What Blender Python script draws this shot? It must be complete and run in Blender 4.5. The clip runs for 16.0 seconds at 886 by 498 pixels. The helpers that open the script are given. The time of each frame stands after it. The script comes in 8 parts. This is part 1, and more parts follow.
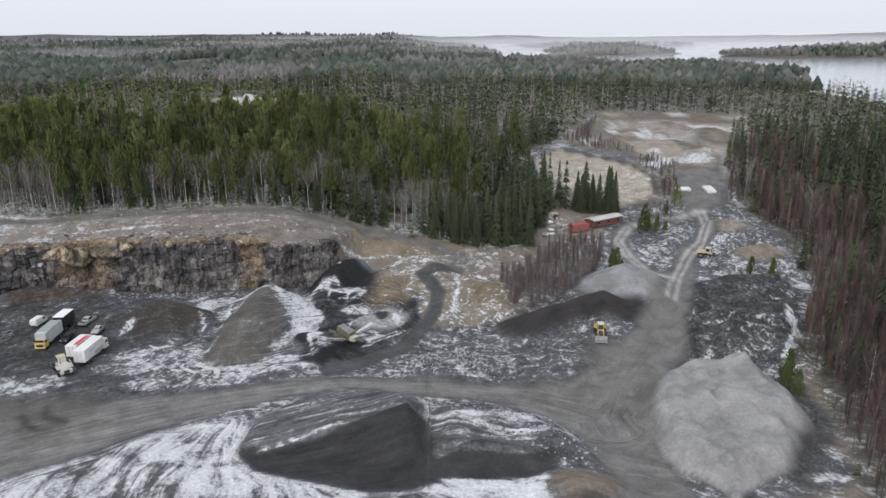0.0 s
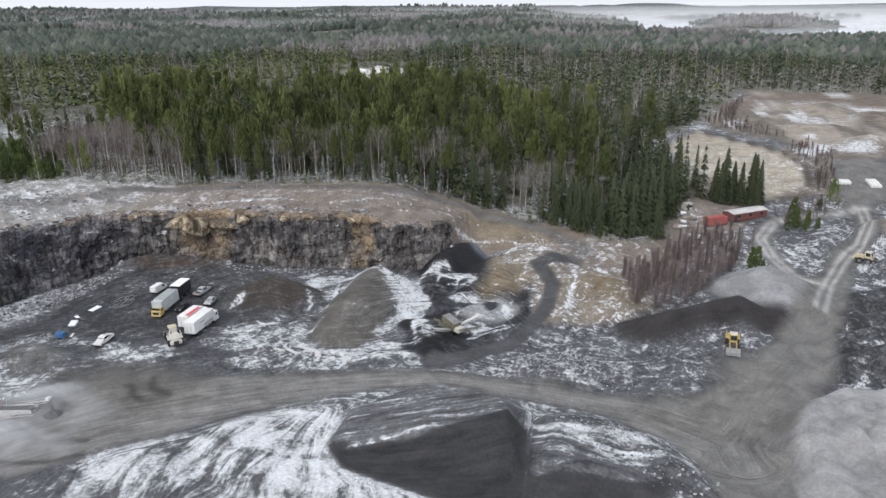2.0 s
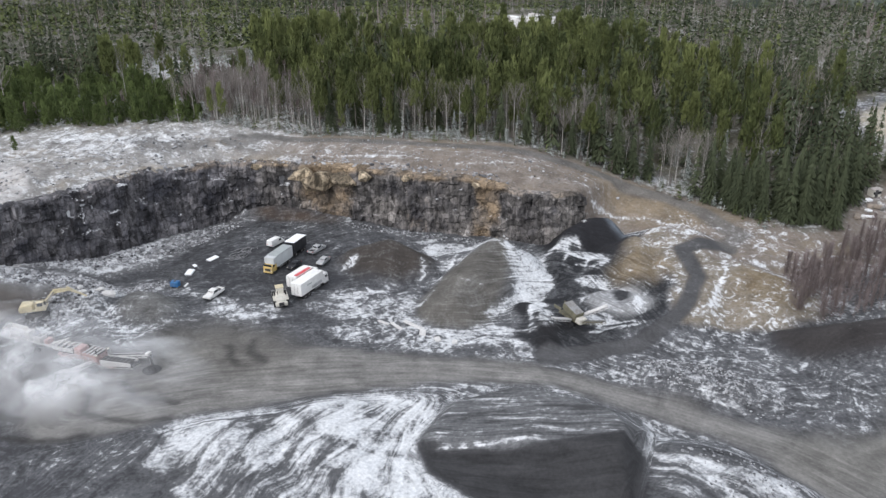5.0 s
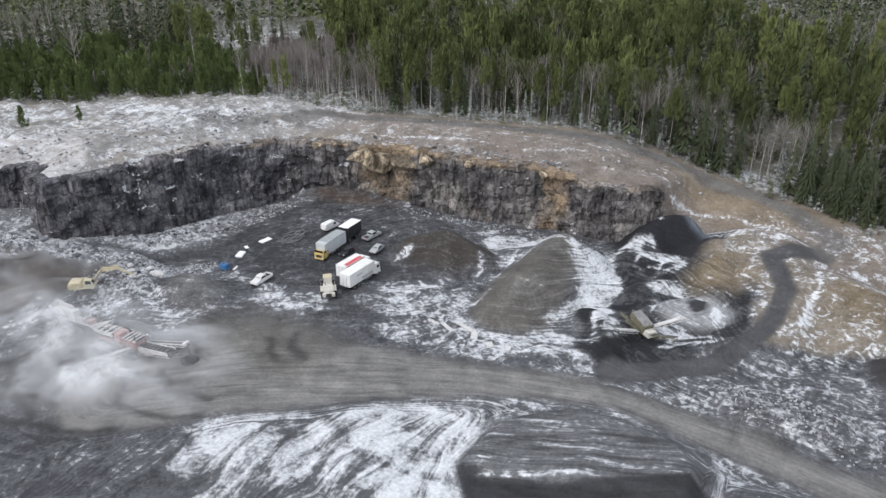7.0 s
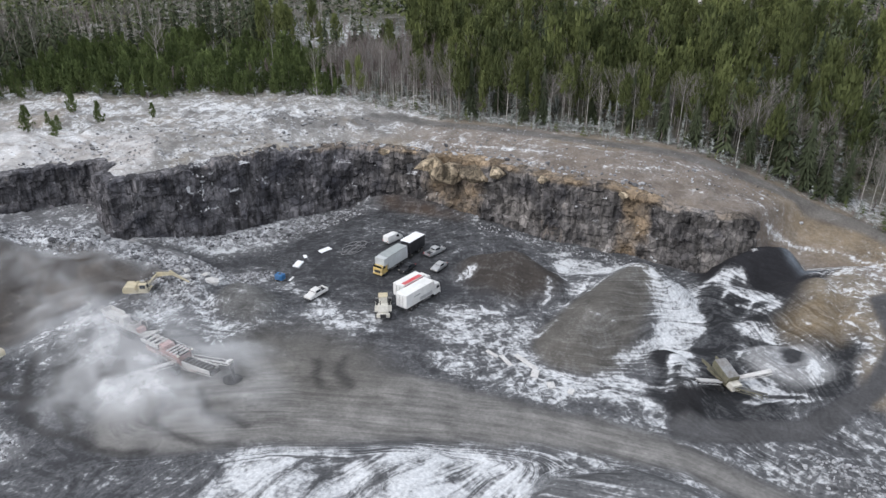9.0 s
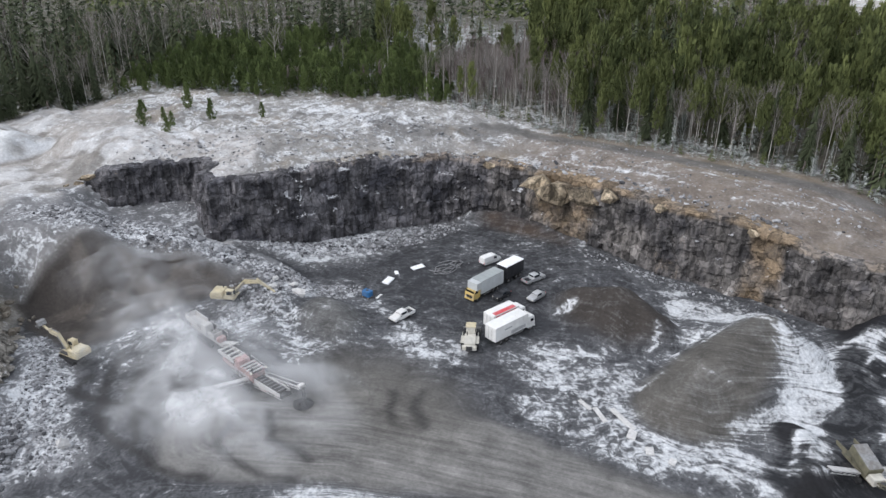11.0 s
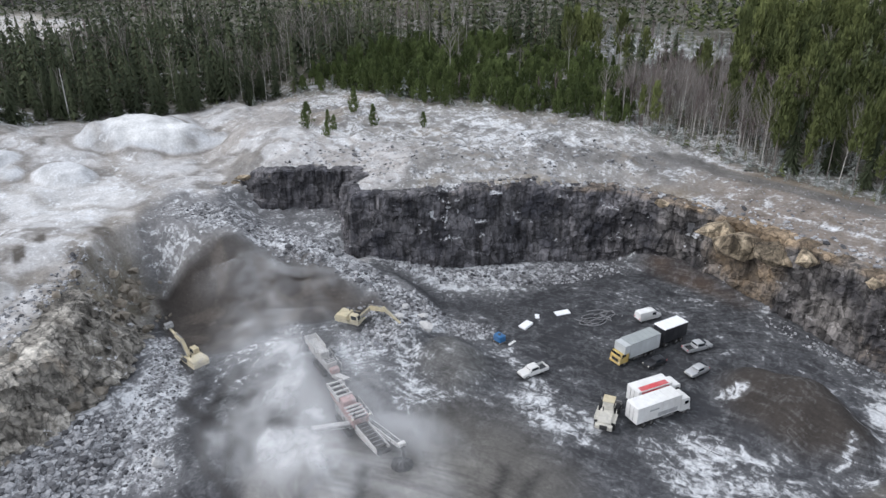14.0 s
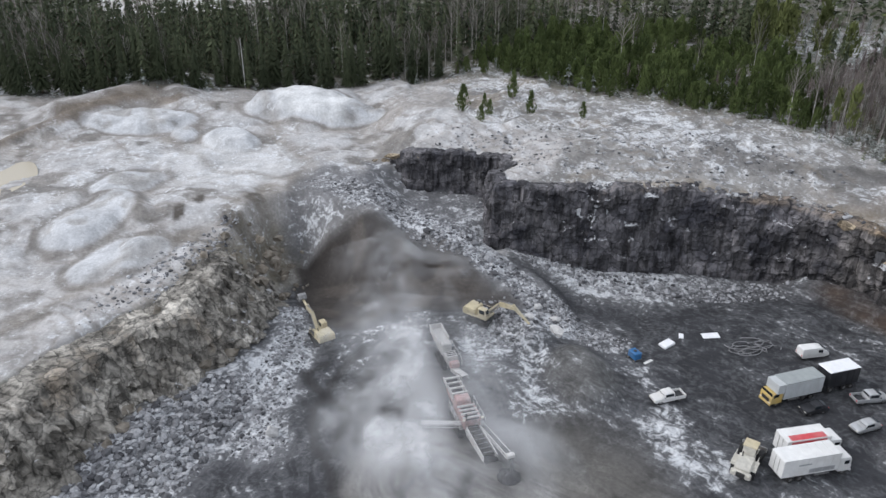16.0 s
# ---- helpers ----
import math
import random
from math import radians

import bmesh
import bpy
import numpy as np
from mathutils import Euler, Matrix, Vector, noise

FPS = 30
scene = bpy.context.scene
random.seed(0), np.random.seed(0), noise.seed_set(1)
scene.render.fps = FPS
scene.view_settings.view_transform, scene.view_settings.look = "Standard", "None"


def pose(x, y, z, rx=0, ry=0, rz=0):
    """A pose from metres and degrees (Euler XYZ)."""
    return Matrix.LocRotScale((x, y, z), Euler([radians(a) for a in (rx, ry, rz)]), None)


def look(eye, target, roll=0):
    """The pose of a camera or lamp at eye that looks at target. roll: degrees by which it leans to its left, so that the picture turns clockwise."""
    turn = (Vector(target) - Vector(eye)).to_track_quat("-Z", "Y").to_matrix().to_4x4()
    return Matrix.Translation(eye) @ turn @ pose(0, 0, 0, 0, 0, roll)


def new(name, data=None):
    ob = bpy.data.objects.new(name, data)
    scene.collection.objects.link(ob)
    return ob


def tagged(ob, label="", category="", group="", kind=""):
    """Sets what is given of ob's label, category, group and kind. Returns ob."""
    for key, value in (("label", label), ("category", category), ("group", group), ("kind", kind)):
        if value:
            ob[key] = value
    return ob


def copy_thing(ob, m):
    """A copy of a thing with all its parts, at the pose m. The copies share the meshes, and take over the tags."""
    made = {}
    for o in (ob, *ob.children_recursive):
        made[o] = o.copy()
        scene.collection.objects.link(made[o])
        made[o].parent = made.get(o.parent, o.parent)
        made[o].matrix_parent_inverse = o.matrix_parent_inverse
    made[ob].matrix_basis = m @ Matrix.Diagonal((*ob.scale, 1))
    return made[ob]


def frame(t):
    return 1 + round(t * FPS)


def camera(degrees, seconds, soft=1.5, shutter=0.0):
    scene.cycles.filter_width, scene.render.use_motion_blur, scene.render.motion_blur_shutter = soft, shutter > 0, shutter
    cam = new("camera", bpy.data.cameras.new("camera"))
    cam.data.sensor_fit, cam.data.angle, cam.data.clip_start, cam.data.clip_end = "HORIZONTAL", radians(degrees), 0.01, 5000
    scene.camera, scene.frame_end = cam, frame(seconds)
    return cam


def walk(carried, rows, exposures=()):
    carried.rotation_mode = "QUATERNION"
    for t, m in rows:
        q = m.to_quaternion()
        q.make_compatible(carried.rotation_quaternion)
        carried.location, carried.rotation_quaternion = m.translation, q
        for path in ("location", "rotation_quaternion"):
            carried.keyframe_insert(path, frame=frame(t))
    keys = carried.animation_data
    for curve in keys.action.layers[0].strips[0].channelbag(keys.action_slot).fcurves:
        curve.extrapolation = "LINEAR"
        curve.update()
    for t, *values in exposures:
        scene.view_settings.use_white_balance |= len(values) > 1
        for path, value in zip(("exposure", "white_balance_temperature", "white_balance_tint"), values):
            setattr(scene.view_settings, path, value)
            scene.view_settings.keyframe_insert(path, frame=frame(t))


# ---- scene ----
cam = camera(63.51, 16.0)
PATH = [
    (0, (0.13, -0.01, 69.88), (-0.13, 95.80, 41.24), -0.46),
    (0.5, (0.87, 2.84, 69.88), (-3.05, 98.42, 40.75), -0.53),
    (1, (1.27, 5.68, 69.88), (-7.35, 100.67, 39.86), -0.51),
    (1.5, (1.74, 8.46, 69.97), (-11.49, 102.60, 38.94), -0.51),
    (2, (2.09, 11.36, 69.91), (-15.39, 104.48, 37.94), -0.50),
    (2.5, (2.40, 14.27, 69.90), (-19.09, 106.16, 36.80), -0.49),
    (3, (2.63, 17.21, 69.82), (-22.51, 107.75, 35.62), -0.44),
    (3.5, (2.73, 20.18, 69.73), (-25.36, 109.44, 34.46), -0.44),
    (4, (2.74, 22.98, 69.67), (-28.02, 110.93, 33.39), -0.43),
    (4.5, (2.50, 25.75, 69.72), (-30.80, 112.31, 32.32), -0.29),
    (5, (2.14, 28.78, 69.42), (-33.69, 113.90, 31.05), -0.27),
    (7.5, (-0.53, 43.54, 69.37), (-46.23, 121.79, 27.08), -0.11),
    (8, (-1.39, 46.19, 69.60), (-48.55, 123.54, 27.25), -0.06),
    (8.5, (-2.15, 49.23, 69.70), (-52.80, 124.33, 27.33), -0.08),
    (9, (-3.22, 52.06, 69.59), (-56.81, 125.11, 27.25), -0.04),
    (11.5, (-9.79, 66.09, 69.16), (-78.20, 125.53, 26.89), 0.07),
    (12, (-11.21, 68.95, 68.99), (-82.50, 124.93, 26.74), 0.07),
    (12.5, (-12.83, 71.54, 68.99), (-86.67, 124.11, 26.76), 0.08),
    (13, (-14.50, 74.17, 69.11), (-90.63, 123.37, 26.88), 0.01),
    (13.5, (-16.34, 76.52, 69.20), (-94.44, 122.56, 27.00), 0.00),
    (14, (-18.19, 78.84, 69.19), (-98.07, 121.70, 26.98), -0.03),
    (14.5, (-20.26, 81.03, 69.18), (-102.47, 119.33, 27.04), 0.01),
    (15, (-21.69, 82.86, 69.04), (-106.36, 114.98, 26.63), -0.03),
    (15.5, (-22.43, 83.83, 68.70), (-108.47, 110.50, 25.26), 0.10),
    (16, (-22.76, 84.25, 68.25), (-109.60, 106.69, 24.02), 0.28),
]
LIGHT = [(0, -0.12, 6390), (1.5, 0.02, 6380), (2.5, 0.15, 6365), (4, 0.21, 6350), (5, 0.20, 6345), (8.5, 0.14, 6330), (12, 0.10, 6250), (14, 0.07, 6230), (16, -0.08, 6250)]
walk(cam, [(t, look(eye, target, roll)) for t, eye, target, roll in PATH], [(t, stops, kelvin, 12) for t, stops, kelvin in LIGHT])

# ---- world, sun, exposure ----
world = bpy.data.worlds.new("overcast_sky")
scene.world = world
world.use_nodes = True
wn, wl = world.node_tree.nodes, world.node_tree.links
bg = wn["Background"]
sky = wn.new("ShaderNodeTexSky")
sky.sky_type, sky.sun_disc = "NISHITA", False
sky.sun_elevation, sky.sun_rotation = radians(32), radians(200)
sky.air_density, sky.dust_density = 1.0, 4.0
hs = wn.new("ShaderNodeHueSaturation")
hs.inputs["Saturation"].default_value, hs.inputs["Value"].default_value = 0.3, 0.09
cloud = wn.new("ShaderNodeMix")
cloud.data_type = "RGBA"
cloud.inputs[0].default_value = 0.72
cloud.inputs[7].default_value = (0.83, 0.875, 0.93, 1)
wl.new(sky.outputs[0], hs.inputs["Color"])
wl.new(hs.outputs[0], cloud.inputs[6])
wl.new(cloud.outputs[2], bg.inputs[0])
bg.inputs[1].default_value = 1.35
sun = new("sun", bpy.data.lights.new("sun", "SUN"))
sun.data.energy, sun.data.angle, sun.data.color = 1.3, radians(25), (1.0, 0.97, 0.93)
sun.matrix_world = look((0, 0, 200), (40, 110, 100))

# ---- numeric tools ----


def S(t):
    t = np.clip(t, 0, 1)
    return t * t * (3 - 2 * t)


def hash2(i, j, k=0):
    n = (i.astype(np.int64) * 374761393 + j.astype(np.int64) * 668265263 + k * 982451653) & 0x7FFFFFFF
    n = ((n ^ (n >> 13)) * 1274126177) & 0x7FFFFFFF
    n = ((n ^ (n >> 16)) * 1103515245) & 0x7FFFFFFF
    return ((n ^ (n >> 15)) & 0xFFFFF) / 0xFFFFF


def vnoise(x, y, k=0):
    i, j = np.floor(x), np.floor(y)
    u, v = S(x - i), S(y - j)
    a, b, c, d = hash2(i, j, k), hash2(i + 1, j, k), hash2(i, j + 1, k), hash2(i + 1, j + 1, k)
    return (a * (1 - u) + b * u) * (1 - v) + (c * (1 - u) + d * u) * v


def fbm(x, y, size, octaves=3, k=0):
    """Noise from -1 to 1 with features of about the given size in metres."""
    out, amp, tot = 0.0, 1.0, 0.0
    for n in range(octaves):
        f = 2.0**n / size
        out = out + amp * (vnoise(x * f + 17 * n, y * f - 9 * n, k + n) * 2 - 1)
        tot, amp = tot + amp, amp * 0.5
    return out / tot


def sd_poly(x, y, poly):
    """Signed distance to a polygon, positive inside."""
    best, inside = np.full(x.shape, 1e9), np.zeros(x.shape, bool)
    for (ax, ay), (bx, by) in zip(poly, poly[1:] + poly[:1]):
        ex, ey = bx - ax, by - ay
        t = np.clip(((x - ax) * ex + (y - ay) * ey) / (ex * ex + ey * ey), 0, 1)
        best = np.minimum(best, np.hypot(x - ax - t * ex, y - ay - t * ey))
        cross = (ay > y) != (by > y)
        inside ^= cross & (x < ex * (y - ay) / (ey if ey else 1e-9) + ax)
    return np.where(inside, best, -best)


def to_line(x, y, pts):
    """Distance to a polyline and the third coordinate at its nearest point."""
    best, val = np.full(x.shape, 1e9), np.zeros(x.shape)
    for (ax, ay, az), (bx, by, bz) in zip(pts, pts[1:]):
        ex, ey = bx - ax, by - ay
        t = np.clip(((x - ax) * ex + (y - ay) * ey) / (ex * ex + ey * ey), 0, 1)
        d = np.hypot(x - ax - t * ex, y - ay - t * ey)
        val = np.where(d < best, az + t * (bz - az), val)
        best = np.minimum(best, d)
    return best, val


# ---- plan of the ground ----
# top edge of the quarry face, from the small pit in the west to the tip in the east
FACE = [(-181, 113), (-176, 116), (-173, 123), (-170.5, 129), (-166, 133.5), (-160.5, 133.8), (-157.5, 129), (-150.5, 128), (-146.8, 135.5), (-142, 147), (-138, 163), (-130, 178),
        (-117, 186), (-105, 188.5), (-90, 189.5), (-73, 189), (-57, 191), (-43, 191.5), (-36, 194.5), (-31, 200)]
UPPER = FACE + [(-27, 204), (-16, 203), (-8, 197), (2, 187), (13, 184), (20, 193), (40, 216), (60, 246), (66, 266), (90, 700),
                (400, 6000), (-6000, 6000), (-6000, 170), (-300, 140), (-236, 112), (-202, 108)]
BENCH = [(-6000, -6000), (-6000, 200), (-300, 150), (-200, 134), (-182, 144), (-164, 152), (-151, 142), (-144, 122), (-138.5, 117), (-141, 108), (-143, 98), (-157, 88.5), (-149, 84.5), 
         (-138, 81.5), (-131, 77.5), (-124.5, 73), (-120, 67.3), (-117, 62), (-112.5, 58.4), (-104, 54), (-97, 47), (-70, 20), (-60, -6000)]
SAND = [(37.5, 132), (36, 122), (38, 110), (39, 103), (44, 95), (60, 104), (68, 116), (71, 129), (66, 140), (50, 140)]
NEAR = [(-37, 110), (-36, 121), (-28, 129.5), (-19, 131), (-6, 129), (2, 120), (6, 100), (-12, 98), (-32, 104)]
HEAP = [(-5, 125), (8, 127), (20, 121), (28, 110), (27, 100), (14, 94), (0, 96), (-6, 110)]
FIELD = [(38.2, 315), (57, 358), (71, 338), (83, 316), (87, 300), (84, 284), (80, 269), (67, 264), (60, 263), (52, 278), (44, 296)]
YARD = [(90, 267), (108, 267), (123, 314), (138, 345), (174, 421), (220, 517), (116, 524), (92, 463), (64, 384), (78, 356), (96, 338), (99, 314)]
TARMAC = [(90, 266), (108, 266), (122, 313), (101, 312)]
ROAD = [(-92, 100, 11), (-78, 112, 10), (-58, 123, 7), (-42, 130, 4.7), (-22, 135, 2.6), (-2, 133, 2.6), (15, 129.5, 3.5), (30, 122, 8)]
ROAD_E = [(34, 86, 5), (32, 104, 6), (30, 122, 9), (38, 136, 9), (50, 156, 6.5), (60, 178, 5), (68, 199, 3.6), (76, 215, 3.2), (85, 228, 3), (90.5, 238, 3), (93, 248, 3), (95, 258, 3.4), (99, 272, 7), (108, 300, 9)]
ROAD_N = [(68, 199, 2.5), (62, 204, 2.5), (58.6, 218, 2.5), (58, 230, 2.5), (64, 242, 2.6), (72, 248, 2.6), (86, 252, 2.6), (95, 258, 3)]
RAMP = [(-24, 142, 3), (-10, 151, 2.1), (-3.5, 165, 1.9), (-2, 180, 1.9), (-6, 191, 2.1), (3, 203, 2.4), (6, 211, 2.6), (-4, 221.5, 2.6), (-14, 224.5, 2.6), (-30, 222, 2.6), (-45, 217, 2.6), (-60, 213.5, 2.6), (-85, 209, 2.6), (-110, 205, 2.6), (-132, 201, 2.6)]
RUNS = [  # ridges of heaps: x, y, crest height, with the slope beside them
    ([(-45.5, 175, 8.4), (-46.5, 166, 7.6), (-46.8, 157, 6.0), (-47, 151, 4.8)], 0.72),
    ([(-56, 172, 4.0), (-48, 174, 6.0)], 0.55),
    ([(-76, 166, 5.2), (-70, 166.5, 7.4), (-63, 166, 5.6)], 0.70),
    ([(-26, 204, 6.2), (-30, 199.5, 6.8), (-33.5, 194, 5.8), (-35.5, 188, 2.4)], 1.05),
    ([(-31, 185, 3.4), (-26, 187, 3.0), (-22, 182, 2.6)], 0.45),
    ([(17, 163, 3.2), (29, 168, 5.2), (41, 174, 6.4), (48, 171, 4.0)], 0.75),
    ([(50, 187, 9.0), (51, 188, 9.0)], 0.52),
    ([(-110, 128.5, 3.4), (-106, 128.5, 4.0), (-102, 128, 3.0)], 0.66),
    ([(-125, 124, 2.8), (-119, 125.5, 3.0)], 0.75),
    ([(59, 152, 4.4), (68, 154, 6.6), (77, 152, 5.0)], 0.85),
    ([(60, 161.5, 4.0), (69, 163, 6.2), (80, 161, 5.0)], 0.9),
    ([(62, 171, 3.8), (74, 172, 5.8), (84, 169, 5.4)], 0.9),
    ([(70, 186, 4.0), (80, 187, 6.0), (92, 190, 5.2)], 0.8),
    ([(-33.2, 157, 2.5), (-32.8, 157, 2.5)], 0.75),
    ([(-27.2, 150.8, 2.4), (-26.8, 150.8, 2.4)], 0.75),
    ([(-26.4, 146.4, 1.7), (-26, 146.4, 1.7)], 0.75),
    ([(-17, 192, 6.6), (-15, 184, 5.4), (-13, 176, 3.8)], 0.7),
    ([(-52, 108, 1.8), (-46, 102, 2.0)], 0.2),
    ([(-62, 98, 1.6), (-52, 92, 1.6)], 0.2),
    ([(20, 99, 2.6), (24, 97, 2.6)], 0.4),
    ([(-221, 96, 17.6), (-229, 103, 18.4), (-236, 108, 16.6)], 0.6),
    ([(-264, 64, 18.4), (-250, 47, 18.2), (-235, 31, 17.6)], 0.42),
    ([(112, 372, 18.0), (118, 374, 18.2)], 0.4),
    ([(107, 402, 17.6), (110, 404, 18.0)], 0.4),
    ([(146, 408, 18.4), (154, 412, 18.6)], 0.4),
    ([(130, 440, 18.6), (138, 444, 18.8)], 0.4),
    ([(118, 338, 17.4), (126, 342, 17.6)], 0.5),
    ([(-218, 72, 13.5), (-210, 76, 13.0)], 0.4),
    ([(-250, 60, 17.5), (-236, 66, 16.0), (-232, 80, 14.5)], 0.35),
    ([(-150, 60, 12.4), (-142, 58, 11.8)], 0.6),
    ([(-175, 52, 13.4), (-165, 58, 13.4)], 0.5),
    ([(92, 210, 6.6), (98, 212, 7.6), (102, 209, 6.6)], 0.55),
    ([(94, 236, 9.2), (98, 232, 9.2)], 0.55),
    ([(104, 236, 8.0), (110, 230, 8.0)], 0.35),
    ([(74, 226, 5.5), (78, 234, 6.0), (84, 243, 6.5)], 0.45),
]


LAKE_Z = 12.0
LAKE = [(60, 4860), (110, 4000), (160, 2600), (150, 1850), (262, 1540), (328, 1350), (440, 1370), (505, 1360), (508, 1010), (335, 880), (366, 825), (368, 705), (350, 585),
        (520, 575), (1500, 700), (3600, 2000), (3900, 4860)]
ISLES = [(500, 2260, 195, 180, 17), (1150, 1890, 440, 240, 15), (760, 3500, 420, 160, 8)]


def natural(x, y):
    """The land as it was before digging, hills included."""
    climb = np.clip(0.12 * (y - 208), 0, 13)
    z = 18.5 - 15.5 * S((x + 62) / 66) + climb * S((x + 40) / 60) * 0.95
    far = np.hypot(x, y)
    z = z + S((far - 420) / 900) * fbm(x, y, 420, 3, 3) * 21 + 1.2 * fbm(x, y, 40, 2, 5)
    z = z - 0.5 * S((-205 - x) / 50) * S((170 - y) / 40) * 10
    lake = sd_poly(x, y, LAKE)
    shore = S(1 + lake / 420) * S((far - 480) / 260)
    z = z + S((far - 1500) / 2600) * (20 + 14 * fbm(x, y, 900, 2, 11)) * (1 - shore) + S((far - 3700) / 900) * (16 + 8 * fbm(x, y, 700, 2, 12)) * (1 - shore)
    z = z + S((y - 4866) / 40) * 26 - 5 * S((x - 120) / 120) * S((y - 480) / 120) * (1 - shore)
    z = z - 13 * S((-290 - x) / 150) * S((300 - y) / 100)
    z = z * (1 - shore) + (LAKE_Z + 1.8) * shore
    for cx, cy, rx, ry, rise in ISLES:
        z = z + rise * S(1.25 - np.hypot((x - cx) / rx, (y - cy) / ry)) * (far > 900)
    return z


def lake_depth(x, y):
    d = sd_poly(x + 28 * fbm(x, y, 160, 2, 8), y + 28 * fbm(x, y, 160, 2, 9), LAKE)
    for cx, cy, rx, ry, _ in ISLES:
        d = np.minimum(d, (np.hypot((x - cx) / rx, (y - cy) / ry) - 1) * ry)
    return d


def floor_z(x, y):
    climb = np.clip(0.12 * (y - 208), 0, 13) * S((x - 5) / 30)
    z = 0.2 + 1.6 * S((y - 145) / 40) * S((-20 - x) / 30) - 2.8 * S((122 - y) / 30) * S((-84 - x) / 25) - 2.4 * S((-112 - x) / 14) * S((y - 128) / 10) + climb
    return z + 0.5 * S((y - 150) / 20) * S((x - 0) / 30)


def lobes(x, y):
    """Rounded heaps of stone dust tipped side by side on the bench: 0 between them, to about 1.9."""
    u, v = x + 4 * fbm(x, y, 24, 2, 36), y + 4 * fbm(x, y, 24, 2, 37)
    best = np.zeros(x.shape)
    for size, k, tall in ((27.0, 38, 1.1), (15.0, 44, 0.45)):
        i, j = np.floor(u / size), np.floor(v / size)
        for di in (-1, 0, 1):
            for dj in (-1, 0, 1):
                a, b = i + di, j + dj
                r = size * (0.32 + 0.30 * hash2(a, b, k + 2))
                d = np.hypot(u - size * (a + 0.2 + 0.6 * hash2(a, b, k)), v - size * (b + 0.2 + 0.6 * hash2(a, b, k + 1)))
                best = np.maximum(best, tall * (0.6 + 0.4 * hash2(a, b, k + 3)) * S((r - d) / (0.22 * size)))
    return best


MOUNDS = [(-224, 98, 21, 10, 5.0, 62), (-206, 76, 9.5, 6.5, 2.6, 30), (-214, 64, 4.6, 3.6, 1.3, 0), (-226, 52, 17, 9, 2.2, 70), (-163, 50, 12, 7, 1.3, 150), (-181, 54, 9, 6, 1.2, 120), (-147, 57, 10, 7, 1.2, 140)]
CREST = [(-214, 20, 1.0), (-222, 28, 2.4), (-230, 35, 2.9), (-238, 41, 2.9), (-243, 49, 2.2), (-241, 60, 1.2)]


def mounds(x, y):
    """Tipped heaps of stone dust with a steep rim and a flat back; and how far in one is, 0 at the rim."""
    tall, inner = np.zeros(x.shape), np.full(x.shape, -9.0)
    for cx, cy, rx, ry, h, turn in MOUNDS:
        c, k = math.cos(radians(turn)), math.sin(radians(turn))
        u, v = (x - cx) * c + (y - cy) * k, (y - cy) * c - (x - cx) * k
        r = np.hypot(u / rx, v / ry) + 0.16 * fbm(x, y, 8, 3, 71)
        tall = np.maximum(tall, h * np.minimum(S(np.clip(1.05 - r, 0, 1) / 0.55), 1))
        inner = np.maximum(inner, (1 - r) * ry)
    d, top = to_line(x + 1.5 * fbm(x, y, 9, 2, 72), y, CREST)
    return np.maximum(tall, top - 0.45 * d), inner


def sand_lumps(x, y):
    return np.abs(fbm(x, y, 6, 3, 51)) ** 0.8


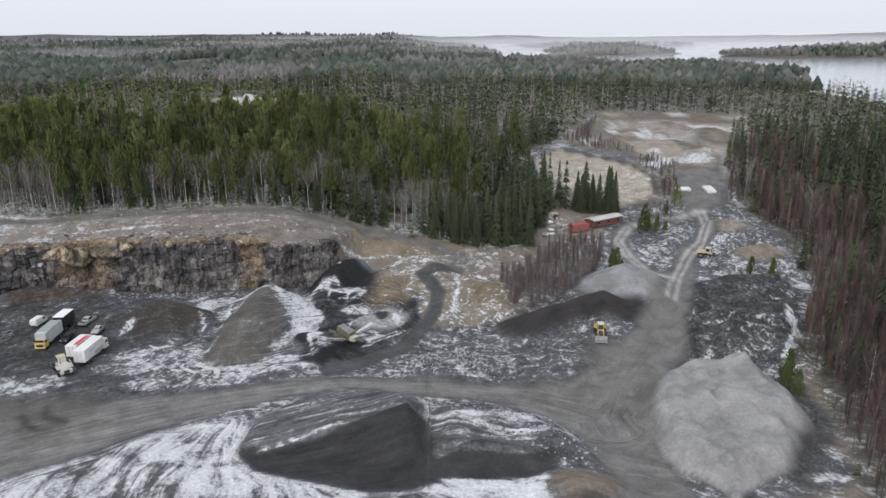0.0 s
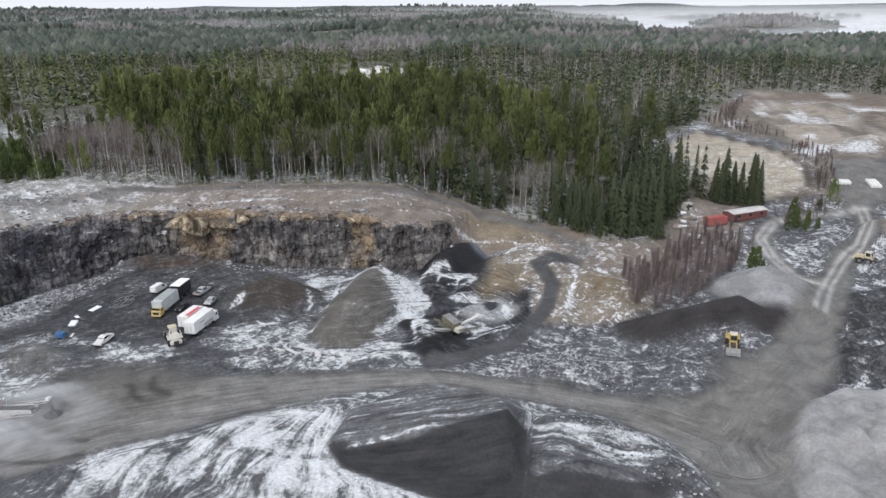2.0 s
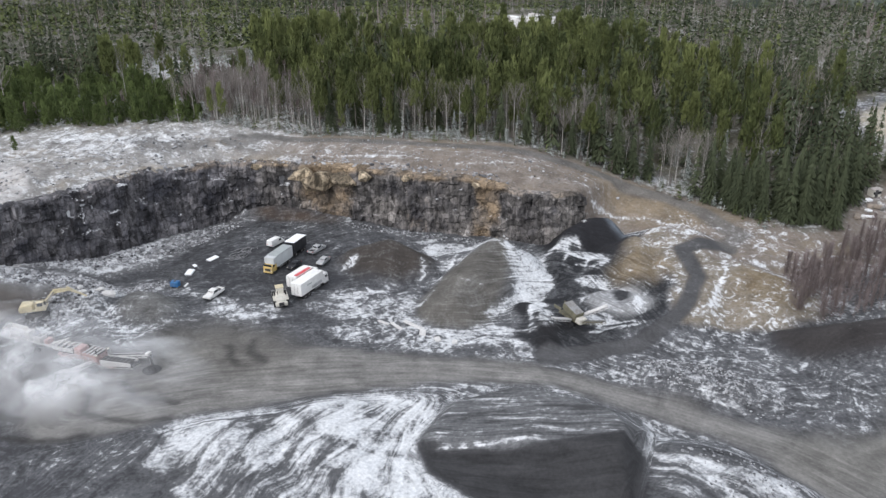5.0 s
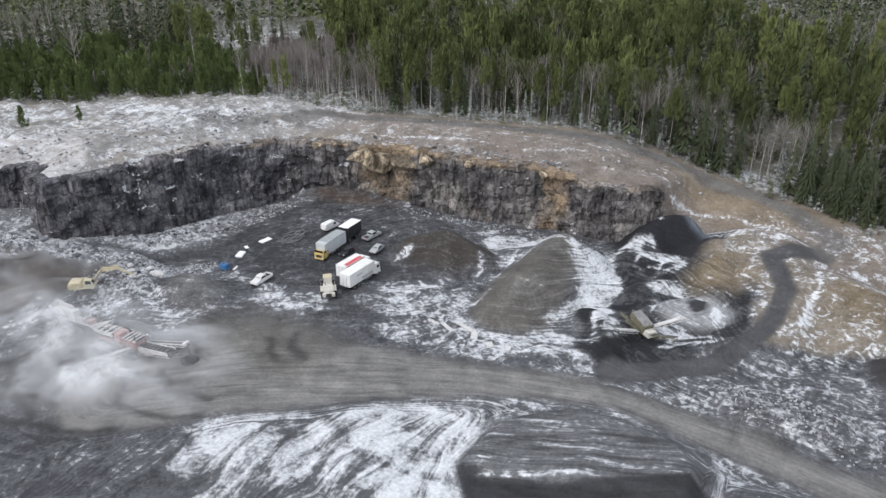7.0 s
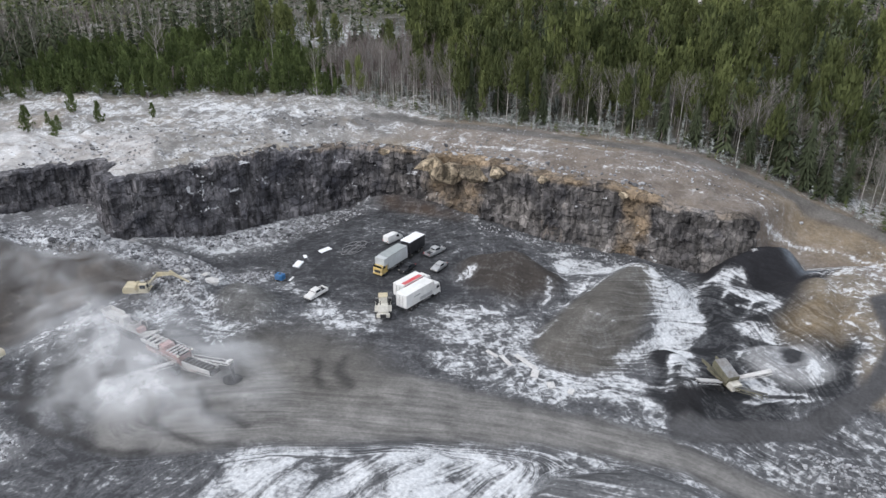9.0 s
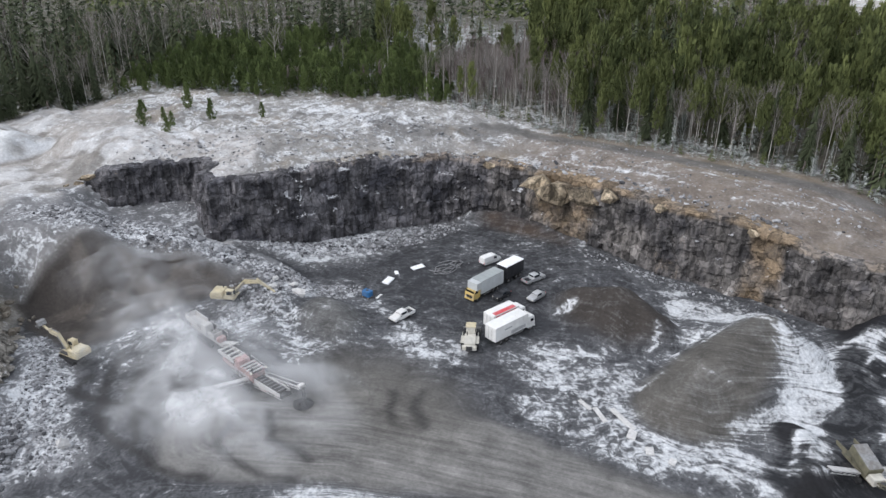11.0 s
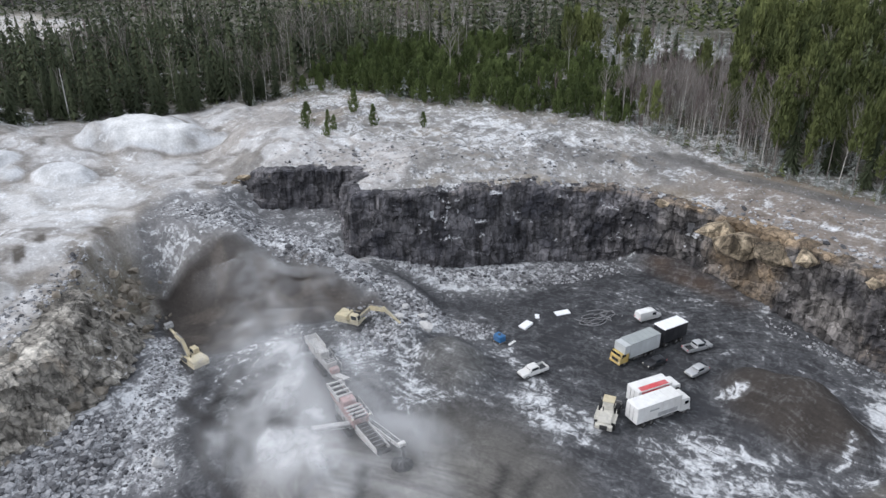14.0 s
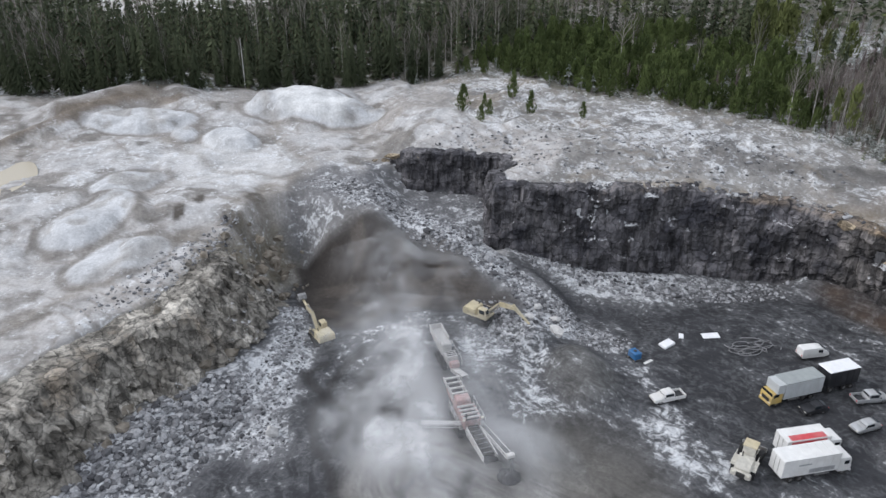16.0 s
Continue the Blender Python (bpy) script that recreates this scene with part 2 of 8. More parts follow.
def height(x, y):
    wx, wy = x + 0.9 * fbm(x, y, 7, 2, 21), y + 0.9 * fbm(x, y, 7, 2, 22)
    nat, fl = natural(x, y), floor_z(x, y)
    # bench in the south-west, with the small pit's floor cut down
    bench = 9.9 + 2.2 * S((-150 - x) / 15) + 2.5 * S((-200 - x) / 50) + 0.3 * fbm(x, y, 14, 3, 31) + (lobes(x, y) + mounds(x, y)[0] + 0.5 * np.abs(fbm(x, y, 5, 3, 73))) * S((-122 - x) / 12) - 0.6
    bench = bench - 5.0 * S((y - 104) / 12) * S((x + 182) / 8)
    sb = sd_poly(wx, wy, BENCH)
    south = S((93 - y) / 6)
    part_up = np.clip((sb + 0.5 - 2.8 * south) / (12.5 - 4.0 * south), 0, 1)
    z = fl + (bench - fl) * (S(part_up) * (1 - south) + part_up**1.25 * south)
    # rock tongue that runs from the bench down along the face
    d, top = to_line(wx, wy, [(-158, 112, 8.6), (-147, 120, 6.4), (-137, 128, 3.0), (-122, 130, 0.6)])
    z = np.maximum(z, top - 0.75 * np.maximum(d - 3.5, 0))
    d, top = to_line(wx, wy, [(-138, 83, 0.2), (-124, 75, 0.4), (-116, 64, 0.6), (-104, 56, 0.8), (-96, 49, 0.8)])
    z = np.maximum(z, top - 0.33 * np.maximum(d - 2.0, 0) + 0.5 * fbm(x, y, 4, 3, 33) * (d < 12))
    # talus along the foot of the western face
    d, top = to_line(wx, wy, [(-147, 131, 3.0), (-141, 146, -0.9), (-136, 163, -1.0), (-126, 178, -0.4)])
    z = np.maximum(z, top - 0.22 * np.maximum(d - 1.5, 0))
    d, top = to_line(wx, wy, [(-122, 182, 3.6), (-112, 185.5, 4.6), (-102, 187, 3.6), (-92, 188, 2.6)])
    z = np.maximum(z, top - 0.7 * d)
    # upper ground behind the face
    su = sd_poly(x, y, UPPER)
    nat = nat - (2.6 + 0.8 * fbm(x, y, 18, 2, 66)) * (1 - S(su / 16)) * S((-34 - x) / 14) * (su > 0)
    wide = 1.1 + 13 * S((-178 - x) / 6) + 22 * S((x + 36) / 12)
    z = z + np.maximum(nat - z, np.where(x < 30, -50, 0) * 0) * S(su / wide)
    away = S((np.hypot(x, y - 100) - 300) / 180)
    z = z * (1 - away) + nat * away
    # embankment of the ramp that climbs to the upper ground
    d, top = to_line(wx, wy, [(-13, 149, 0.8), (-4, 165, 2.4), (-3, 181, 4.3), (-7, 194, 6.2), (-8, 200, 6.6)])
    z = np.maximum(z, top - 0.5 * np.maximum(d - 4.5, 0))
    d, top = to_line(wx, wy, [(5, 186, 5.0), (13, 182, 4.4), (12, 176, 3.2)])
    z = np.maximum(z, top - 0.4 * np.maximum(d - 4.0, 0))
    # heaps
    lump = 0.35 * fbm(x, y, 5, 3, 41)
    for line, slope in RUNS:
        d, top = to_line(wx, wy, line)
        z = np.maximum(z, top + lump - slope * (np.sqrt(d * d + 2.2) - 1.4))
    d = sd_poly(wx + 2.4 * fbm(x, y, 9, 2, 67), wy + 2.4 * fbm(x, y, 9, 2, 68), SAND)
    z = np.maximum(z, np.minimum(fl + (0.95 + 0.25 * fbm(x, y, 3.5, 2, 60)) * d, 4.9 + 3.0 * sand_lumps(x, y) + 0.5 * fbm(x, y, 14, 2, 59) - 1.6 * S((118 - y) / 5) + 1.2 * S((x - 52) / 10) * S((y - 116) / 5)))
    d = sd_poly(x, y, NEAR)
    crest = 2.0 + 0.14 * (x + 32) + 0.10 * fbm(x, y, 4, 2, 52)
    cut = 0.62 * (y - np.interp(x, [-36, -20, -3, 7], [108.5, 107.5, 104.6, 102.5]) + 0.5 * fbm(x, y, 2.5, 2, 55))
    z = np.maximum(z, np.minimum(np.minimum(fl + 0.7 * d, crest), fl + np.minimum(cut, 1.4 * (-3.0 - x + 0.6 * fbm(x, y, 3, 2, 56)))))
    d = sd_poly(wx, wy, HEAP)
    z = np.maximum(z, np.minimum(np.minimum(fl + 0.5 * d, 3.9 + 0.6 * fbm(x, y, 5, 3, 53)), fl + 0.75 * (y - 102.2 + 0.8 * fbm(x, y, 5, 2, 57))))
    d = np.hypot((x - 2) / 14.5, (y - 142) / 6.5)
    z = np.maximum(z, fl + np.minimum(5.0 * (1 - d), 2.6 + 0.6 * fbm(x, y, 4, 3, 54)))
    ring = np.hypot((x + 16) * 0.85, y - 167.5)
    z = np.maximum(z, fl + np.minimum(0.6 * (7 - ring), 2.4 - 0.35 * np.maximum(3.6 - ring, 0)))
    # small unevenness, less on the roads
    rough = 0.22 * fbm(x, y, 6, 3, 61) + 0.10 * fbm(x, y, 1.8, 2, 62)
    z = z + rough * (0.25 + 0.75 * S((su + sb > -4) * 1.0 + 0.3))
    up = S(su / 6) * S((-118 - x) / 14) * S((260 - y) / 30)
    shelf = 2.2 * fbm(x, y, 11, 4, 65) + 0.08 * (x + y)
    z = z + up * (0.7 * np.abs(fbm(x, y, 8, 3, 63)) + 0.6 * fbm(x, y, 2.5, 3, 64) + 0.9 * (np.floor(shelf) + S((shelf - np.floor(shelf)) / 0.25) - shelf))
    # lake
    if np.max(np.hypot(x, y)) > 600:
        z = np.where(y > 540, np.minimum(z, np.where(lake_depth(x, y) > 0, LAKE_Z - 5.0, z)), z)
    return z


def line_mask(x, y, pts, soft=1.5):
    d, half = to_line(x, y, pts)
    return 1 - S((d - half + soft) / (2 * soft))


def blob(x, y, cx, cy, rx, ry=None):
    return 1 - S(np.hypot((x - cx) / rx, (y - cy) / (ry or rx)) - 0.35)


# ---- mesh tools ----
def mesh_np(name, verts, faces, smooth=False):
    """A mesh from arrays of places and of triangles or quads."""
    me = bpy.data.meshes.new(name)
    faces = np.asarray(faces, np.int32)
    n, k = faces.shape
    me.vertices.add(len(verts))
    me.vertices.foreach_set("co", np.asarray(verts, np.float32).ravel())
    me.loops.add(n * k)
    me.loops.foreach_set("vertex_index", faces.ravel())
    me.polygons.add(n)
    me.polygons.foreach_set("loop_start", np.arange(0, n * k, k, dtype=np.int32))
    me.polygons.foreach_set("loop_total", np.full(n, k, np.int32))
    me.polygons.foreach_set("use_smooth", np.full(n, smooth))
    me.update(calc_edges=True)
    return me


def attr(me, name, values):
    a = me.attributes.new(name, "FLOAT", "POINT")
    a.data.foreach_set("value", np.asarray(values, np.float32))


def tint(me, name, rgb):
    a = me.attributes.new(name, "FLOAT_COLOR", "POINT")
    a.data.foreach_set("color", np.c_[rgb, np.ones(len(rgb))].astype(np.float32).ravel())


# ---- materials ----
def material(name, rough=0.9, metal=0.0):
    m = bpy.data.materials.new(name)
    m.use_nodes = True
    nt = m.node_tree
    b = nt.nodes["Principled BSDF"]
    b.inputs["Roughness"].default_value, b.inputs["Metallic"].default_value = rough, metal
    b.inputs["Specular IOR Level"].default_value = 0.25
    return m, nt.nodes, nt.links, b


def mixer(n, l, fac, a, b, kind="MIX"):
    m = n.new("ShaderNodeMix")
    m.data_type, m.blend_type = "RGBA", kind
    for sock, v in ((m.inputs[0], fac), (m.inputs[6], a), (m.inputs[7], b)):
        if isinstance(v, bpy.types.NodeSocket):
            l.new(v, sock)
        elif isinstance(v, (int, float)):
            sock.default_value = v
        else:
            sock.default_value = (*v, 1)
    return m.outputs[2]


def math_node(n, l, op, a, b=0.0, clamp=False):
    m = n.new("ShaderNodeMath")
    m.operation, m.use_clamp = op, clamp
    for sock, v in zip(m.inputs, (a, b)):
        if isinstance(v, bpy.types.NodeSocket):
            l.new(v, sock)
        else:
            sock.default_value = v
    return m.outputs[0]


def noise_node(n, l, size, detail=4, distort=0.0, stretch=None, rough=0.55):
    """Noise over world places with features of about that size in metres."""
    geo = n.new("ShaderNodeNewGeometry")
    t = n.new("ShaderNodeTexNoise")
    t.inputs["Scale"].default_value, t.inputs["Detail"].default_value = 1.0 / size, detail
    t.inputs["Distortion"].default_value, t.inputs["Roughness"].default_value = distort, rough
    if stretch:
        mp = n.new("ShaderNodeMapping")
        mp.inputs["Scale"].default_value, mp.inputs["Rotation"].default_value = stretch[:3], (0, 0, radians(stretch[3]))
        l.new(geo.outputs["Position"], mp.inputs["Vector"])
        l.new(mp.outputs[0], t.inputs["Vector"])
    else:
        l.new(geo.outputs["Position"], t.inputs["Vector"])
    return t.outputs["Fac"]


def span(n, l, v, lo, hi, a=0.0, b=1.0):
    m = n.new("ShaderNodeMapRange")
    m.inputs["From Min"].default_value, m.inputs["From Max"].default_value = lo, hi
    m.inputs["To Min"].default_value, m.inputs["To Max"].default_value = a, b
    l.new(v, m.inputs["Value"])
    return m.outputs[0]


def named(n, what):
    a = n.new("ShaderNodeAttribute")
    a.attribute_name = what
    return a


def bump(n, l, b, h, strength, dist):
    u = n.new("ShaderNodeBump")
    u.inputs["Strength"].default_value, u.inputs["Distance"].default_value = strength, dist
    l.new(h, u.inputs["Height"])
    l.new(u.outputs[0], b.inputs["Normal"])


def ground_material():
    m, n, l, b = material("quarry_ground", 0.95)
    base, snow = named(n, "soil"), named(n, "snow")
    coarse, fine = noise_node(n, l, 5.0, 6, 0.6), noise_node(n, l, 0.55, 5, 0.2, None, 0.7)
    col = mixer(n, l, 1.0, base.outputs["Color"], span(n, l, coarse, 0.3, 0.7, 0.74, 1.26), "MULTIPLY")
    col = mixer(n, l, 1.0, col, span(n, l, fine, 0.3, 0.7, 0.80, 1.20), "MULTIPLY")
    # wind-blown and driven-over snow, drawn out along the tracks
    flow, place = named(n, "flow"), n.new("ShaderNodeNewGeometry")
    xyz, vec = n.new("ShaderNodeSeparateXYZ"), n.new("ShaderNodeCombineXYZ")
    l.new(place.outputs["Position"], xyz.inputs[0])
    l.new(math_node(n, l, "MULTIPLY", flow.outputs["Fac"], 0.75), vec.inputs[0])
    l.new(math_node(n, l, "MULTIPLY", xyz.outputs[0], 0.085), vec.inputs[1])
    l.new(math_node(n, l, "MULTIPLY", xyz.outputs[1], 0.085), vec.inputs[2])
    tex = n.new("ShaderNodeTexNoise")
    tex.inputs["Scale"].default_value, tex.inputs["Detail"].default_value = 1.0, 5
    tex.inputs["Roughness"].default_value, tex.inputs["Distortion"].default_value = 0.62, 0.5
    l.new(vec.outputs[0], tex.inputs["Vector"])
    streak = tex.outputs["Fac"]
    drift = noise_node(n, l, 4.6, 6, 1.6, None, 0.60)
    patchy = math_node(n, l, "ADD", math_node(n, l, "MULTIPLY", drift, 0.5), math_node(n, l, "MULTIPLY", noise_node(n, l, 1.7, 5, 1.6, None, 0.58), 0.5))
    comb = named(n, "comb")
    mixn = math_node(n, l, "ADD", math_node(n, l, "MULTIPLY", patchy, math_node(n, l, "SUBTRACT", 1.0, comb.outputs["Fac"])), math_node(n, l, "MULTIPLY", streak, comb.outputs["Fac"]))
    edge = math_node(n, l, "ADD", mixn, math_node(n, l, "MULTIPLY", math_node(n, l, "SUBTRACT", snow.outputs["Fac"], 0.5), 0.62))
    edge = math_node(n, l, "ADD", edge, math_node(n, l, "MULTIPLY", math_node(n, l, "SUBTRACT", fine, 0.5), 0.07))
    cover = math_node(n, l, "ADD", span(n, l, edge, 0.480, 0.565, 0.0, 0.58), span(n, l, edge, 0.54, 0.66, 0.0, 0.24))
    cover = math_node(n, l, "ADD", cover, span(n, l, edge, 0.36, 0.52, 0.0, 0.13))
    ruts = span(n, l, comb.outputs["Fac"], 0.05, 0.6, 0.0, 1.0)
    col = mixer(n, l, ruts, col, mixer(n, l, 1.0, col, span(n, l, streak, 0.3, 0.7, 0.66, 1.36), "MULTIPLY"))
    white = mixer(n, l, span(n, l, fine, 0.35, 0.65), (0.50, 0.52, 0.55), (0.78, 0.79, 0.80))
    l.new(mixer(n, l, cover, col, white), b.inputs["Base Color"])
    bump(n, l, b, math_node(n, l, "ADD", fine, math_node(n, l, "MULTIPLY", coarse, 1.5)), 0.4, 0.25)
    return m


def rock_material(name, dark, light):
    m, n, l, b = material(name, 0.85)
    warm, snow = named(n, "ochre"), named(n, "snow")
    big, small = noise_node(n, l, 6.0, 5, 0.4), noise_node(n, l, 0.8, 6, 0.3, None, 0.7)
    seams = noise_node(n, l, 1.3, 5, 0.5, (1.0, 1.0, 0.16, 0), 0.65)
    col = mixer(n, l, span(n, l, big, 0.35, 0.65), dark, light)
    col = mixer(n, l, 1.0, col, span(n, l, small, 0.3, 0.7, 0.7, 1.35), "MULTIPLY")
    col = mixer(n, l, 1.0, col, span(n, l, seams, 0.38, 0.58, 0.36, 1.30), "MULTIPLY")
    pos, stretch = n.new("ShaderNodeNewGeometry"), n.new("ShaderNodeMapping")
    stretch.inputs["Scale"].default_value = (0.34, 0.34, 0.46)
    stretch.inputs["Rotation"].default_value = (0.12, 0.16, 0.4)
    wander = n.new("ShaderNodeVectorMath")
    wander.operation = "MULTIPLY_ADD"
    jog = n.new("ShaderNodeTexNoise")
    jog.inputs["Scale"].default_value = 0.45
    jog.inputs["Detail"].default_value = 5
    l.new(pos.outputs["Position"], jog.inputs["Vector"])
    l.new(jog.outputs["Color"], wander.inputs[0])
    wander.inputs[1].default_value = (2.6, 2.6, 2.6)
    l.new(pos.outputs["Position"], wander.inputs[2])
    l.new(wander.outputs["Vector"], stretch.inputs["Vector"])
    crack, cell = n.new("ShaderNodeTexVoronoi"), n.new("ShaderNodeTexVoronoi")
    crack.feature = "DISTANCE_TO_EDGE"
    for vo in (crack, cell):
        vo.inputs["Scale"].default_value = 1.0
        l.new(stretch.outputs["Vector"], vo.inputs["Vector"])
    lone = n.new("ShaderNodeSeparateColor")
    l.new(cell.outputs["Color"], lone.inputs["Color"])
    blocks = math_node(n, l, "MULTIPLY", span(n, l, lone.outputs["Red"], 0.0, 1.0, 0.62, 1.42), span(n, l, crack.outputs["Distance"], 0.0, 0.06, 0.42, 1.0))
    col = mixer(n, l, 1.0, col, blocks, "MULTIPLY")
    cold = named(n, "cold")
    col = mixer(n, l, cold.outputs["Fac"], col, mixer(n, l, 1.0, col, (0.84, 0.87, 0.96), "MULTIPLY"))
    sandy = mixer(n, l, span(n, l, small, 0.3, 0.7), (0.085, 0.064, 0.048), (0.33, 0.250, 0.165))
    sandy = mixer(n, l, 1.0, sandy, blocks, "MULTIPLY")
    amount = math_node(n, l, "ADD", warm.outputs["Fac"], math_node(n, l, "MULTIPLY", math_node(n, l, "SUBTRACT", seams, 0.5), 1.1))
    col = mixer(n, l, span(n, l, amount, 0.40, 0.95), col, sandy)
    dust = math_node(n, l, "ADD", snow.outputs["Fac"], math_node(n, l, "SUBTRACT", small, 0.62))
    col = mixer(n, l, span(n, l, dust, 0.35, 0.5), col, (0.62, 0.63, 0.65))
    l.new(col, b.inputs["Base Color"])
    bump(n, l, b, small, 0.3, 0.2)
    return m


def plain(name, rgb, rough=0.6, metal=0.0, vary=0.25, size=0.6, dirt=(0.16, 0.15, 0.14), dirty=0.3, spec=0.3):
    """Paint, steel, rubber and the like, with uneven tone and dust lying on it."""
    m, n, l, b = material(name, rough, metal)
    b.inputs["Specular IOR Level"].default_value = spec
    a, c = noise_node(n, l, size, 5, 0.3), noise_node(n, l, size * 5, 3, 0.5)
    col = mixer(n, l, 1.0, (*rgb,), span(n, l, a, 0.3, 0.7, 1 - vary, 1 + vary), "MULTIPLY")
    col = mixer(n, l, span(n, l, c, 0.45, 0.75, 0.0, dirty), col, dirt)
    l.new(col, b.inputs["Base Color"])
    return m


def foliage(name, dark, light, jit=0.25, rough=0.8):
    m, n, l, b = material(name, rough)
    tone, geo = named(n, "tone"), n.new("ShaderNodeNewGeometry")
    info = n.new("ShaderNodeObjectInfo")
    f = math_node(n, l, "MULTIPLY", geo.outputs["Random Per Island"], jit)
    f = math_node(n, l, "ADD", f, math_node(n, l, "MULTIPLY", tone.outputs["Fac"], 1.0 - jit))
    f = math_node(n, l, "ADD", f, math_node(n, l, "MULTIPLY", math_node(n, l, "SUBTRACT", info.outputs["Random"], 0.5), 0.3), True)
    col = mixer(n, l, f, dark, light)
    l.new(col, b.inputs["Base Color"])
    b.inputs["Specular IOR Level"].default_value = 0.15
    return m


M_GROUND, M_ROCK = ground_material(), rock_material("blasted_rock", (0.050, 0.048, 0.051), (0.178, 0.165, 0.156))
M_BANK = rock_material("weathered_rock", (0.125, 0.115, 0.100), (0.350, 0.330, 0.295))
M_SPRUCE = foliage("spruce_needles", (0.022, 0.030, 0.018), (0.095, 0.112, 0.062))
M_PINE = foliage("pine_needles", (0.030, 0.042, 0.017), (0.162, 0.184, 0.070))
M_TWIG = foliage("bare_birch_twig", (0.100, 0.078, 0.075), (0.268, 0.225, 0.217))
M_GREYTWIG = foliage("grey_bare_limb", (0.115, 0.102, 0.094), (0.31, 0.287, 0.264), 0.5)
M_BIRCH = plain("birch_bark", (0.45, 0.43, 0.405), 0.8, 0, 0.35, 0.5, (0.1, 0.09, 0.08), 0.7)
M_TRUNK = plain("conifer_bark", (0.17, 0.12, 0.09), 0.9, 0, 0.3, 0.5, (0.25, 0.22, 0.2), 0.3)
M_YOUNG = foliage("young_pine_needles", (0.040, 0.058, 0.020), (0.145, 0.185, 0.068))
M_RUST = foliage("reddish_brown_twig", (0.085, 0.060, 0.054), (0.235, 0.178, 0.160))
M_PALE = plain("grey_lichened_bark", (0.19, 0.17, 0.155), 0.9, 0, 0.3, 0.5, (0.13, 0.12, 0.11), 0.5)
M_FROST = foliage("rimed_undergrowth", (0.05, 0.065, 0.045), (0.46, 0.48, 0.47), 0.7)
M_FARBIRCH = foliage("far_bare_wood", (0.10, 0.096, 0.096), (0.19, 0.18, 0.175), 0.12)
# far crowns paler and bluer than near ones: distance haze put into the colour
M_WOODS = foliage("hazed_far_crowns", (0.046, 0.060, 0.052), (0.125, 0.142, 0.116), 0.12)

# ---- ground: one sheet to the horizon ----
def spaced(lo, hi, step, out_lo, out_hi, grow=1.09):
    mid = np.arange(lo, hi, step)
    def tail(start, end):
        v, s, pts = start, step, []
        while abs(v - start) < abs(end - start):
            s *= grow
            v += math.copysign(s, end - start)
            pts.append(v)
        return pts
    return np.array(tail(lo, out_lo)[::-1] + list(mid) + tail(mid[-1], out_hi))


GX, GY = spaced(-246, 96, 0.72, -9000, 9000), spaced(28, 226, 0.72, -3000, 14000)
XX, YY = np.meshgrid(GX, GY)
xs, ys = XX.ravel(), YY.ravel()
zs = height(xs, ys)
nx, ny = len(GX), len(GY)
quad = (np.arange(ny - 1)[:, None] * nx + np.arange(nx - 1)[None]).ravel()
me = mesh_np("ground", np.c_[xs, ys, zs], np.c_[quad, quad + 1, quad + nx + 1, quad + nx], True)


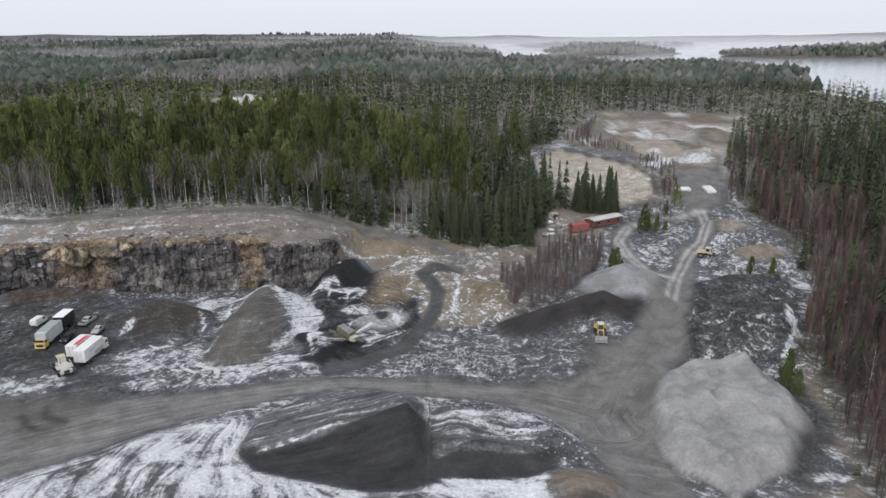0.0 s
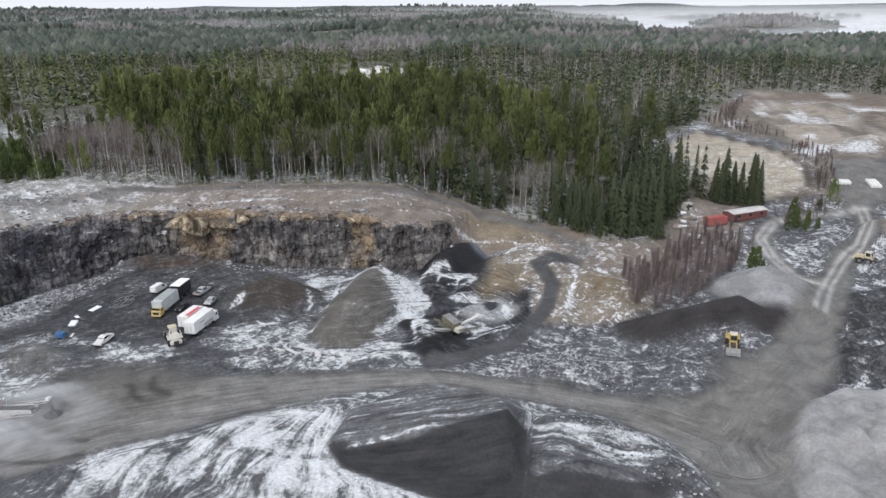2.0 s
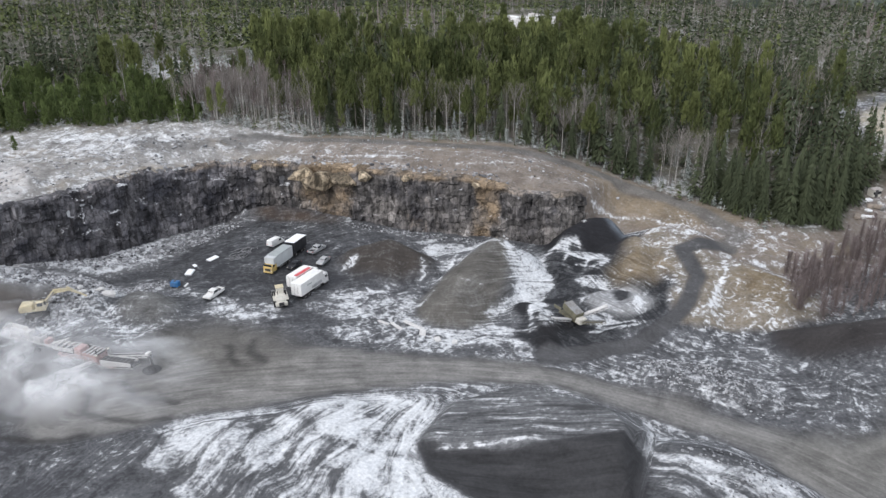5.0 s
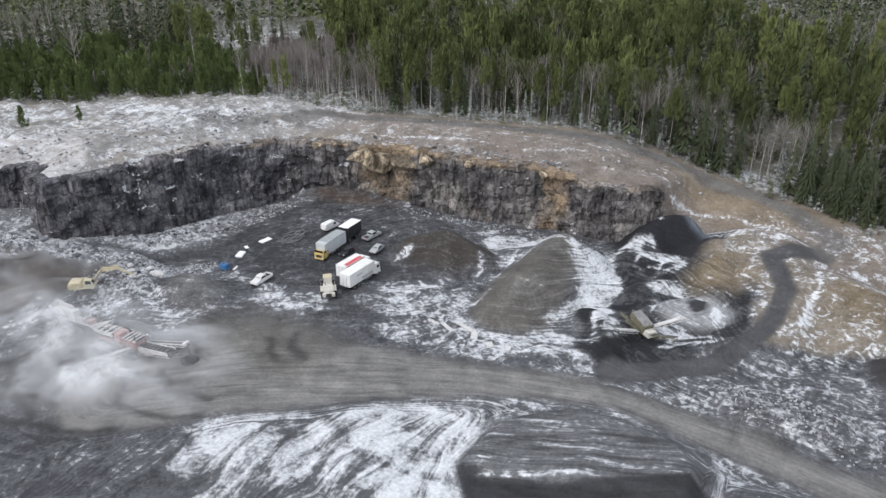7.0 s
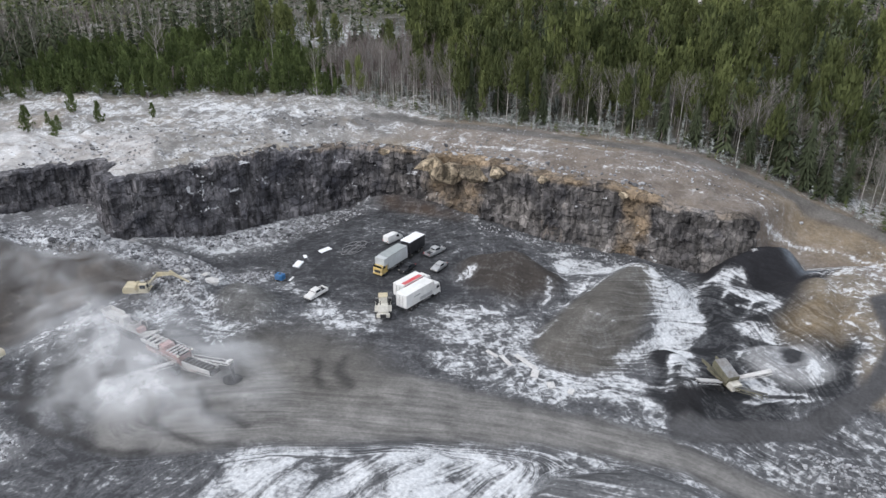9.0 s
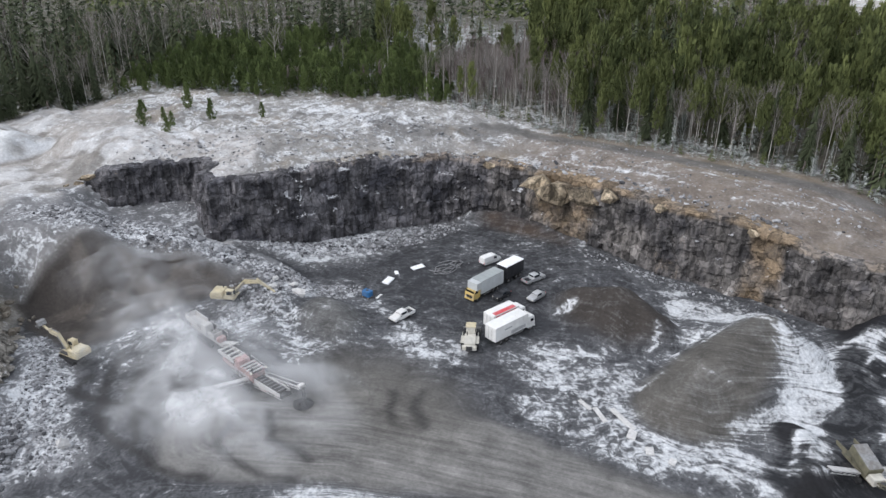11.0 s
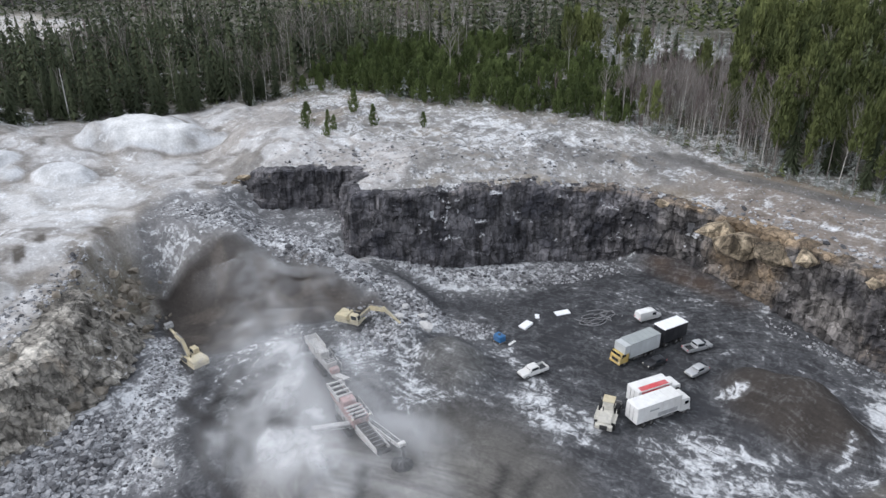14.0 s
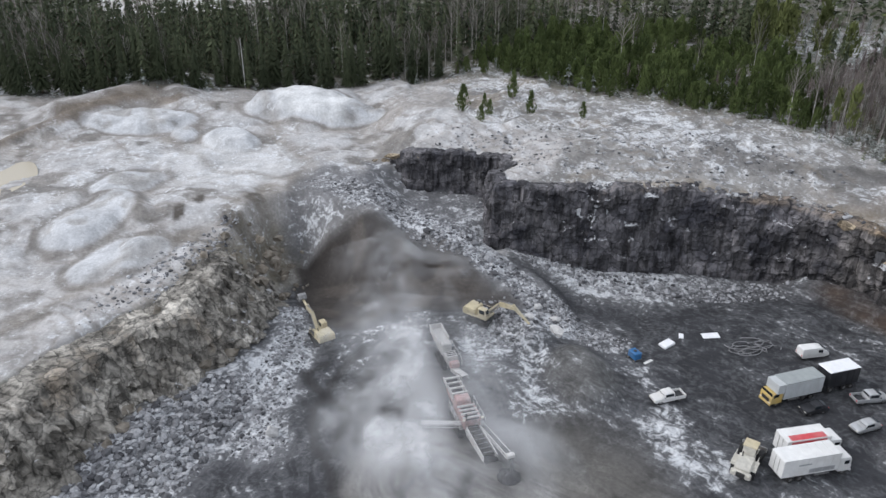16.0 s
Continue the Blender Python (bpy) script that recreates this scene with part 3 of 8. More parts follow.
def soils(x, y):
    """Soil colour and snow cover over the plan."""
    jx, jy = x + 2.2 * fbm(x, y, 9, 3, 71), y + 2.2 * fbm(x, y, 9, 3, 72)
    su, sb = sd_poly(jx, jy, UPPER), sd_poly(jx, jy, BENCH)
    rgb = np.tile(np.array([0.050, 0.051, 0.056]), (len(x), 1))
    snow = 0.37 + 0.09 * S((x + 75) / 30)

    def lay(mask, colour, cover=None):
        nonlocal rgb, snow
        mk = np.clip(mask, 0, 1)
        rgb = rgb * (1 - mk[:, None]) + np.array(colour) * mk[:, None]
        if cover is not None:
            snow = snow * (1 - mk) + cover * mk

    # quarry floor: snow swept about
    for cx, cy, rx, ry, s in ((-65, 148, 16, 8, .40), (-52, 140, 14, 5, .36), (-103, 143, 11, 8, .30), (-88, 136, 9, 6, .34), (-34, 172, 8, 10, .5), (-38, 145, 10, 5, .45),
                              (-44, 112, 12, 8, .60), (-62, 101, 15, 8, .42), (-25, 101, 22, 5, .55), (-45, 92, 30, 7, .38), (10, 99, 14, 4, .6), (13, 116, 12, 7, .30), (26, 112, 6, 9, .42),
                              (20, 152, 16, 8, .26), (4, 142, 13, 6, .14), (-110, 118, 16, 12, .4), (-105, 172, 14, 8, .3), (-28, 186, 6, 4, .75), (-56, 178, 10, 5, .5),
                              (80, 152, 8, 8, .3), (90, 176, 8, 12, .3), (66, 148, 8, 3, .4), (44, 206, 14, 10, .3)):
        snow = np.maximum(snow, (0.40 + 0.36 * s) * S(blob(jx, jy, cx, cy, rx * 1.25, ry * 1.25) * 1.2))
    lay(line_mask(jx, jy, [(-147, 133, 4), (-138, 146, 6), (-127, 164, 6), (-122, 178, 4)], 3), (0.12, 0.12, 0.125), 0.62)
    lay(blob(jx, jy, -110, 176, 16, 8) * 0.8, (0.036, 0.036, 0.04), 0.16)
    lay(0.8 * line_mask(jx, jy, [(-132, 131, 3), (-122, 134, 4), (-113, 139, 3)], 2.5), (0.11, 0.11, 0.115), 0.52)
    lay(S(1.4 * blob(jx, jy, -104, 160, 26, 26)) * (su < 0), (0.036, 0.037, 0.041), 0.345)
    lay(line_mask(jx, jy, [(-118, 181, 2.0), (-109, 183, 3), (-97, 185.5, 2.5)], 2.5) * (0.55 + 0.5 * fbm(x, y, 4, 3, 75)), (0.066, 0.046, 0.033), 0.25)
    # heaps
    lay(line_mask(x, y, [(-45.5, 172, 4.5), (-46.5, 162, 7), (-47, 153, 8)], 2.5), (0.100, 0.094, 0.085), 0.20)
    lay(blob(jx, jy, -47.5, 151, 6, 5), (0.075, 0.066, 0.055), 0.12)
    lay(S(1.4 * blob(x, y, -70, 166, 12, 8)), (0.046, 0.040, 0.036), 0.24)
    snow = np.maximum(snow, 0.60 * blob(jx, jy, -77, 161, 2.0, 2.4))
    lay(S(2.2 * blob(jx, jy, -27.5, 201, 13, 17)), (0.020, 0.020, 0.023), 0.10)
    lay(S(1.6 * blob(jx, jy, -22.5, 207, 5.5, 6)), (0.105, 0.120, 0.140), 0.16)
    lay(S((sd_poly(jx, jy, [(-38, 188), (-32, 192), (-23, 191), (-18, 186), (-13, 183.5), (-10, 178.5), (-6.5, 174), (-6, 167), (-8, 160), (-13, 155), (-12, 150), (-17, 147.5), (-26, 142.5), (-32, 146), (-33, 152), (-33.5, 162), (-35.5, 172)]) + 1) / 2), (0.022, 0.023, 0.026), 0.29)
    for cx, cy, rx, ry, s in ((-28, 187, 8, 4, .60), (-34, 168, 4, 10, .60), (-22, 176, 6, 3, .55), (-20, 160, 6, 2.5, .58), (-31, 158, 5, 4, .52)):
        snow = np.maximum(snow, s * S(1.3 * blob(jx, jy, cx, cy, rx, ry)))
    lay(S(2.2 * blob(x, y, -16, 167.5, 6.6, 5.4)), (0.22, 0.222, 0.228), 0.40)
    lay(S(2.0 * blob(jx, jy, -16.5, 169.2, 2.4, 1.6)), (0.032, 0.033, 0.036), 0.1)
    snow = np.maximum(snow, 0.62 * blob(jx, jy, -12, 166.5, 2.2, 4))
    for cx, cy in ((-33, 157), (-27, 150.8), (-26.2, 146.4)):
        lay(S(2.2 * blob(x, y, cx, cy, 2.6)), (0.018, 0.018, 0.020), 0.05)
    for arc in ([(-38, 187, 1.2), (-35, 176, 2), (-35.5, 166, 2.4), (-38, 155, 2), (-46, 147, 2), (-58, 144, 2)], [(-38, 184, 1.4), (-33, 191, 1.4), (-26, 189.5, 1.6), (-22.5, 183, 1.4), (-26, 178, 1.0), (-31, 181, 0.8)],
                [(-22, 177, 0.8), (-16, 174.5, 1.2), (-11, 172, 1.2), (-10, 166, 1.0), (-13, 160, 1.0)], [(-24, 170, 1.0), (-25, 163, 1.2), (-20, 157, 1.4), (-12, 156, 1.0)], [(-48, 175, 1.4), (-44, 177, 1.6), (-40, 168, 1.2)],
                [(-80, 160, 1.2), (-72, 156, 1.4), (-62, 155, 1.4), (-54, 162, 1.2), (-54, 172, 1.2)], [(-30, 158, 1.6), (-26, 152, 1.4), (-34, 148, 1.4)]):
        snow = np.maximum(snow, 0.56 * line_mask(jx, jy, arc, 2.0))
    for arc in ([(-36, 172, 0.7), (-37.5, 180, 0.9), (-36.5, 187.5, 1.0), (-31, 191.8, 1.0), (-25.5, 190.5, 0.9), (-22, 185.5, 0.9), (-23, 181, 0.6)], [(-31.5, 182.5, 0.6), (-30, 186, 0.9), (-27, 186, 0.8), (-26.5, 182.5, 0.9), (-29, 180.8, 0.6)], [(-24, 177, 0.5), (-19, 177.5, 0.7), (-13, 180, 0.5)],
                [(-21, 174, 0.4), (-15, 176, 0.6), (-9.5, 174.5, 0.5)], [(-24, 171, 0.4), (-23.5, 164, 0.6), (-19, 160, 0.7), (-11, 159.5, 0.8)], [(-31, 162, 1.2), (-31.5, 154, 0.9), (-30, 149, 0.8)], [(-19, 154, 0.7), (-13, 157, 0.9), (-8, 161, 0.5)]):
        snow = np.maximum(snow, 0.60 * line_mask(x + fbm(x, y, 4, 2, 76), y + fbm(x, y, 4, 2, 77), arc, 0.8))
    for arc in ([(-64.5, 172, 0.8), (-60, 170.5, 1.1), (-56.5, 169, 1.0), (-53, 172, 0.7)], [(-60, 165.5, 1.3), (-58.5, 162, 1.0)], [(-59, 155, 0.8), (-57.5, 151, 1.2), (-54.5, 151, 1.3), (-52.5, 155.5, 0.9)],
                [(-51.5, 168.5, 0.7), (-52, 165, 0.9)], [(-46.5, 175, 0.8), (-43.5, 171, 1.0), (-40.5, 169.5, 1.0)], [(-43.5, 176, 0.7), (-40.8, 172.5, 0.9), (-39, 164, 0.8)]):
        snow = np.maximum(snow, 0.60 * line_mask(jx, jy, arc, 1.3))
    for cx, cy, rx, ry in ((-72, 143, 8, 4), (-63, 142, 9, 5), (-61, 136, 8, 4), (-66, 150, 7, 3)):
        snow = np.maximum(snow, 0.55 * S(1.3 * blob(jx, jy, cx, cy, rx, ry)))
    lay(line_mask(x + fbm(x, y, 3, 2, 74), y, [(-45.5, 170, 3.2), (-46.5, 160, 5.8), (-47, 151, 6.6)], 1.0), (0.098, 0.092, 0.084), 0.24)
    lay(S(1.3 * line_mask(x, y, [(19, 164, 5), (30, 170, 6), (41, 175, 6), (47, 172, 5)], 3)), (0.034, 0.031, 0.031), 0.12)
    lay(S(2.5 * blob(x, y, 50, 187, 12, 10.5)), (0.235, 0.235, 0.24), -0.05)
    lay(S((sd_poly(x + 2.4 * fbm(x, y, 9, 2, 67), y + 2.4 * fbm(x, y, 9, 2, 68), SAND) + 0.5) / 0.9), (0.265, 0.262, 0.262), 0.0)
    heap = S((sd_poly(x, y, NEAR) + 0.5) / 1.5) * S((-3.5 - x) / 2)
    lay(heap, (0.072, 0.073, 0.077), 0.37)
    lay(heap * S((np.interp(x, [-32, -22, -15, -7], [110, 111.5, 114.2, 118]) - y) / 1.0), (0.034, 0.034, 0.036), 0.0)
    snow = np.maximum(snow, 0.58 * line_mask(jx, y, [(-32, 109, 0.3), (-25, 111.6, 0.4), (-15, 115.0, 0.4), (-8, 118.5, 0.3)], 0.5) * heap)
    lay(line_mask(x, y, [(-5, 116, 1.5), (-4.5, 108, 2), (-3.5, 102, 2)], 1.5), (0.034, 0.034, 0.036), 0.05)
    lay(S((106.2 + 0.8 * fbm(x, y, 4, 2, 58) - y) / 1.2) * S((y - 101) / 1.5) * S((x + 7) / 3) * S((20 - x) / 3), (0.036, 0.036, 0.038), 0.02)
    lay(blob(jx, jy, 22, 98, 6, 4), (0.17, 0.14, 0.11), 0.3)
    lay(S((sd_poly(jx, jy, [(54, 148), (56, 164), (66, 184), (72, 196), (96, 198), (96, 182), (86, 158), (78, 142), (66, 142)]) + 2) / 4), (0.036, 0.037, 0.040), 0.365)
    for cx, cy, rx, ry in ((70, 157, 14, 6), (74, 171, 14, 6), (83, 189, 13, 6)):
        lay(blob(jx, jy, cx, cy, rx, ry) * 0.9, (0.034, 0.035, 0.038), 0.33)
    for arc in ([(58, 168, 0.5), (64, 167, 0.7), (70, 168.5, 0.5)], [(60, 160, 0.4), (66, 159, 0.6), (72, 161, 0.5), (78, 159, 0.6)], [(76, 146, 1.2), (82, 154, 1.6), (86, 166, 1.6), (90, 178, 1.2)], [(66, 178, 0.5), (74, 177, 0.8), (84, 178, 0.6)], [(72, 192, 0.5), (82, 193, 0.7), (90, 195, 0.6)], [(68, 165, 0.4), (76, 166, 0.6), (82, 163, 0.5)]):
        snow = np.maximum(snow, 0.60 * line_mask(jx, jy, arc, 0.9))
    for cx, cy, rx, ry in ((97, 211, 9, 7), (97, 234, 6, 6)):
        lay(S(1.4 * blob(jx, jy, cx, cy, rx, ry)), (0.20, 0.168, 0.135), 0.30)
    lay(S(1.4 * blob(x, y, -106, 128, 7, 6)), (0.092, 0.091, 0.090), 0.30)
    lay(S((sd_poly(jx, jy, [(70, 100), (66, 112), (72, 128), (76, 142), (92, 160), (110, 160), (110, 60), (58, 60), (44, 88), (56, 96)]) + 2) / 4), (0.150, 0.122, 0.096), 0.40)
    # right slope of the sand heap, its shading painted as a darker strip
    lay(line_mask(jx, jy, [(58, 101, 1.5), (67, 112, 2.5), (71, 124, 2.5), (71.5, 134, 2)], 1.5), (0.060, 0.060, 0.064), 0.30)
    # ochre earth round the ramp
    lay(S((sd_poly(jx, jy, [(-14, 204), (-19, 191), (-17, 187.5), (-12, 185), (-9, 180), (-5.5, 175), (-5, 166), (-2, 161), (6, 164), (16, 168), (24, 178), (22, 192), (42, 216), (-10, 216)]) + 1.5) / 3), (0.168, 0.143, 0.112), 0.42)
    for cx, cy, rx, ry in ((-14, 182, 6, 9), (12, 182, 8, 9), (0, 204, 14, 5)):
        lay(0.9 * blob(jx, jy, cx, cy, rx, ry), (0.160, 0.123, 0.078), 0.30)
    for arc in ([(-12, 150, 1.0), (-6, 158, 0.9), (2, 170, 1.0), (3, 182, 1.2), (1, 192, 1.2), (8, 200, 1.2)], [(-6, 165, 0.6), (-4.4, 174, 0.7), (-4.6, 184, 0.8), (-7.5, 190, 0.9), (-12, 192.5, 0.8), (-16, 190, 0.6)], [(-4, 196, 0.8), (-14, 197, 0.9), (-20, 199, 0.8)], [(4, 197, 0.8), (12, 200, 0.9), (9, 190, 0.7), (3, 186, 0.6)]):
        snow = np.maximum(snow, 0.68 * line_mask(jx, jy, arc, 1.6))
    # upper ground: brown in the east, rimed rock in the west
    east = S((jx + 138) / 30)
    lay(S(su / 2.5) * S((300 - y) / 20), (0.165, 0.139, 0.118), 0.37)
    lay(S(su / 2.5) * S((300 - y) / 20) * (1 - east), (0.245, 0.236, 0.224), 0.50)
    bare = S((fbm(x, y, 12, 3, 134) - 0.18) / 0.15) * S(su / 2.5) * (1 - east)
    lay(0.75 * bare, (0.105, 0.102, 0.100), 0.38)
    lay(0.6 * S((fbm(x, y, 3.2, 4, 143) - 0.08) / 0.12) * S(su / 2.5) * (1 - east) * S((262 - y) / 20), (0.150, 0.142, 0.134), 0.42)
    scrape = fbm(x, y, 40, 3, 137) * 9 + (0.75 * x - 0.65 * y) / 6 + 0.7 * fbm(x, y, 6, 3, 138)
    scrape = 1 - S(np.abs(scrape - np.round(scrape)) / 0.16)
    lay(0.7 * scrape * S((fbm(x, y, 16, 3, 139) + 0.15) / 0.25) * S(su / 2.5) * (1 - east) * S((262 - y) / 20), (0.185, 0.158, 0.130), 0.38)
    lay(0.75 * S(su / 1.5) * S((7 - su) / 5) * S((fbm(x, y, 10, 3, 140) + 0.05) / 0.2) * S((-100 - x) / 10), (0.235, 0.198, 0.150), 0.40)
    lay(0.7 * S((fbm(x, y, 16, 3, 135) - 0.2) / 0.2) * S(su / 2.5) * (1 - east) * S((210 - y) / 20), (0.21, 0.178, 0.142), 0.44)
    lay(0.7 * S((fbm(x, y, 15, 3, 136) - 0.1) / 0.25) * S(su / 2.5) * S((262 - y) / 20) * east, (0.190, 0.155, 0.114), 0.33)
    lay(blob(jx, jy, -18, 220, 22, 10) * S(su / 3), (0.175, 0.140, 0.100), 0.30)
    for cx, cy, rx, ry in ((-150, 205, 40, 7), (-8, 202, 14, 3), (6, 196, 8, 4), (-14, 206, 10, 3), (14, 190, 5, 4)):
        snow = np.maximum(snow, 0.52 * S(1.3 * blob(jx, jy, cx, cy, rx, ry)) * (su > -3))
    # bench: pale with stone dust
    west = S((sb + 1) / 3)
    lay(west, (0.405, 0.393, 0.386), 0.40)
    heaped = lobes(x, y)
    lay(0.6 * S((heaped - 0.1) / 0.5) * west, (0.48, 0.48, 0.485), 0.38)
    # brown and grey soil drawn out in lines between the tips
    swirl = fbm(0.45 * x + 0.9 * y, 0.9 * x - 0.45 * y, 60, 3, 74) * 11 + (0.6 * x - 0.8 * y) / 9 + 0.8 * fbm(x, y, 7, 3, 75)
    seam = 1 - S(np.abs(swirl - np.round(swirl)) / 0.20)
    lay(0.75 * seam * S((fbm(x, y, 20, 3, 76) + 0.25) / 0.3) * west, (0.235, 0.212, 0.192), 0.30)
    lay(0.5 * S((fbm(x, y, 26, 4, 77) - 0.10) / 0.12) * west, (0.255, 0.232, 0.208), 0.33)
    lay(0.8 * S((fbm(x, y, 9, 4, 78) - 0.30) / 0.08) * west, (0.150, 0.138, 0.124), 0.28)
    lay(0.55 * S((fbm(x, y, 2.6, 4, 144) - 0.10) / 0.12) * west, (0.27, 0.252, 0.235), 0.36)
    inner = mounds(x, y)[1]
    lay(0.75 * S((inner + 1.6) / 0.8) * S((0.5 - inner) / 0.8) * west, (0.185, 0.170, 0.155), 0.28)
    lay(0.92 * S((inner - 0.1) / 0.7) * west, (0.50, 0.51, 0.525), 0.35)
    lay(0.7 * S(inner / 1.5) * S((fbm(x, y, 6, 4, 79) - 0.14) / 0.10) * west, (0.30, 0.285, 0.268), 0.32)
    lay(S((sd_poly(jx, jy, [(-200, 58), (-206, 75), (-185, 92), (-177, 87), (-171, 77), (-182, 67)]) + 5) / 9) * 0.7 * west, (0.53, 0.53, 0.53), 0.42)
    lay(S((sd_poly(x, y, [(-246, 95), (-226, 110), (-206, 104), (-196, 94), (-214, 90), (-236, 86)]) + 1) / 3) * S((inner - 1) / 2) * west, (0.60, 0.605, 0.605), 0.34)
    d, top = to_line(jx, jy, CREST)
    lay(0.9 * S((2.8 - d) / 1.6) * west, (0.200, 0.172, 0.145), 0.25)
    lay(0.8 * line_mask(jx, jy, [(-141, 70, 2), (-153, 74, 3), (-163, 79, 3.5), (-172, 83, 3)], 2.5) * S((fbm(x, y, 5, 3, 80) + 0.25) / 0.25), (0.175, 0.155, 0.130), 0.36)
    for cx, cy, rx, ry in ((-162, 66, 3.4, 1.4), (-167, 70, 2.4, 1.2), (-166, 81, 2.6, 2.0), (-159, 77, 2.4, 2.6)):
        lay(S(1.6 * blob(jx, jy, cx, cy, rx, ry)), (0.095, 0.085, 0.075), 0.25)
    lay(0.8 * line_mask(jx, jy, [(-256, 60, 3), (-244, 46, 4), (-230, 34, 4)], 2.5) * west, (0.165, 0.138, 0.112), 0.25)
    for track in ([(-250, 84, 2.5), (-205, 88, 3), (-180, 94, 3.5), (-166, 84, 3), (-152, 66, 2.5), (-136, 50, 2.5), (-118, 36, 3)], [(-250, 52, 2), (-215, 58, 2.5), (-186, 74, 2.5), (-174, 92, 3)]):
        lay(0.6 * line_mask(jx, jy, [(a, b, 0.5 * c) for a, b, c in track], 1.5) * west, (0.24, 0.218, 0.192), 0.36)
    lay(line_mask(jx, jy, [(-160, 86, 4), (-150, 79, 5), (-138, 75, 5), (-126, 65, 5), (-113, 53, 5), (-104, 44, 5)], 3), (0.17, 0.152, 0.118), 0.34)
    lay(0.7 * line_mask(jx, jy, [(-136, 73, 1.2), (-126, 61, 1.6), (-118, 53, 1.8), (-108, 44, 1.8)], 2), (0.15, 0.145, 0.075), 0.3)
    lay(S((sd_poly(jx, jy, [(-159, 88), (-157, 101), (-158, 113), (-148, 120), (-138, 124), (-128, 127), (-131, 117), (-136, 108), (-134, 97), (-137, 87)]) + 1.5) / 3), (0.052, 0.046, 0.042), 0.04)
    lay(line_mask(jx, jy, [(-168, 102, 7), (-158, 112, 6), (-146, 121, 4), (-134, 128, 3.5), (-122, 130, 3)], 3), (0.15, 0.15, 0.155), 0.62)
    lay(S(1.4 * blob(jx, jy, -165, 124, 8, 8)), (0.06, 0.06, 0.063), 0.34)
    lay(line_mask(jx, jy, [(-119, 75, 3.5), (-112, 69, 5), (-104, 64, 8), (-96, 58, 10)], 3), (0.11, 0.11, 0.118), 0.50)
    lay(line_mask(jx, jy, [(-139, 86, 2), (-128, 85, 3), (-120, 81, 4), (-113, 77, 4), (-105, 79, 3.5)], 2), (0.15, 0.15, 0.158), 0.55)
    lay(0.85 * S((sd_poly(jx, jy, [(-182, 96), (-172, 112), (-158, 114), (-157, 100), (-160, 87), (-172, 88)]) + 2) / 4), (0.125, 0.124, 0.128), 0.42)
    # rubble on the floor of the small pit, and lumps in the brown slope
    lay(S((sd_poly(jx, jy, [(-185, 105), (-179, 115), (-174, 124), (-170, 130), (-161, 133), (-150, 127), (-146, 121), (-158, 112), (-170, 103)]) + 1) / 3), (0.118, 0.118, 0.124), 0.44)
    brown = S((sd_poly(x, y, [(-157, 101), (-148, 118), (-134, 122), (-136, 108), (-137, 90), (-150, 92)]) + 2) / 4)
    lay(0.7 * brown * S((fbm(x, y, 4, 4, 141) - 0.05) / 0.15), (0.095, 0.082, 0.072), 0.15)
    # stone dust settled round the crusher
    lay(0.7 * blob(jx, jy, -104, 104, 20, 15), (0.17, 0.17, 0.172), 0.25)
    # forest floor, field, yard
    wood = forest_mask(x, y)
    lay(wood, (0.085, 0.078, 0.055), 0.38)
    # floor turns bluish grey past 2.5 km, haze painted into the soil colour
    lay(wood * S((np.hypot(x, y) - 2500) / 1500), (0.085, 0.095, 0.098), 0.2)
    rim = wood * S((16 - sd_poly(x, y, WOODS)) / 8) * S((40 - x) / 20) + S(1 + sd_poly(x, y, GLADE) / 6) + 0.25 * S(1 + sd_poly(x, y, YOUNGZ) / 6)
    lay(np.clip(rim, 0, 1), (0.12, 0.112, 0.09), 0.48)
    field = sd_poly(x, y, FIELD)
    lay(S((field + 2) / 4), (0.30, 0.265, 0.205), 0.40)
    lay(S((field + 3.5) / 1.5) * S((0.5 - field) / 1.5) * S((x - 56) / 4), (0.075, 0.062, 0.05), 0.25)
    yard = S((sd_poly(jx, jy, YARD) + 4) / 8)
    lay(yard, (0.27, 0.235, 0.195), 0.36)
    lay(yard * S((fbm(x, y, 18, 3, 131) - 0.05) / 0.2), (0.13, 0.112, 0.092), 0.30)
    lay(yard * S((fbm(x, y, 11, 3, 132) - 0.28) / 0.15), (0.36, 0.35, 0.335), 0.55)
    lay(yard * S((y - 440) / 40) * S((fbm(x, y, 14, 3, 133) + 0.2) / 0.2), (0.13, 0.10, 0.078), 0.32)
    lay(S((sd_poly(jx, jy, [(70, 266), (90, 266), (101, 312), (122, 313), (134, 340), (112, 336), (96, 338), (84, 322), (90, 300), (86, 280)]) + 2) / 4), (0.135, 0.112, 0.092), 0.34)
    lay(S((np.maximum(sd_poly(x, y, MEADOW), sd_poly(x, y, FARM)) + 4) / 8), (0.30, 0.27, 0.23), 0.5)
    lay(S((sd_poly(x, y, TARMAC) + 1.5) / 3), (0.105, 0.107, 0.115), 0.12)
    for cx, cy, rx, ry, s in ((112, 330, 16, 10, .62), (96, 322, 9, 9, .66), (120, 400, 18, 16, .58), (160, 440, 16, 12, .62), (104, 350, 8, 6, .7), (140, 470, 20, 12, .55)):
        snow = np.maximum(snow, s * S(1.3 * blob(jx, jy, cx, cy, rx, ry)))
    for cx, cy, rx, ry in ((118, 372, 9, 5), (108, 402, 8, 5), (150, 410, 12, 6), (134, 440, 14, 8)):
        lay(0.8 * blob(jx, jy, cx, cy, rx, ry), (0.11, 0.085, 0.06), 0.25)
    # driven ways
    lay(line_mask(jx, jy, ROAD, 2.0), (0.168, 0.163, 0.157), 0.05)
    lay(line_mask(jx, jy, ROAD_E, 1.6), (0.150, 0.146, 0.140), 0.08)
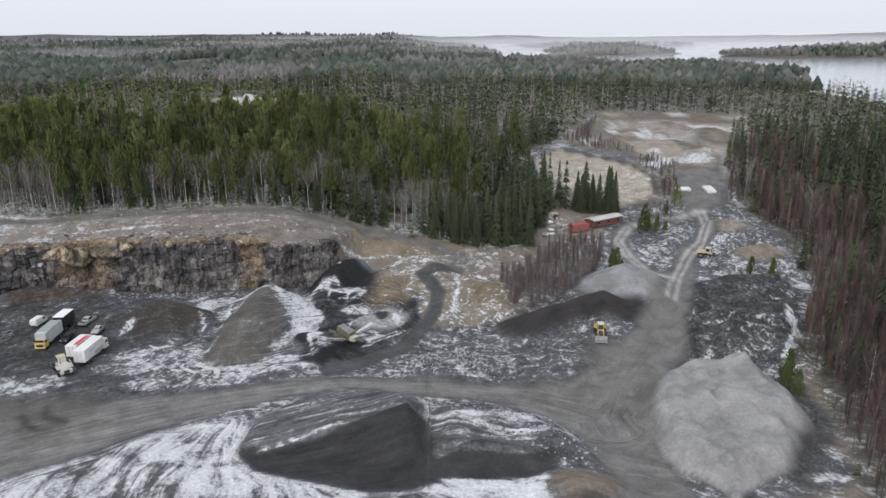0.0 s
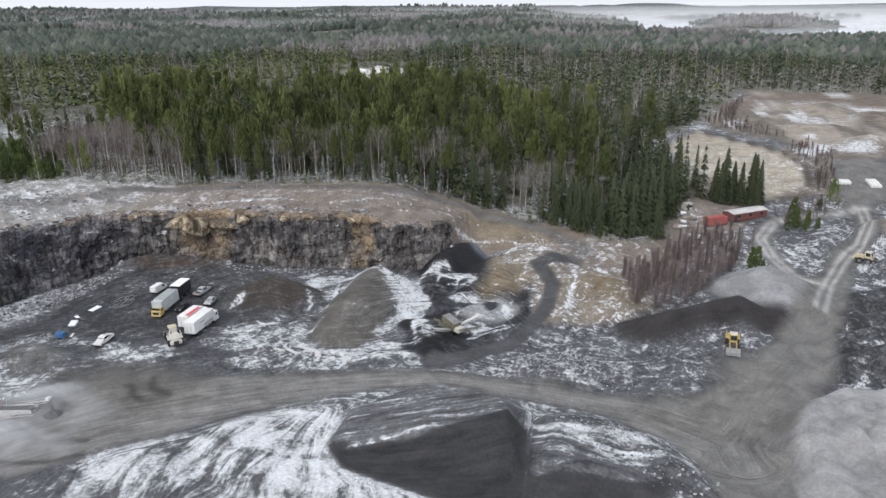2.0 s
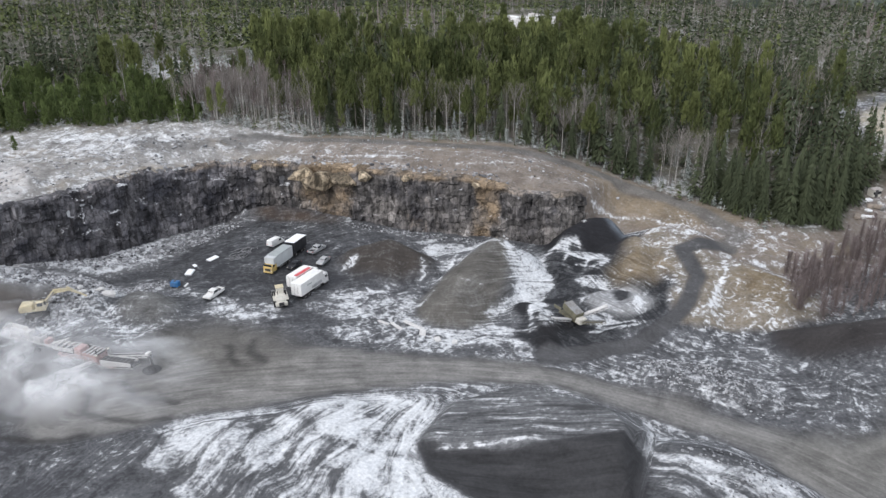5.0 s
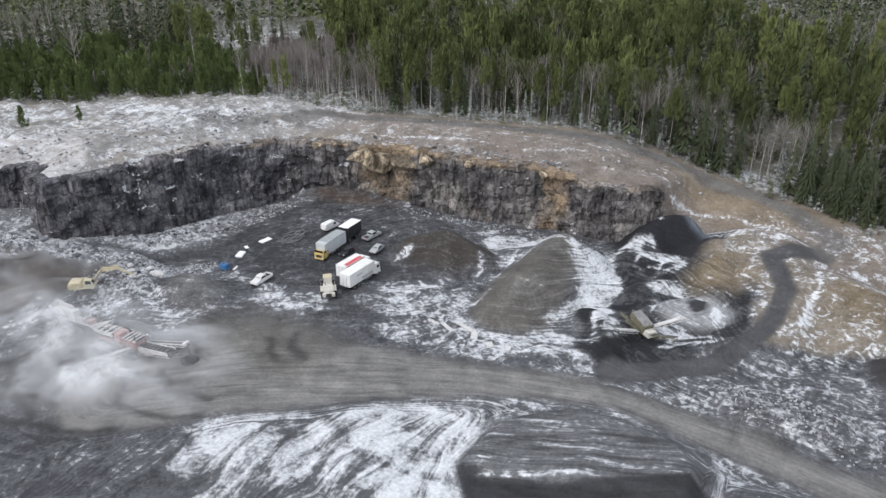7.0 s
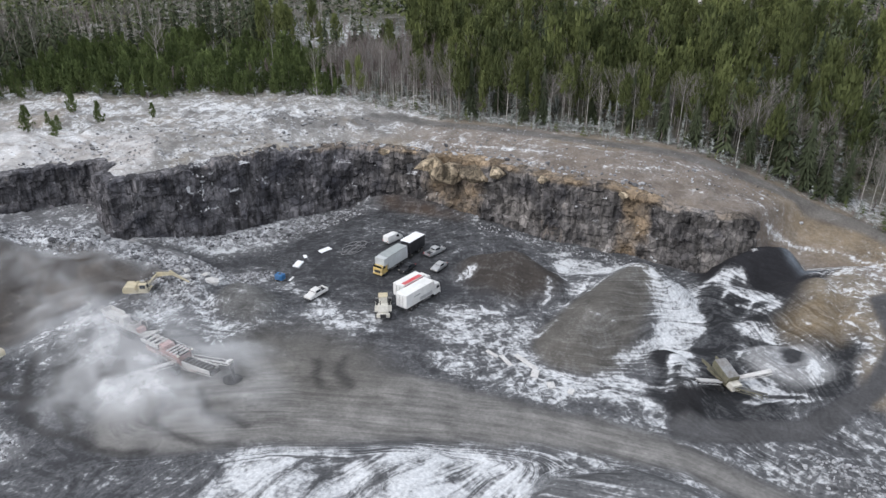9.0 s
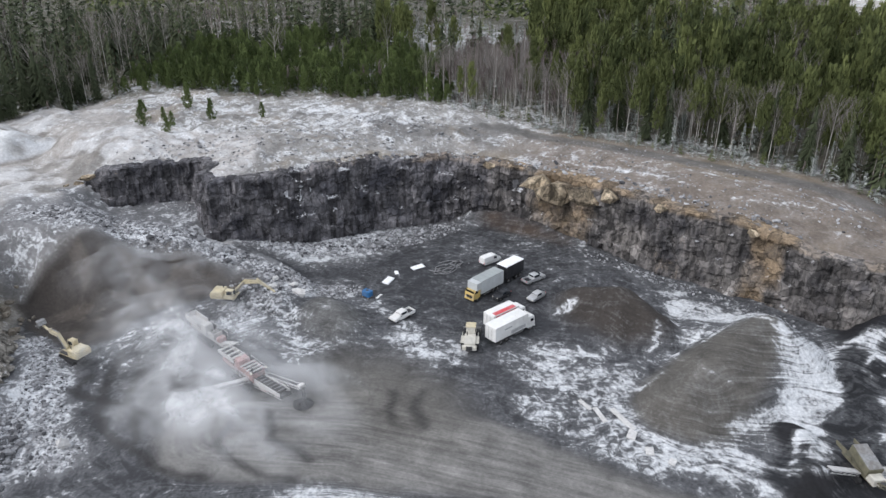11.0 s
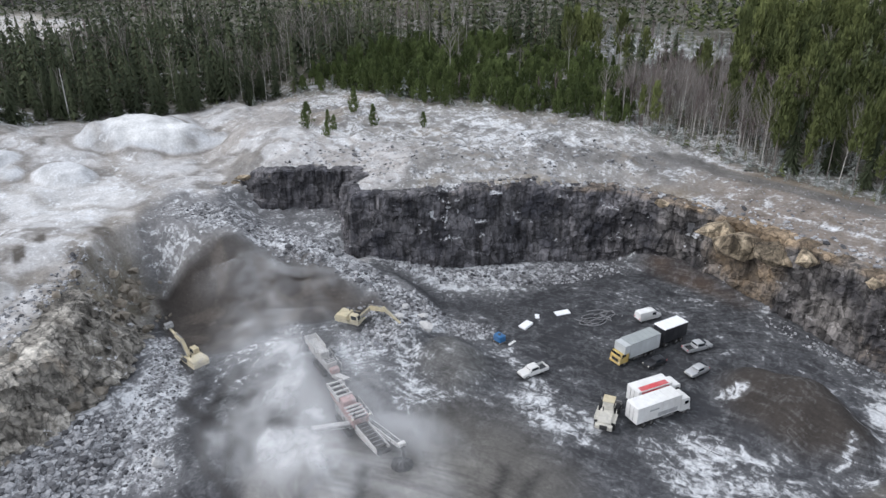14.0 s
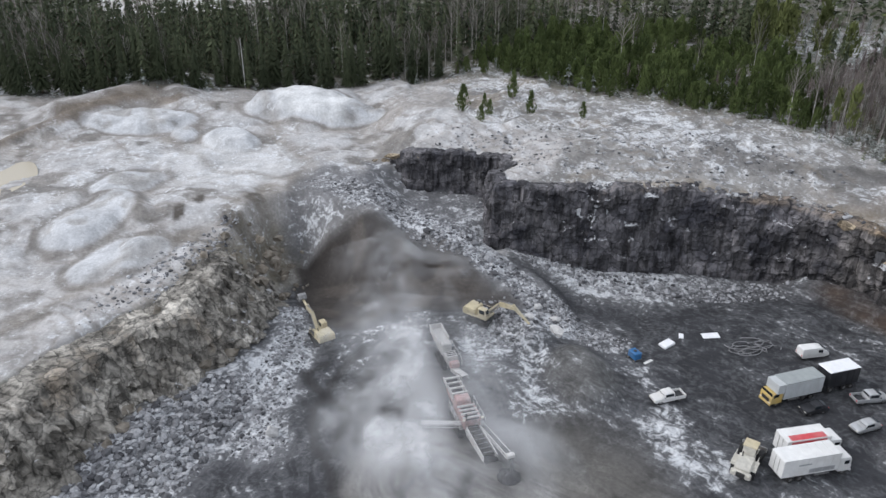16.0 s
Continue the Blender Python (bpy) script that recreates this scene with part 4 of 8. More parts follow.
    lay(line_mask(jx, jy, [(20, 128, 5), (34, 134, 7), (40, 150, 6)], 4) * 0.9, (0.150, 0.145, 0.136), 0.10)
    lay(line_mask(x, y, ROAD_N, 1.2), (0.19, 0.185, 0.18), 0.2)
    for off in (-1.1, 1.1):
        for way in (ROAD_E[5:12], ROAD_N):
            lay(0.9 * line_mask(x, y, [(a + off * 0.9, b - off * 0.35, 0.55) for a, b, _ in way], 0.5), (0.33, 0.325, 0.315), 0.3)
    lay(line_mask(x + 0.8 * fbm(x, y, 9, 2, 73), y, RAMP[:6], 0.6), (0.068, 0.068, 0.071), 0.14)
    lay(line_mask(x + fbm(x, y, 9, 2, 73), y, RAMP[5:], 1.0) * 0.85, (0.125, 0.120, 0.116), 0.22)
    for way in ([(-112, 196, 0.8), (-90, 197, 1.0), (-70, 199, 0.8), (-48, 204, 0.7)], [(-84, 204, 0.7), (-62, 206, 0.9), (-42, 212, 0.7)], [(-40, 206, 0.7), (-26, 212, 0.9), (-12, 214, 0.7), (4, 212, 0.7)]):
        snow = np.maximum(snow, 0.56 * line_mask(jx, jy, way, 1.0))
    lay(0.85 * blob(jx, jy, -82, 121, 18, 10), (0.125, 0.119, 0.11), 0.10)
    for track in ([(-124, 90, 0.7), (-121, 86, 0.8), (-115, 89, 0.8), (-107, 93, 0.8), (-100, 92, 0.7)], [(-120, 98, 0.6), (-113, 92, 0.7), (-107, 90.5, 0.7), (-100, 88, 0.6)], [(-96, 102, 0.6), (-90, 97, 0.7), (-84, 97, 0.8), (-76, 100, 0.8)], [(-92, 106, 0.6), (-86, 103, 0.6), (-78, 104, 0.6)], [(-128, 98, 0.5), (-122, 93, 0.7), (-113, 87, 0.7), (-104, 86, 0.7), (-94, 88, 0.7), (-84, 92, 0.6)], [(-80, 126, 0.5), (-76, 122, 0.9), (-71, 120, 0.5)], [(-83, 122, 0.5), (-79, 119, 0.8), (-75, 118, 0.5)]):
        lay(0.8 * line_mask(jx, jy, track, 0.7), (0.035, 0.034, 0.034), 0.05)
    snow = snow + 0.10 * fbm(x, y, 22, 3, 121) + 0.07 * fbm(x, y, 6, 2, 122)
    return rgb, snow


def drift_lines(x, y):
    """A smooth field whose level lines follow the wheel tracks and the wind."""
    warp = 9.0 * fbm(x, y, 30, 3, 111) + 2.2 * fbm(x, y, 7, 2, 112)
    d, half = to_line(x, y, ROAD)
    e, _ = to_line(x, y, ROAD_E)
    near = S((128 - y) / 8) * S((x + 90) / 20) * S((d - half) / 4)
    fan = 15 * np.arctan2(y - 129, x + 38)
    calm = S((np.minimum(d - half, e - 4) + 2) / 6)
    f = warp * (1 + 0.8 * S((y - 135) / 10)) * (0.1 + 0.9 * calm) + np.minimum(d, e) * (1 - near) * (1.6 - 0.6 * calm)
    f = f + 2.2 * np.clip(zs, -4, 12) * (1 - near) * calm
    f = f * (1 - near) + near * (0.4 * warp + 0.15 * (y + 0.35 * x) + fan)
    pile = S((sd_poly(x, y, NEAR) + 1) / 2) * S((-3 - x) / 2)
    f = f * (1 - pile) + pile * (1.1 * y - 0.25 * x + 0.25 * warp)
    return f * (1 - 0.72 * S(sd_poly(x, y, UPPER) / 3)) * (1 - 0.4 * S(sd_poly(x, y, BENCH) / 3))


# ---- woods ----
EDGE = [(-258, -400), (-256, 10), (-252, 40), (-249, 80), (-246, 108), (-250, 143), (-228, 162), (-201, 170), (-195, 184), (-179, 190), (-164, 205), (-136, 209), (-118, 210.5),
        (-100, 213), (-84, 217), (-66, 221), (-51, 222), (-36, 226), (-19, 230), (-5, 229), (8, 222), (20, 219), (29, 224), (34, 242), (46, 262), (42, 285), (32, 322), (50, 362), (62, 386), (90, 463),
        (108, 530), (216, 522), (172, 421), (136, 345), (122, 306), (112, 262), (110, 225), (108, 200), (93, 170), (80, 150), (77, 132), (70, 108), (62, 88), (52, 60), (70, -400)]
WOODS = EDGE + [(6000, -400), (6000, 6000), (-6000, 6000), (-6000, -400)]
GLADE = [(-215, 250), (-250, 264), (-305, 310), (-275, 334), (-230, 328), (-172, 268), (-195, 258)]
FARM = [(-150, 455), (-104, 460), (-128, 640), (-200, 645), (-182, 560)]
MEADOW = [(-505, 0), (-520, 70), (-580, 110), (-680, 70), (-650, -30)]
YOUNGZ = [(-250, 150), (-227, 163), (-200, 172), (-168, 196), (-152, 206), (-166, 218), (-205, 246), (-280, 250), (-290, 205)]
BIRCHZ = [(-166, 208), (-140, 211), (-116, 213), (-122, 232), (-150, 262), (-190, 264), (-186, 240)]


def forest_mask(x, y):
    return S((sd_poly(x, y, WOODS) + 2) / 4)


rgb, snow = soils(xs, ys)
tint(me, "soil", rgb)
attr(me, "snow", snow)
attr(me, "flow", drift_lines(xs, ys))
attr(me, "comb", 0.40 - 0.2 * S((np.maximum(sd_poly(xs, ys, UPPER), forest_mask(xs, ys)) + 2) / 3) + 0.36 * S((128 - ys) / 8) * S((xs + 80) / 12) + 0.3 * line_mask(xs, ys, ROAD, 3) + 0.22 * blob(xs, ys, -30, 165, 26, 30) - 0.32 * S(sd_poly(xs, ys, BENCH) / 6) - 0.22 * S((xs - 50) / 8) * S((200 - ys) / 10) - 0.4 * S((sd_poly(xs, ys, SAND) + 2) / 3) - 0.45 * S((sd_poly(xs, ys, [(-19, 204), (-19, 190), (-6, 174), (-4, 160), (6, 160), (26, 176), (24, 194), (44, 218), (-10, 220)]) + 2) / 4))
me.materials.append(M_GROUND)
ground = tagged(new("ground", me), "dark quarry floor, gravel tracks and woodland soil dusted with snow", "ground", kind="structure")

lake_m, n_, l_, b_ = material("lake_water", 0.12)
b_.inputs["Base Color"].default_value, b_.inputs["Specular IOR Level"].default_value = (0.30, 0.33, 0.36, 1), 0.6
bump(n_, l_, b_, noise_node(n_, l_, 9, 3), 0.15, 0.3)
wx_, wy_ = np.meshgrid(np.arange(40, 4001, 60.0), np.arange(500, 4981, 56.0))
wn_ = wx_.shape[1]
wet = (np.arange(wx_.shape[0] - 1)[:, None] * wn_ + np.arange(wn_ - 1)[None]).ravel()
wet = wet[sd_poly(wx_.ravel()[wet] + 30, wy_.ravel()[wet] + 28, LAKE) > -75]
water = mesh_np("lake", np.c_[wx_.ravel(), wy_.ravel(), np.full(wx_.size, LAKE_Z)], np.c_[wet, wet + 1, wet + wn_ + 1, wet + wn_])
water.materials.append(lake_m)
tagged(new("water_lake", water), "pale grey lake under an overcast sky behind the woods", "lake", kind="structure")


# ---- rock faces ----
def rock_face(name, line, lean, bury, label, warm, lip=0.6, step=0.42, seed=0, back=3.2, jut=1.0, rime=0.0, push=1.4, crown=2.6, mat=None, fade=0.0):
    """A blasted face along a polyline: stepped blocks, seams and a ragged lip."""
    pts = np.array(line, float)
    seg = np.hypot(*np.diff(pts, axis=0).T)
    cum = np.r_[0, np.cumsum(seg)]
    s = np.arange(0, cum[-1], step)
    px, py = np.interp(s, cum, pts[:, 0]), np.interp(s, cum, pts[:, 1])
    ker = np.ones(7) / 7
    tx, ty = np.gradient(np.convolve(np.pad(px, 3, "edge"), ker, "valid")), np.gradient(np.convolve(np.pad(py, 3, "edge"), ker, "valid"))
    ln = np.hypot(tx, ty) + 1e-9
    nxv, nyv = ty / ln, -tx / ln
    foot = height(px + nxv * 3.0, py + nyv * 3.0) - bury
    top = height(px - nxv * back, py - nyv * back) + lip * (0.4 * fbm(s, s * 0, 5, 3, seed + 1) + 0.35 * hash2(np.floor(s / 1.7), s * 0, seed + 2)) - 0.1
    rows = 44
    v = np.linspace(0, 1, rows)[:, None]
    zz = foot + (top - foot) * v
    ss = np.broadcast_to(s, zz.shape)
    wob = ss + 1.3 * fbm(ss, zz, 4, 2, seed + 3)
    zw = zz + 0.9 * fbm(ss, zz, 5, 2, seed + 4)
    big = hash2(np.floor(wob / 3.1), np.floor((zw + 7 * hash2(np.floor(wob / 3.1), wob * 0, seed)) / 3.6), seed + 5)
    mid = hash2(np.floor(wob / 1.25), np.floor((zw + 3 * hash2(np.floor(wob / 1.25), wob * 0, seed)) / 1.5), seed + 6)
    out = 1.25 * (big - 0.5) + 0.75 * (mid - 0.5) + 0.55 * fbm(ss, zz, 9, 3, seed + 7) + 0.18 * fbm(ss, zz, 0.9, 2, seed + 8)
    out = jut * out * (0.35 + 0.65 * S((1 - v) / 0.12)) + push - lean * (zz - foot)
    if fade:
        out = out - 5.0 * (1 - S((cum[-1] - ss) / fade))
    out[-1] = out[-3] - crown
    out[-2] = out[-3] - 0.5
    X, Y = px + nxv * out, py + nyv * out
    k = len(s)
    q = (np.arange(rows - 1)[:, None] * k + np.arange(k - 1)[None]).ravel()
    me = mesh_np(name, np.c_[X.ravel(), Y.ravel(), zz.ravel()], np.c_[q, q + 1, q + k + 1, q + k])
    attr(me, "ochre", np.clip(warm(X, Y, zz, v), 0, 1).ravel())
    attr(me, "cold", (S((-112 - X) / 16) * S((Y - 108) / 6)).ravel())
    ledge = np.zeros_like(zz)
    ledge[:-1] = S((out[:-1] - out[1:] - lean * (zz[1:] - zz[:-1]) - 0.2) / 0.4)
    ledge[-4:] = 0
    ledge[1:] = np.maximum(ledge[1:], 0.7 * ledge[:-1])
    attr(me, "snow", np.maximum((0.42 - 0.2 * (lean > 0.5)) * S((v - 0.93) / 0.06) - 0.05, 0.27 * (1 - 0.4 * (lean > 0.5)) * ledge + rime * (0.75 + 1.2 * fbm(ss, zz, 5, 3, seed + 9))).ravel())
    me.materials.append(mat or M_ROCK)
    return tagged(new(name, me), label, "rock face", kind="structure")


def warm_main(x, y, z, v):
    w = 0.75 * blob(x, y, -99, 190, 9, 12) + 0.85 * blob(x, y, -54, 191, 4.5, 14) + 0.35 * blob(x, y, -73, 190, 6, 12) + 0.25 * blob(x, y, -84, 190, 6, 12) + 0.2 * blob(x, y, -64, 190, 5, 12)
    w = w + 0.5 * S((v - 0.86) / 0.1) * S((x + 160) / 30) + 0.25 * blob(x, y, -113, 187, 10, 14)
    return w * (0.6 + 0.6 * fbm(x, z, 4, 2, 90) + 0.4)


rock_face("rock_face", FACE, 0.10, 0.8, "dark blasted quarry face, ochre stained, with a rimed lip", warm_main, seed=100, rime=0.20)
rock_face("rock_face", [(-84, 34), (-97, 47), (-104, 54), (-112.5, 58.4), (-117, 62), (-120, 67.3), (-124.5, 73), (-131, 77.5), (-138, 81.5), (-149, 84.5), (-157, 88.5)], 0.85, 0.6,
          "weathered brown and grey rock bank, rimed, under the pale bench", lambda x, y, z, v: 0.12 + 0.26 * S((v - 0.4) / 0.5) * S((x + 140) / 20) + 0.7 * fbm(x, y, 6, 3, 95), seed=200, back=11.0, jut=2.0, rime=0.24, push=2.2, step=0.34, crown=5.5, mat=M_BANK, fade=20.0)


# ---- trees ----
def tube(p, q, r0, r1, sides=5):
    """Triangles of a tapered limb."""
    p, q = np.array(p, float), np.array(q, float)
    d = (q - p) / (np.linalg.norm(q - p) + 1e-9)
    a = np.cross(d, (0.3, 0.9, 0.2))
    a /= np.linalg.norm(a)
    b = np.cross(d, a)
    ang = np.arange(sides) * 2 * np.pi / sides
    ring = np.cos(ang)[:, None] * a + np.sin(ang)[:, None] * b
    v = np.r_[p + r0 * ring, q + r1 * ring]
    i = np.arange(sides)
    j = (i + 1) % sides
    return v, np.r_[np.c_[i, j, j + sides], np.c_[i, j + sides, i + sides]]


def gather(parts):
    vs, fs, at = [], [], 0
    for v, f in parts:
        vs.append(v)
        fs.append(np.asarray(f) + at)
        at += len(v)
    return np.concatenate(vs), np.concatenate(fs)


def spruce_crown(r, layers, arms, slim=0.24, wide=0.16, low=0.05):
    """Drooping boughs in whorls; height 1."""
    parts = []
    for n in range(layers):
        z = low + (0.97 - low) * (n / layers) ** 0.92
        reach = wide * (1 - z) ** 0.85 + 0.012
        for k in range(arms):
            a, z = 2 * np.pi * (k + r.random()) / arms, z + (0.8 / layers) * (r.random() - 0.5)
            z = min(max(z, low), 0.96)
            ln = reach * (0.65 + 0.6 * r.random())
            w = ln * slim * (0.8 + 0.4 * r.random()) + 0.004
            d, t = np.array([np.cos(a), np.sin(a), 0]), np.array([-np.sin(a), np.cos(a), 0])
            root, tip = np.array([0, 0, z + 0.035 + 0.02 * r.random()]), d * ln + np.array([0, 0, z - 0.16 * ln - 0.012])
            mid = d * ln * 0.55 + np.array([0, 0, z + 0.012])
            parts.append((np.array([root, mid - t * w, tip, mid + t * w]), [[0, 1, 2], [0, 2, 3]]))
    parts.append((np.array([[0.012, 0, 0.93], [-0.008, 0.01, 0.93], [-0.008, -0.01, 0.93], [0, 0, 1.01]]), [[0, 1, 3], [1, 2, 3], [2, 0, 3]]))
    return gather(parts)


def pine_crown(r, boughs, low, wide, leaf=0.024, per=5, blunt=0.75):
    """An uneven plume: upturned sprays of needles round the ends of rising boughs; height 1."""
    u = r.random(boughs) ** 0.9
    z = low + (0.95 - low) * u
    a = 2 * np.pi * r.random(boughs)
    lean = r.uniform(0, 6.28)
    reach = wide * np.minimum(1, 0.5 + 3 * u) * np.clip(1.02 - u, 0, 1) ** blunt * r.uniform(0.3, 1.12, boughs) * (1 + 0.25 * np.cos(a - lean))
    c = np.repeat(np.c_[np.cos(a) * reach, np.sin(a) * reach, z + 0.2 * reach], per, 0)
    k = boughs * per
    c = c + r.normal(0, leaf * 0.7, (k, 3)) * np.array([0.8, 0.8, 1.0])
    side = r.normal(0, 1, (k, 3)) * np.array([1, 1, 0.25])
    side *= (leaf * 0.42 / (np.linalg.norm(side, axis=1) + 1e-6))[:, None]
    out = np.repeat(np.c_[np.cos(a), np.sin(a), 0 * a], per, 0)
    tip = c + out * leaf * 0.45 + np.array([0, 0, 1.5]) * leaf * r.uniform(0.6, 1.2, (k, 1))
    root = c - np.array([0, 0, 0.5]) * leaf
    v = np.stack([root - side, root + side, tip], 1)
    v[..., 2] = np.minimum(v[..., 2], 1.01)
    return v.reshape(-1, 3), np.arange(k * 3).reshape(-1, 3)


def limb_crown(r, limbs, low, wide, thick=0.0022):
    """Bare birch top: forked rising limbs with sprays of twigs; height 1."""
    parts = []
    for n in range(limbs):
        z = low + (0.90 - low) * (n + r.random()) / limbs
        a, ln = 2.4 * n + r.uniform(-0.6, 0.6), wide * (1.15 - 0.8 * (z - low) / (1 - low)) * r.uniform(0.7, 1.2)
        d = np.array([np.cos(a), np.sin(a), 0])
        q = d * ln * 0.55 + np.array([0, 0, z + 0.8 * ln])
        e = d * ln + np.array([0, 0, min(z + 1.9 * ln, 1.0)])
        parts += [tube((0, 0, z), q, thick * 1.4, thick, 3), tube(q, e, thick, thick * 0.4, 3)]
        for _ in range(9):
            f = r.uniform(0.25, 1)
            p = q * (1 - f) + e * f if r.random() < 0.6 else np.array([0, 0, z]) * (1 - f) + q * f
            w = p + np.array([r.normal(0, 0.3), r.normal(0, 0.3), r.uniform(0.2, 1.0)]) * ln * 0.5
            t = np.cross(w - p, r.normal(0, 1, 3))
            t *= thick * 0.55 / (np.linalg.norm(t) + 1e-9)
            parts.append((np.array([p - t, p + t, w]), [[0, 1, 2]]))
    return gather(parts)


def twig_crown(r, count, thick, low, wide, length=0.16):
    """Bare upward twigs round a stem; height 1."""
    z0 = low + (0.95 - low) * r.random(count)
    a = 2 * np.pi * r.random(count)
    reach = wide * (0.35 + 0.65 * r.random(count)) * (1.05 - 0.75 * (z0 - low) / (1 - low))
    p = np.c_[np.cos(a) * reach * 0.15, np.sin(a) * reach * 0.15, z0]
    q = np.c_[np.cos(a) * reach, np.sin(a) * reach, z0 + length * (0.5 + r.random(count))]
    q[:, 2] = np.minimum(q[:, 2], 1.02)
    t = np.c_[-np.sin(a), np.cos(a), 0.4 * r.normal(0, 1, count)] * thick
    v = np.stack([p - t, p + t, q + t * 0.2], 1)
    return v.reshape(-1, 3), np.arange(count * 3).reshape(-1, 3)


def make_tree(name, label, crown, trunk_m, crown_m, tall, girth, sub="crown"):
    root = new(name)
    root.empty_display_size = 1.0
    tv, tf = gather([tube((0, 0, -0.03), (0.004, 0.003, 0.5), girth, girth * 0.65, 6), tube((0.004, 0.003, 0.5), (0, 0, 0.97), girth * 0.65, girth * 0.12, 6)])
    for nm, (v, f), mt in (("trunk", (tv, tf), trunk_m), (sub, crown, crown_m)):
        me = mesh_np(nm, v * tall, f)
        attr(me, "tone", np.full(len(v), 0.5))
        me.materials.append(mt)
        ob = new(nm, me)
        ob.parent = root
    return tagged(root, label, "tree", "trees at the wood's edge")


def place_trees(proto, spots, lo=0.8, hi=1.15, r=None):
    for n, (x, y, z) in enumerate(spots):
        s = r.uniform(lo, hi)
        m = Matrix.LocRotScale((x, y, z - 0.1), Euler((r.normal(0, 0.02), r.normal(0, 0.02), r.uniform(0, 6.28))), (s * r.uniform(0.85, 1.15),) * 2 + (s,))
        if n == 0:
            proto.matrix_basis = m
        else:
            t = copy_thing(proto, Matrix.Identity(4))
            t.matrix_basis = m


tr = np.random.default_rng(11)


def scatter(x0, x1, y0, y1, gap, inside, r, jitter=0.45):
    gx, gy = np.meshgrid(np.arange(x0, x1, gap), np.arange(y0, y1, gap))
    x, y = gx.ravel() + r.uniform(-jitter, jitter, gx.size) * gap, gy.ravel() + r.uniform(-jitter, jitter, gx.size) * gap
    keep = inside(x, y)
    return x[keep], y[keep]


def seen_side(x, y):
    """The sector of land round the flight that can come into view."""
    a = np.degrees(np.arctan2(x - 0, y - 40))
    return (a > -152) & (a < 48)


SPRUCES = [make_tree("spruce", "dark green spruce with drooping boughs at the wood's edge", spruce_crown(tr, 36, 15, 0.10, w), M_TRUNK, M_SPRUCE, 17, 0.009) for w in (0.14, 0.17, 0.20)]
PINES = [make_tree("pine", "tall pine with an olive green crown and bare brown trunk", pine_crown(tr, 150, lo, w, 0.028, 7), M_PALE, M_PINE, 18, 0.0068) for lo, w in ((0.28, 0.12), (0.40, 0.135), (0.50, 0.15))]
YOUNG = [make_tree("young_pine", "young bushy green pine on snowy ground", pine_crown(tr, 110, 0.04, 0.26, 0.045, 7), M_TRUNK, M_YOUNG, 7, 0.012) for _ in range(2)]
BIRCHES = [make_tree("birch", "bare birch with a pale trunk and grey forked limbs", limb_crown(tr, c, lo, w), M_BIRCH, M_GREYTWIG, 16, 0.0078, "bare_crown") for c, lo, w in ((30, 0.42, 0.14), (34, 0.35, 0.19), (26, 0.5, 0.23))]
SAPLINGS = [make_tree("bare_sapling", "slender leafless brown sapling beside the gravel yard", twig_crown(tr, 300, 0.0028, 0.12, 0.20, 0.22), M_TWIG, M_TWIG, 7, 0.0028, "bare_crown") for _ in range(2)]


def edge_spots(a, b, count, depth, r, line=EDGE):
    """Places just inside the wood along a stretch of its edge."""
    pts = np.array(line[a:b], float)
    cum = np.r_[0, np.cumsum(np.hypot(*np.diff(pts, axis=0).T))]
    s = (np.arange(count) + r.uniform(0, 1, count)) / count * cum[-1]
    x, y = np.interp(s, cum, pts[:, 0]), np.interp(s, cum, pts[:, 1])
    dx, dy = np.interp(s + 1, cum, pts[:, 0]) - x, np.interp(s + 1, cum, pts[:, 1]) - y
    ln = np.hypot(dx, dy) + 1e-6
    off = r.uniform(0.3, depth, count)
    x, y = x - dy / ln * off, y + dx / ln * off
    return list(zip(x, y, height(x, y)))


def split(spots, protos, r, lo, hi):
    for k, proto in enumerate(protos):
        place_trees(proto, spots[k::len(protos)], lo, hi, r)


def at_ground(pts):
    a = np.array(pts, float)
    return [(x, y, z) for (x, y), z in zip(pts, height(a[:, 0], a[:, 1]))]


split(edge_spots(1, 6, 34, 9, tr) + edge_spots(12, 17, 8, 12, tr) + edge_spots(19, 24, 44, 9, tr) + edge_spots(16, 19, 8, 14, tr) + at_ground([(50, 255), (51.5, 257), (53, 254.5), (54.5, 257), (52, 259), (55, 259.5), (56.5, 256), (48.5, 257), (60, 256), (61.5, 258), (62, 255.5), (63, 257.5), (60.5, 259.5)]), SPRUCES, tr, 0.7, 1.1)
split(edge_spots(11, 18, 36, 16, tr), PINES, tr, 0.8, 1.1)
split(edge_spots(5, 11, 40, 12, tr) + at_ground([(-199, 141), (-196, 134), (-192, 140), (-203, 150), (-190, 150), (-180, 160), (-186, 136), (51, 208), (53, 210), (54, 207), (70, 239), (72.5, 237), (76, 238), (74, 241), (71, 242), (69, 131), (70, 128), (71, 135), (95, 197), (90, 200)]), YOUNG, tr, 0.5, 1.15)
split(edge_spots(10, 13, 26, 14, tr) + edge_spots(12, 20, 64, 24, tr) + edge_spots(31, 38, 8, 16, tr), BIRCHES, tr, 0.75, 1.1)
STRIP = [(15, 188), (17, 173), (29, 178), (44, 202), (54, 222), (46, 230), (33, 220)]
sx, sy = scatter(10, 66, 168, 252, 3.4, lambda x, y: sd_poly(x, y, STRIP) > 0, tr)
pick = tr.permutation(len(sx))[:60]
split(list(zip(sx[pick], sy[pick], height(sx[pick], sy[pick]))), SAPLINGS, tr, 0.6, 1.2)


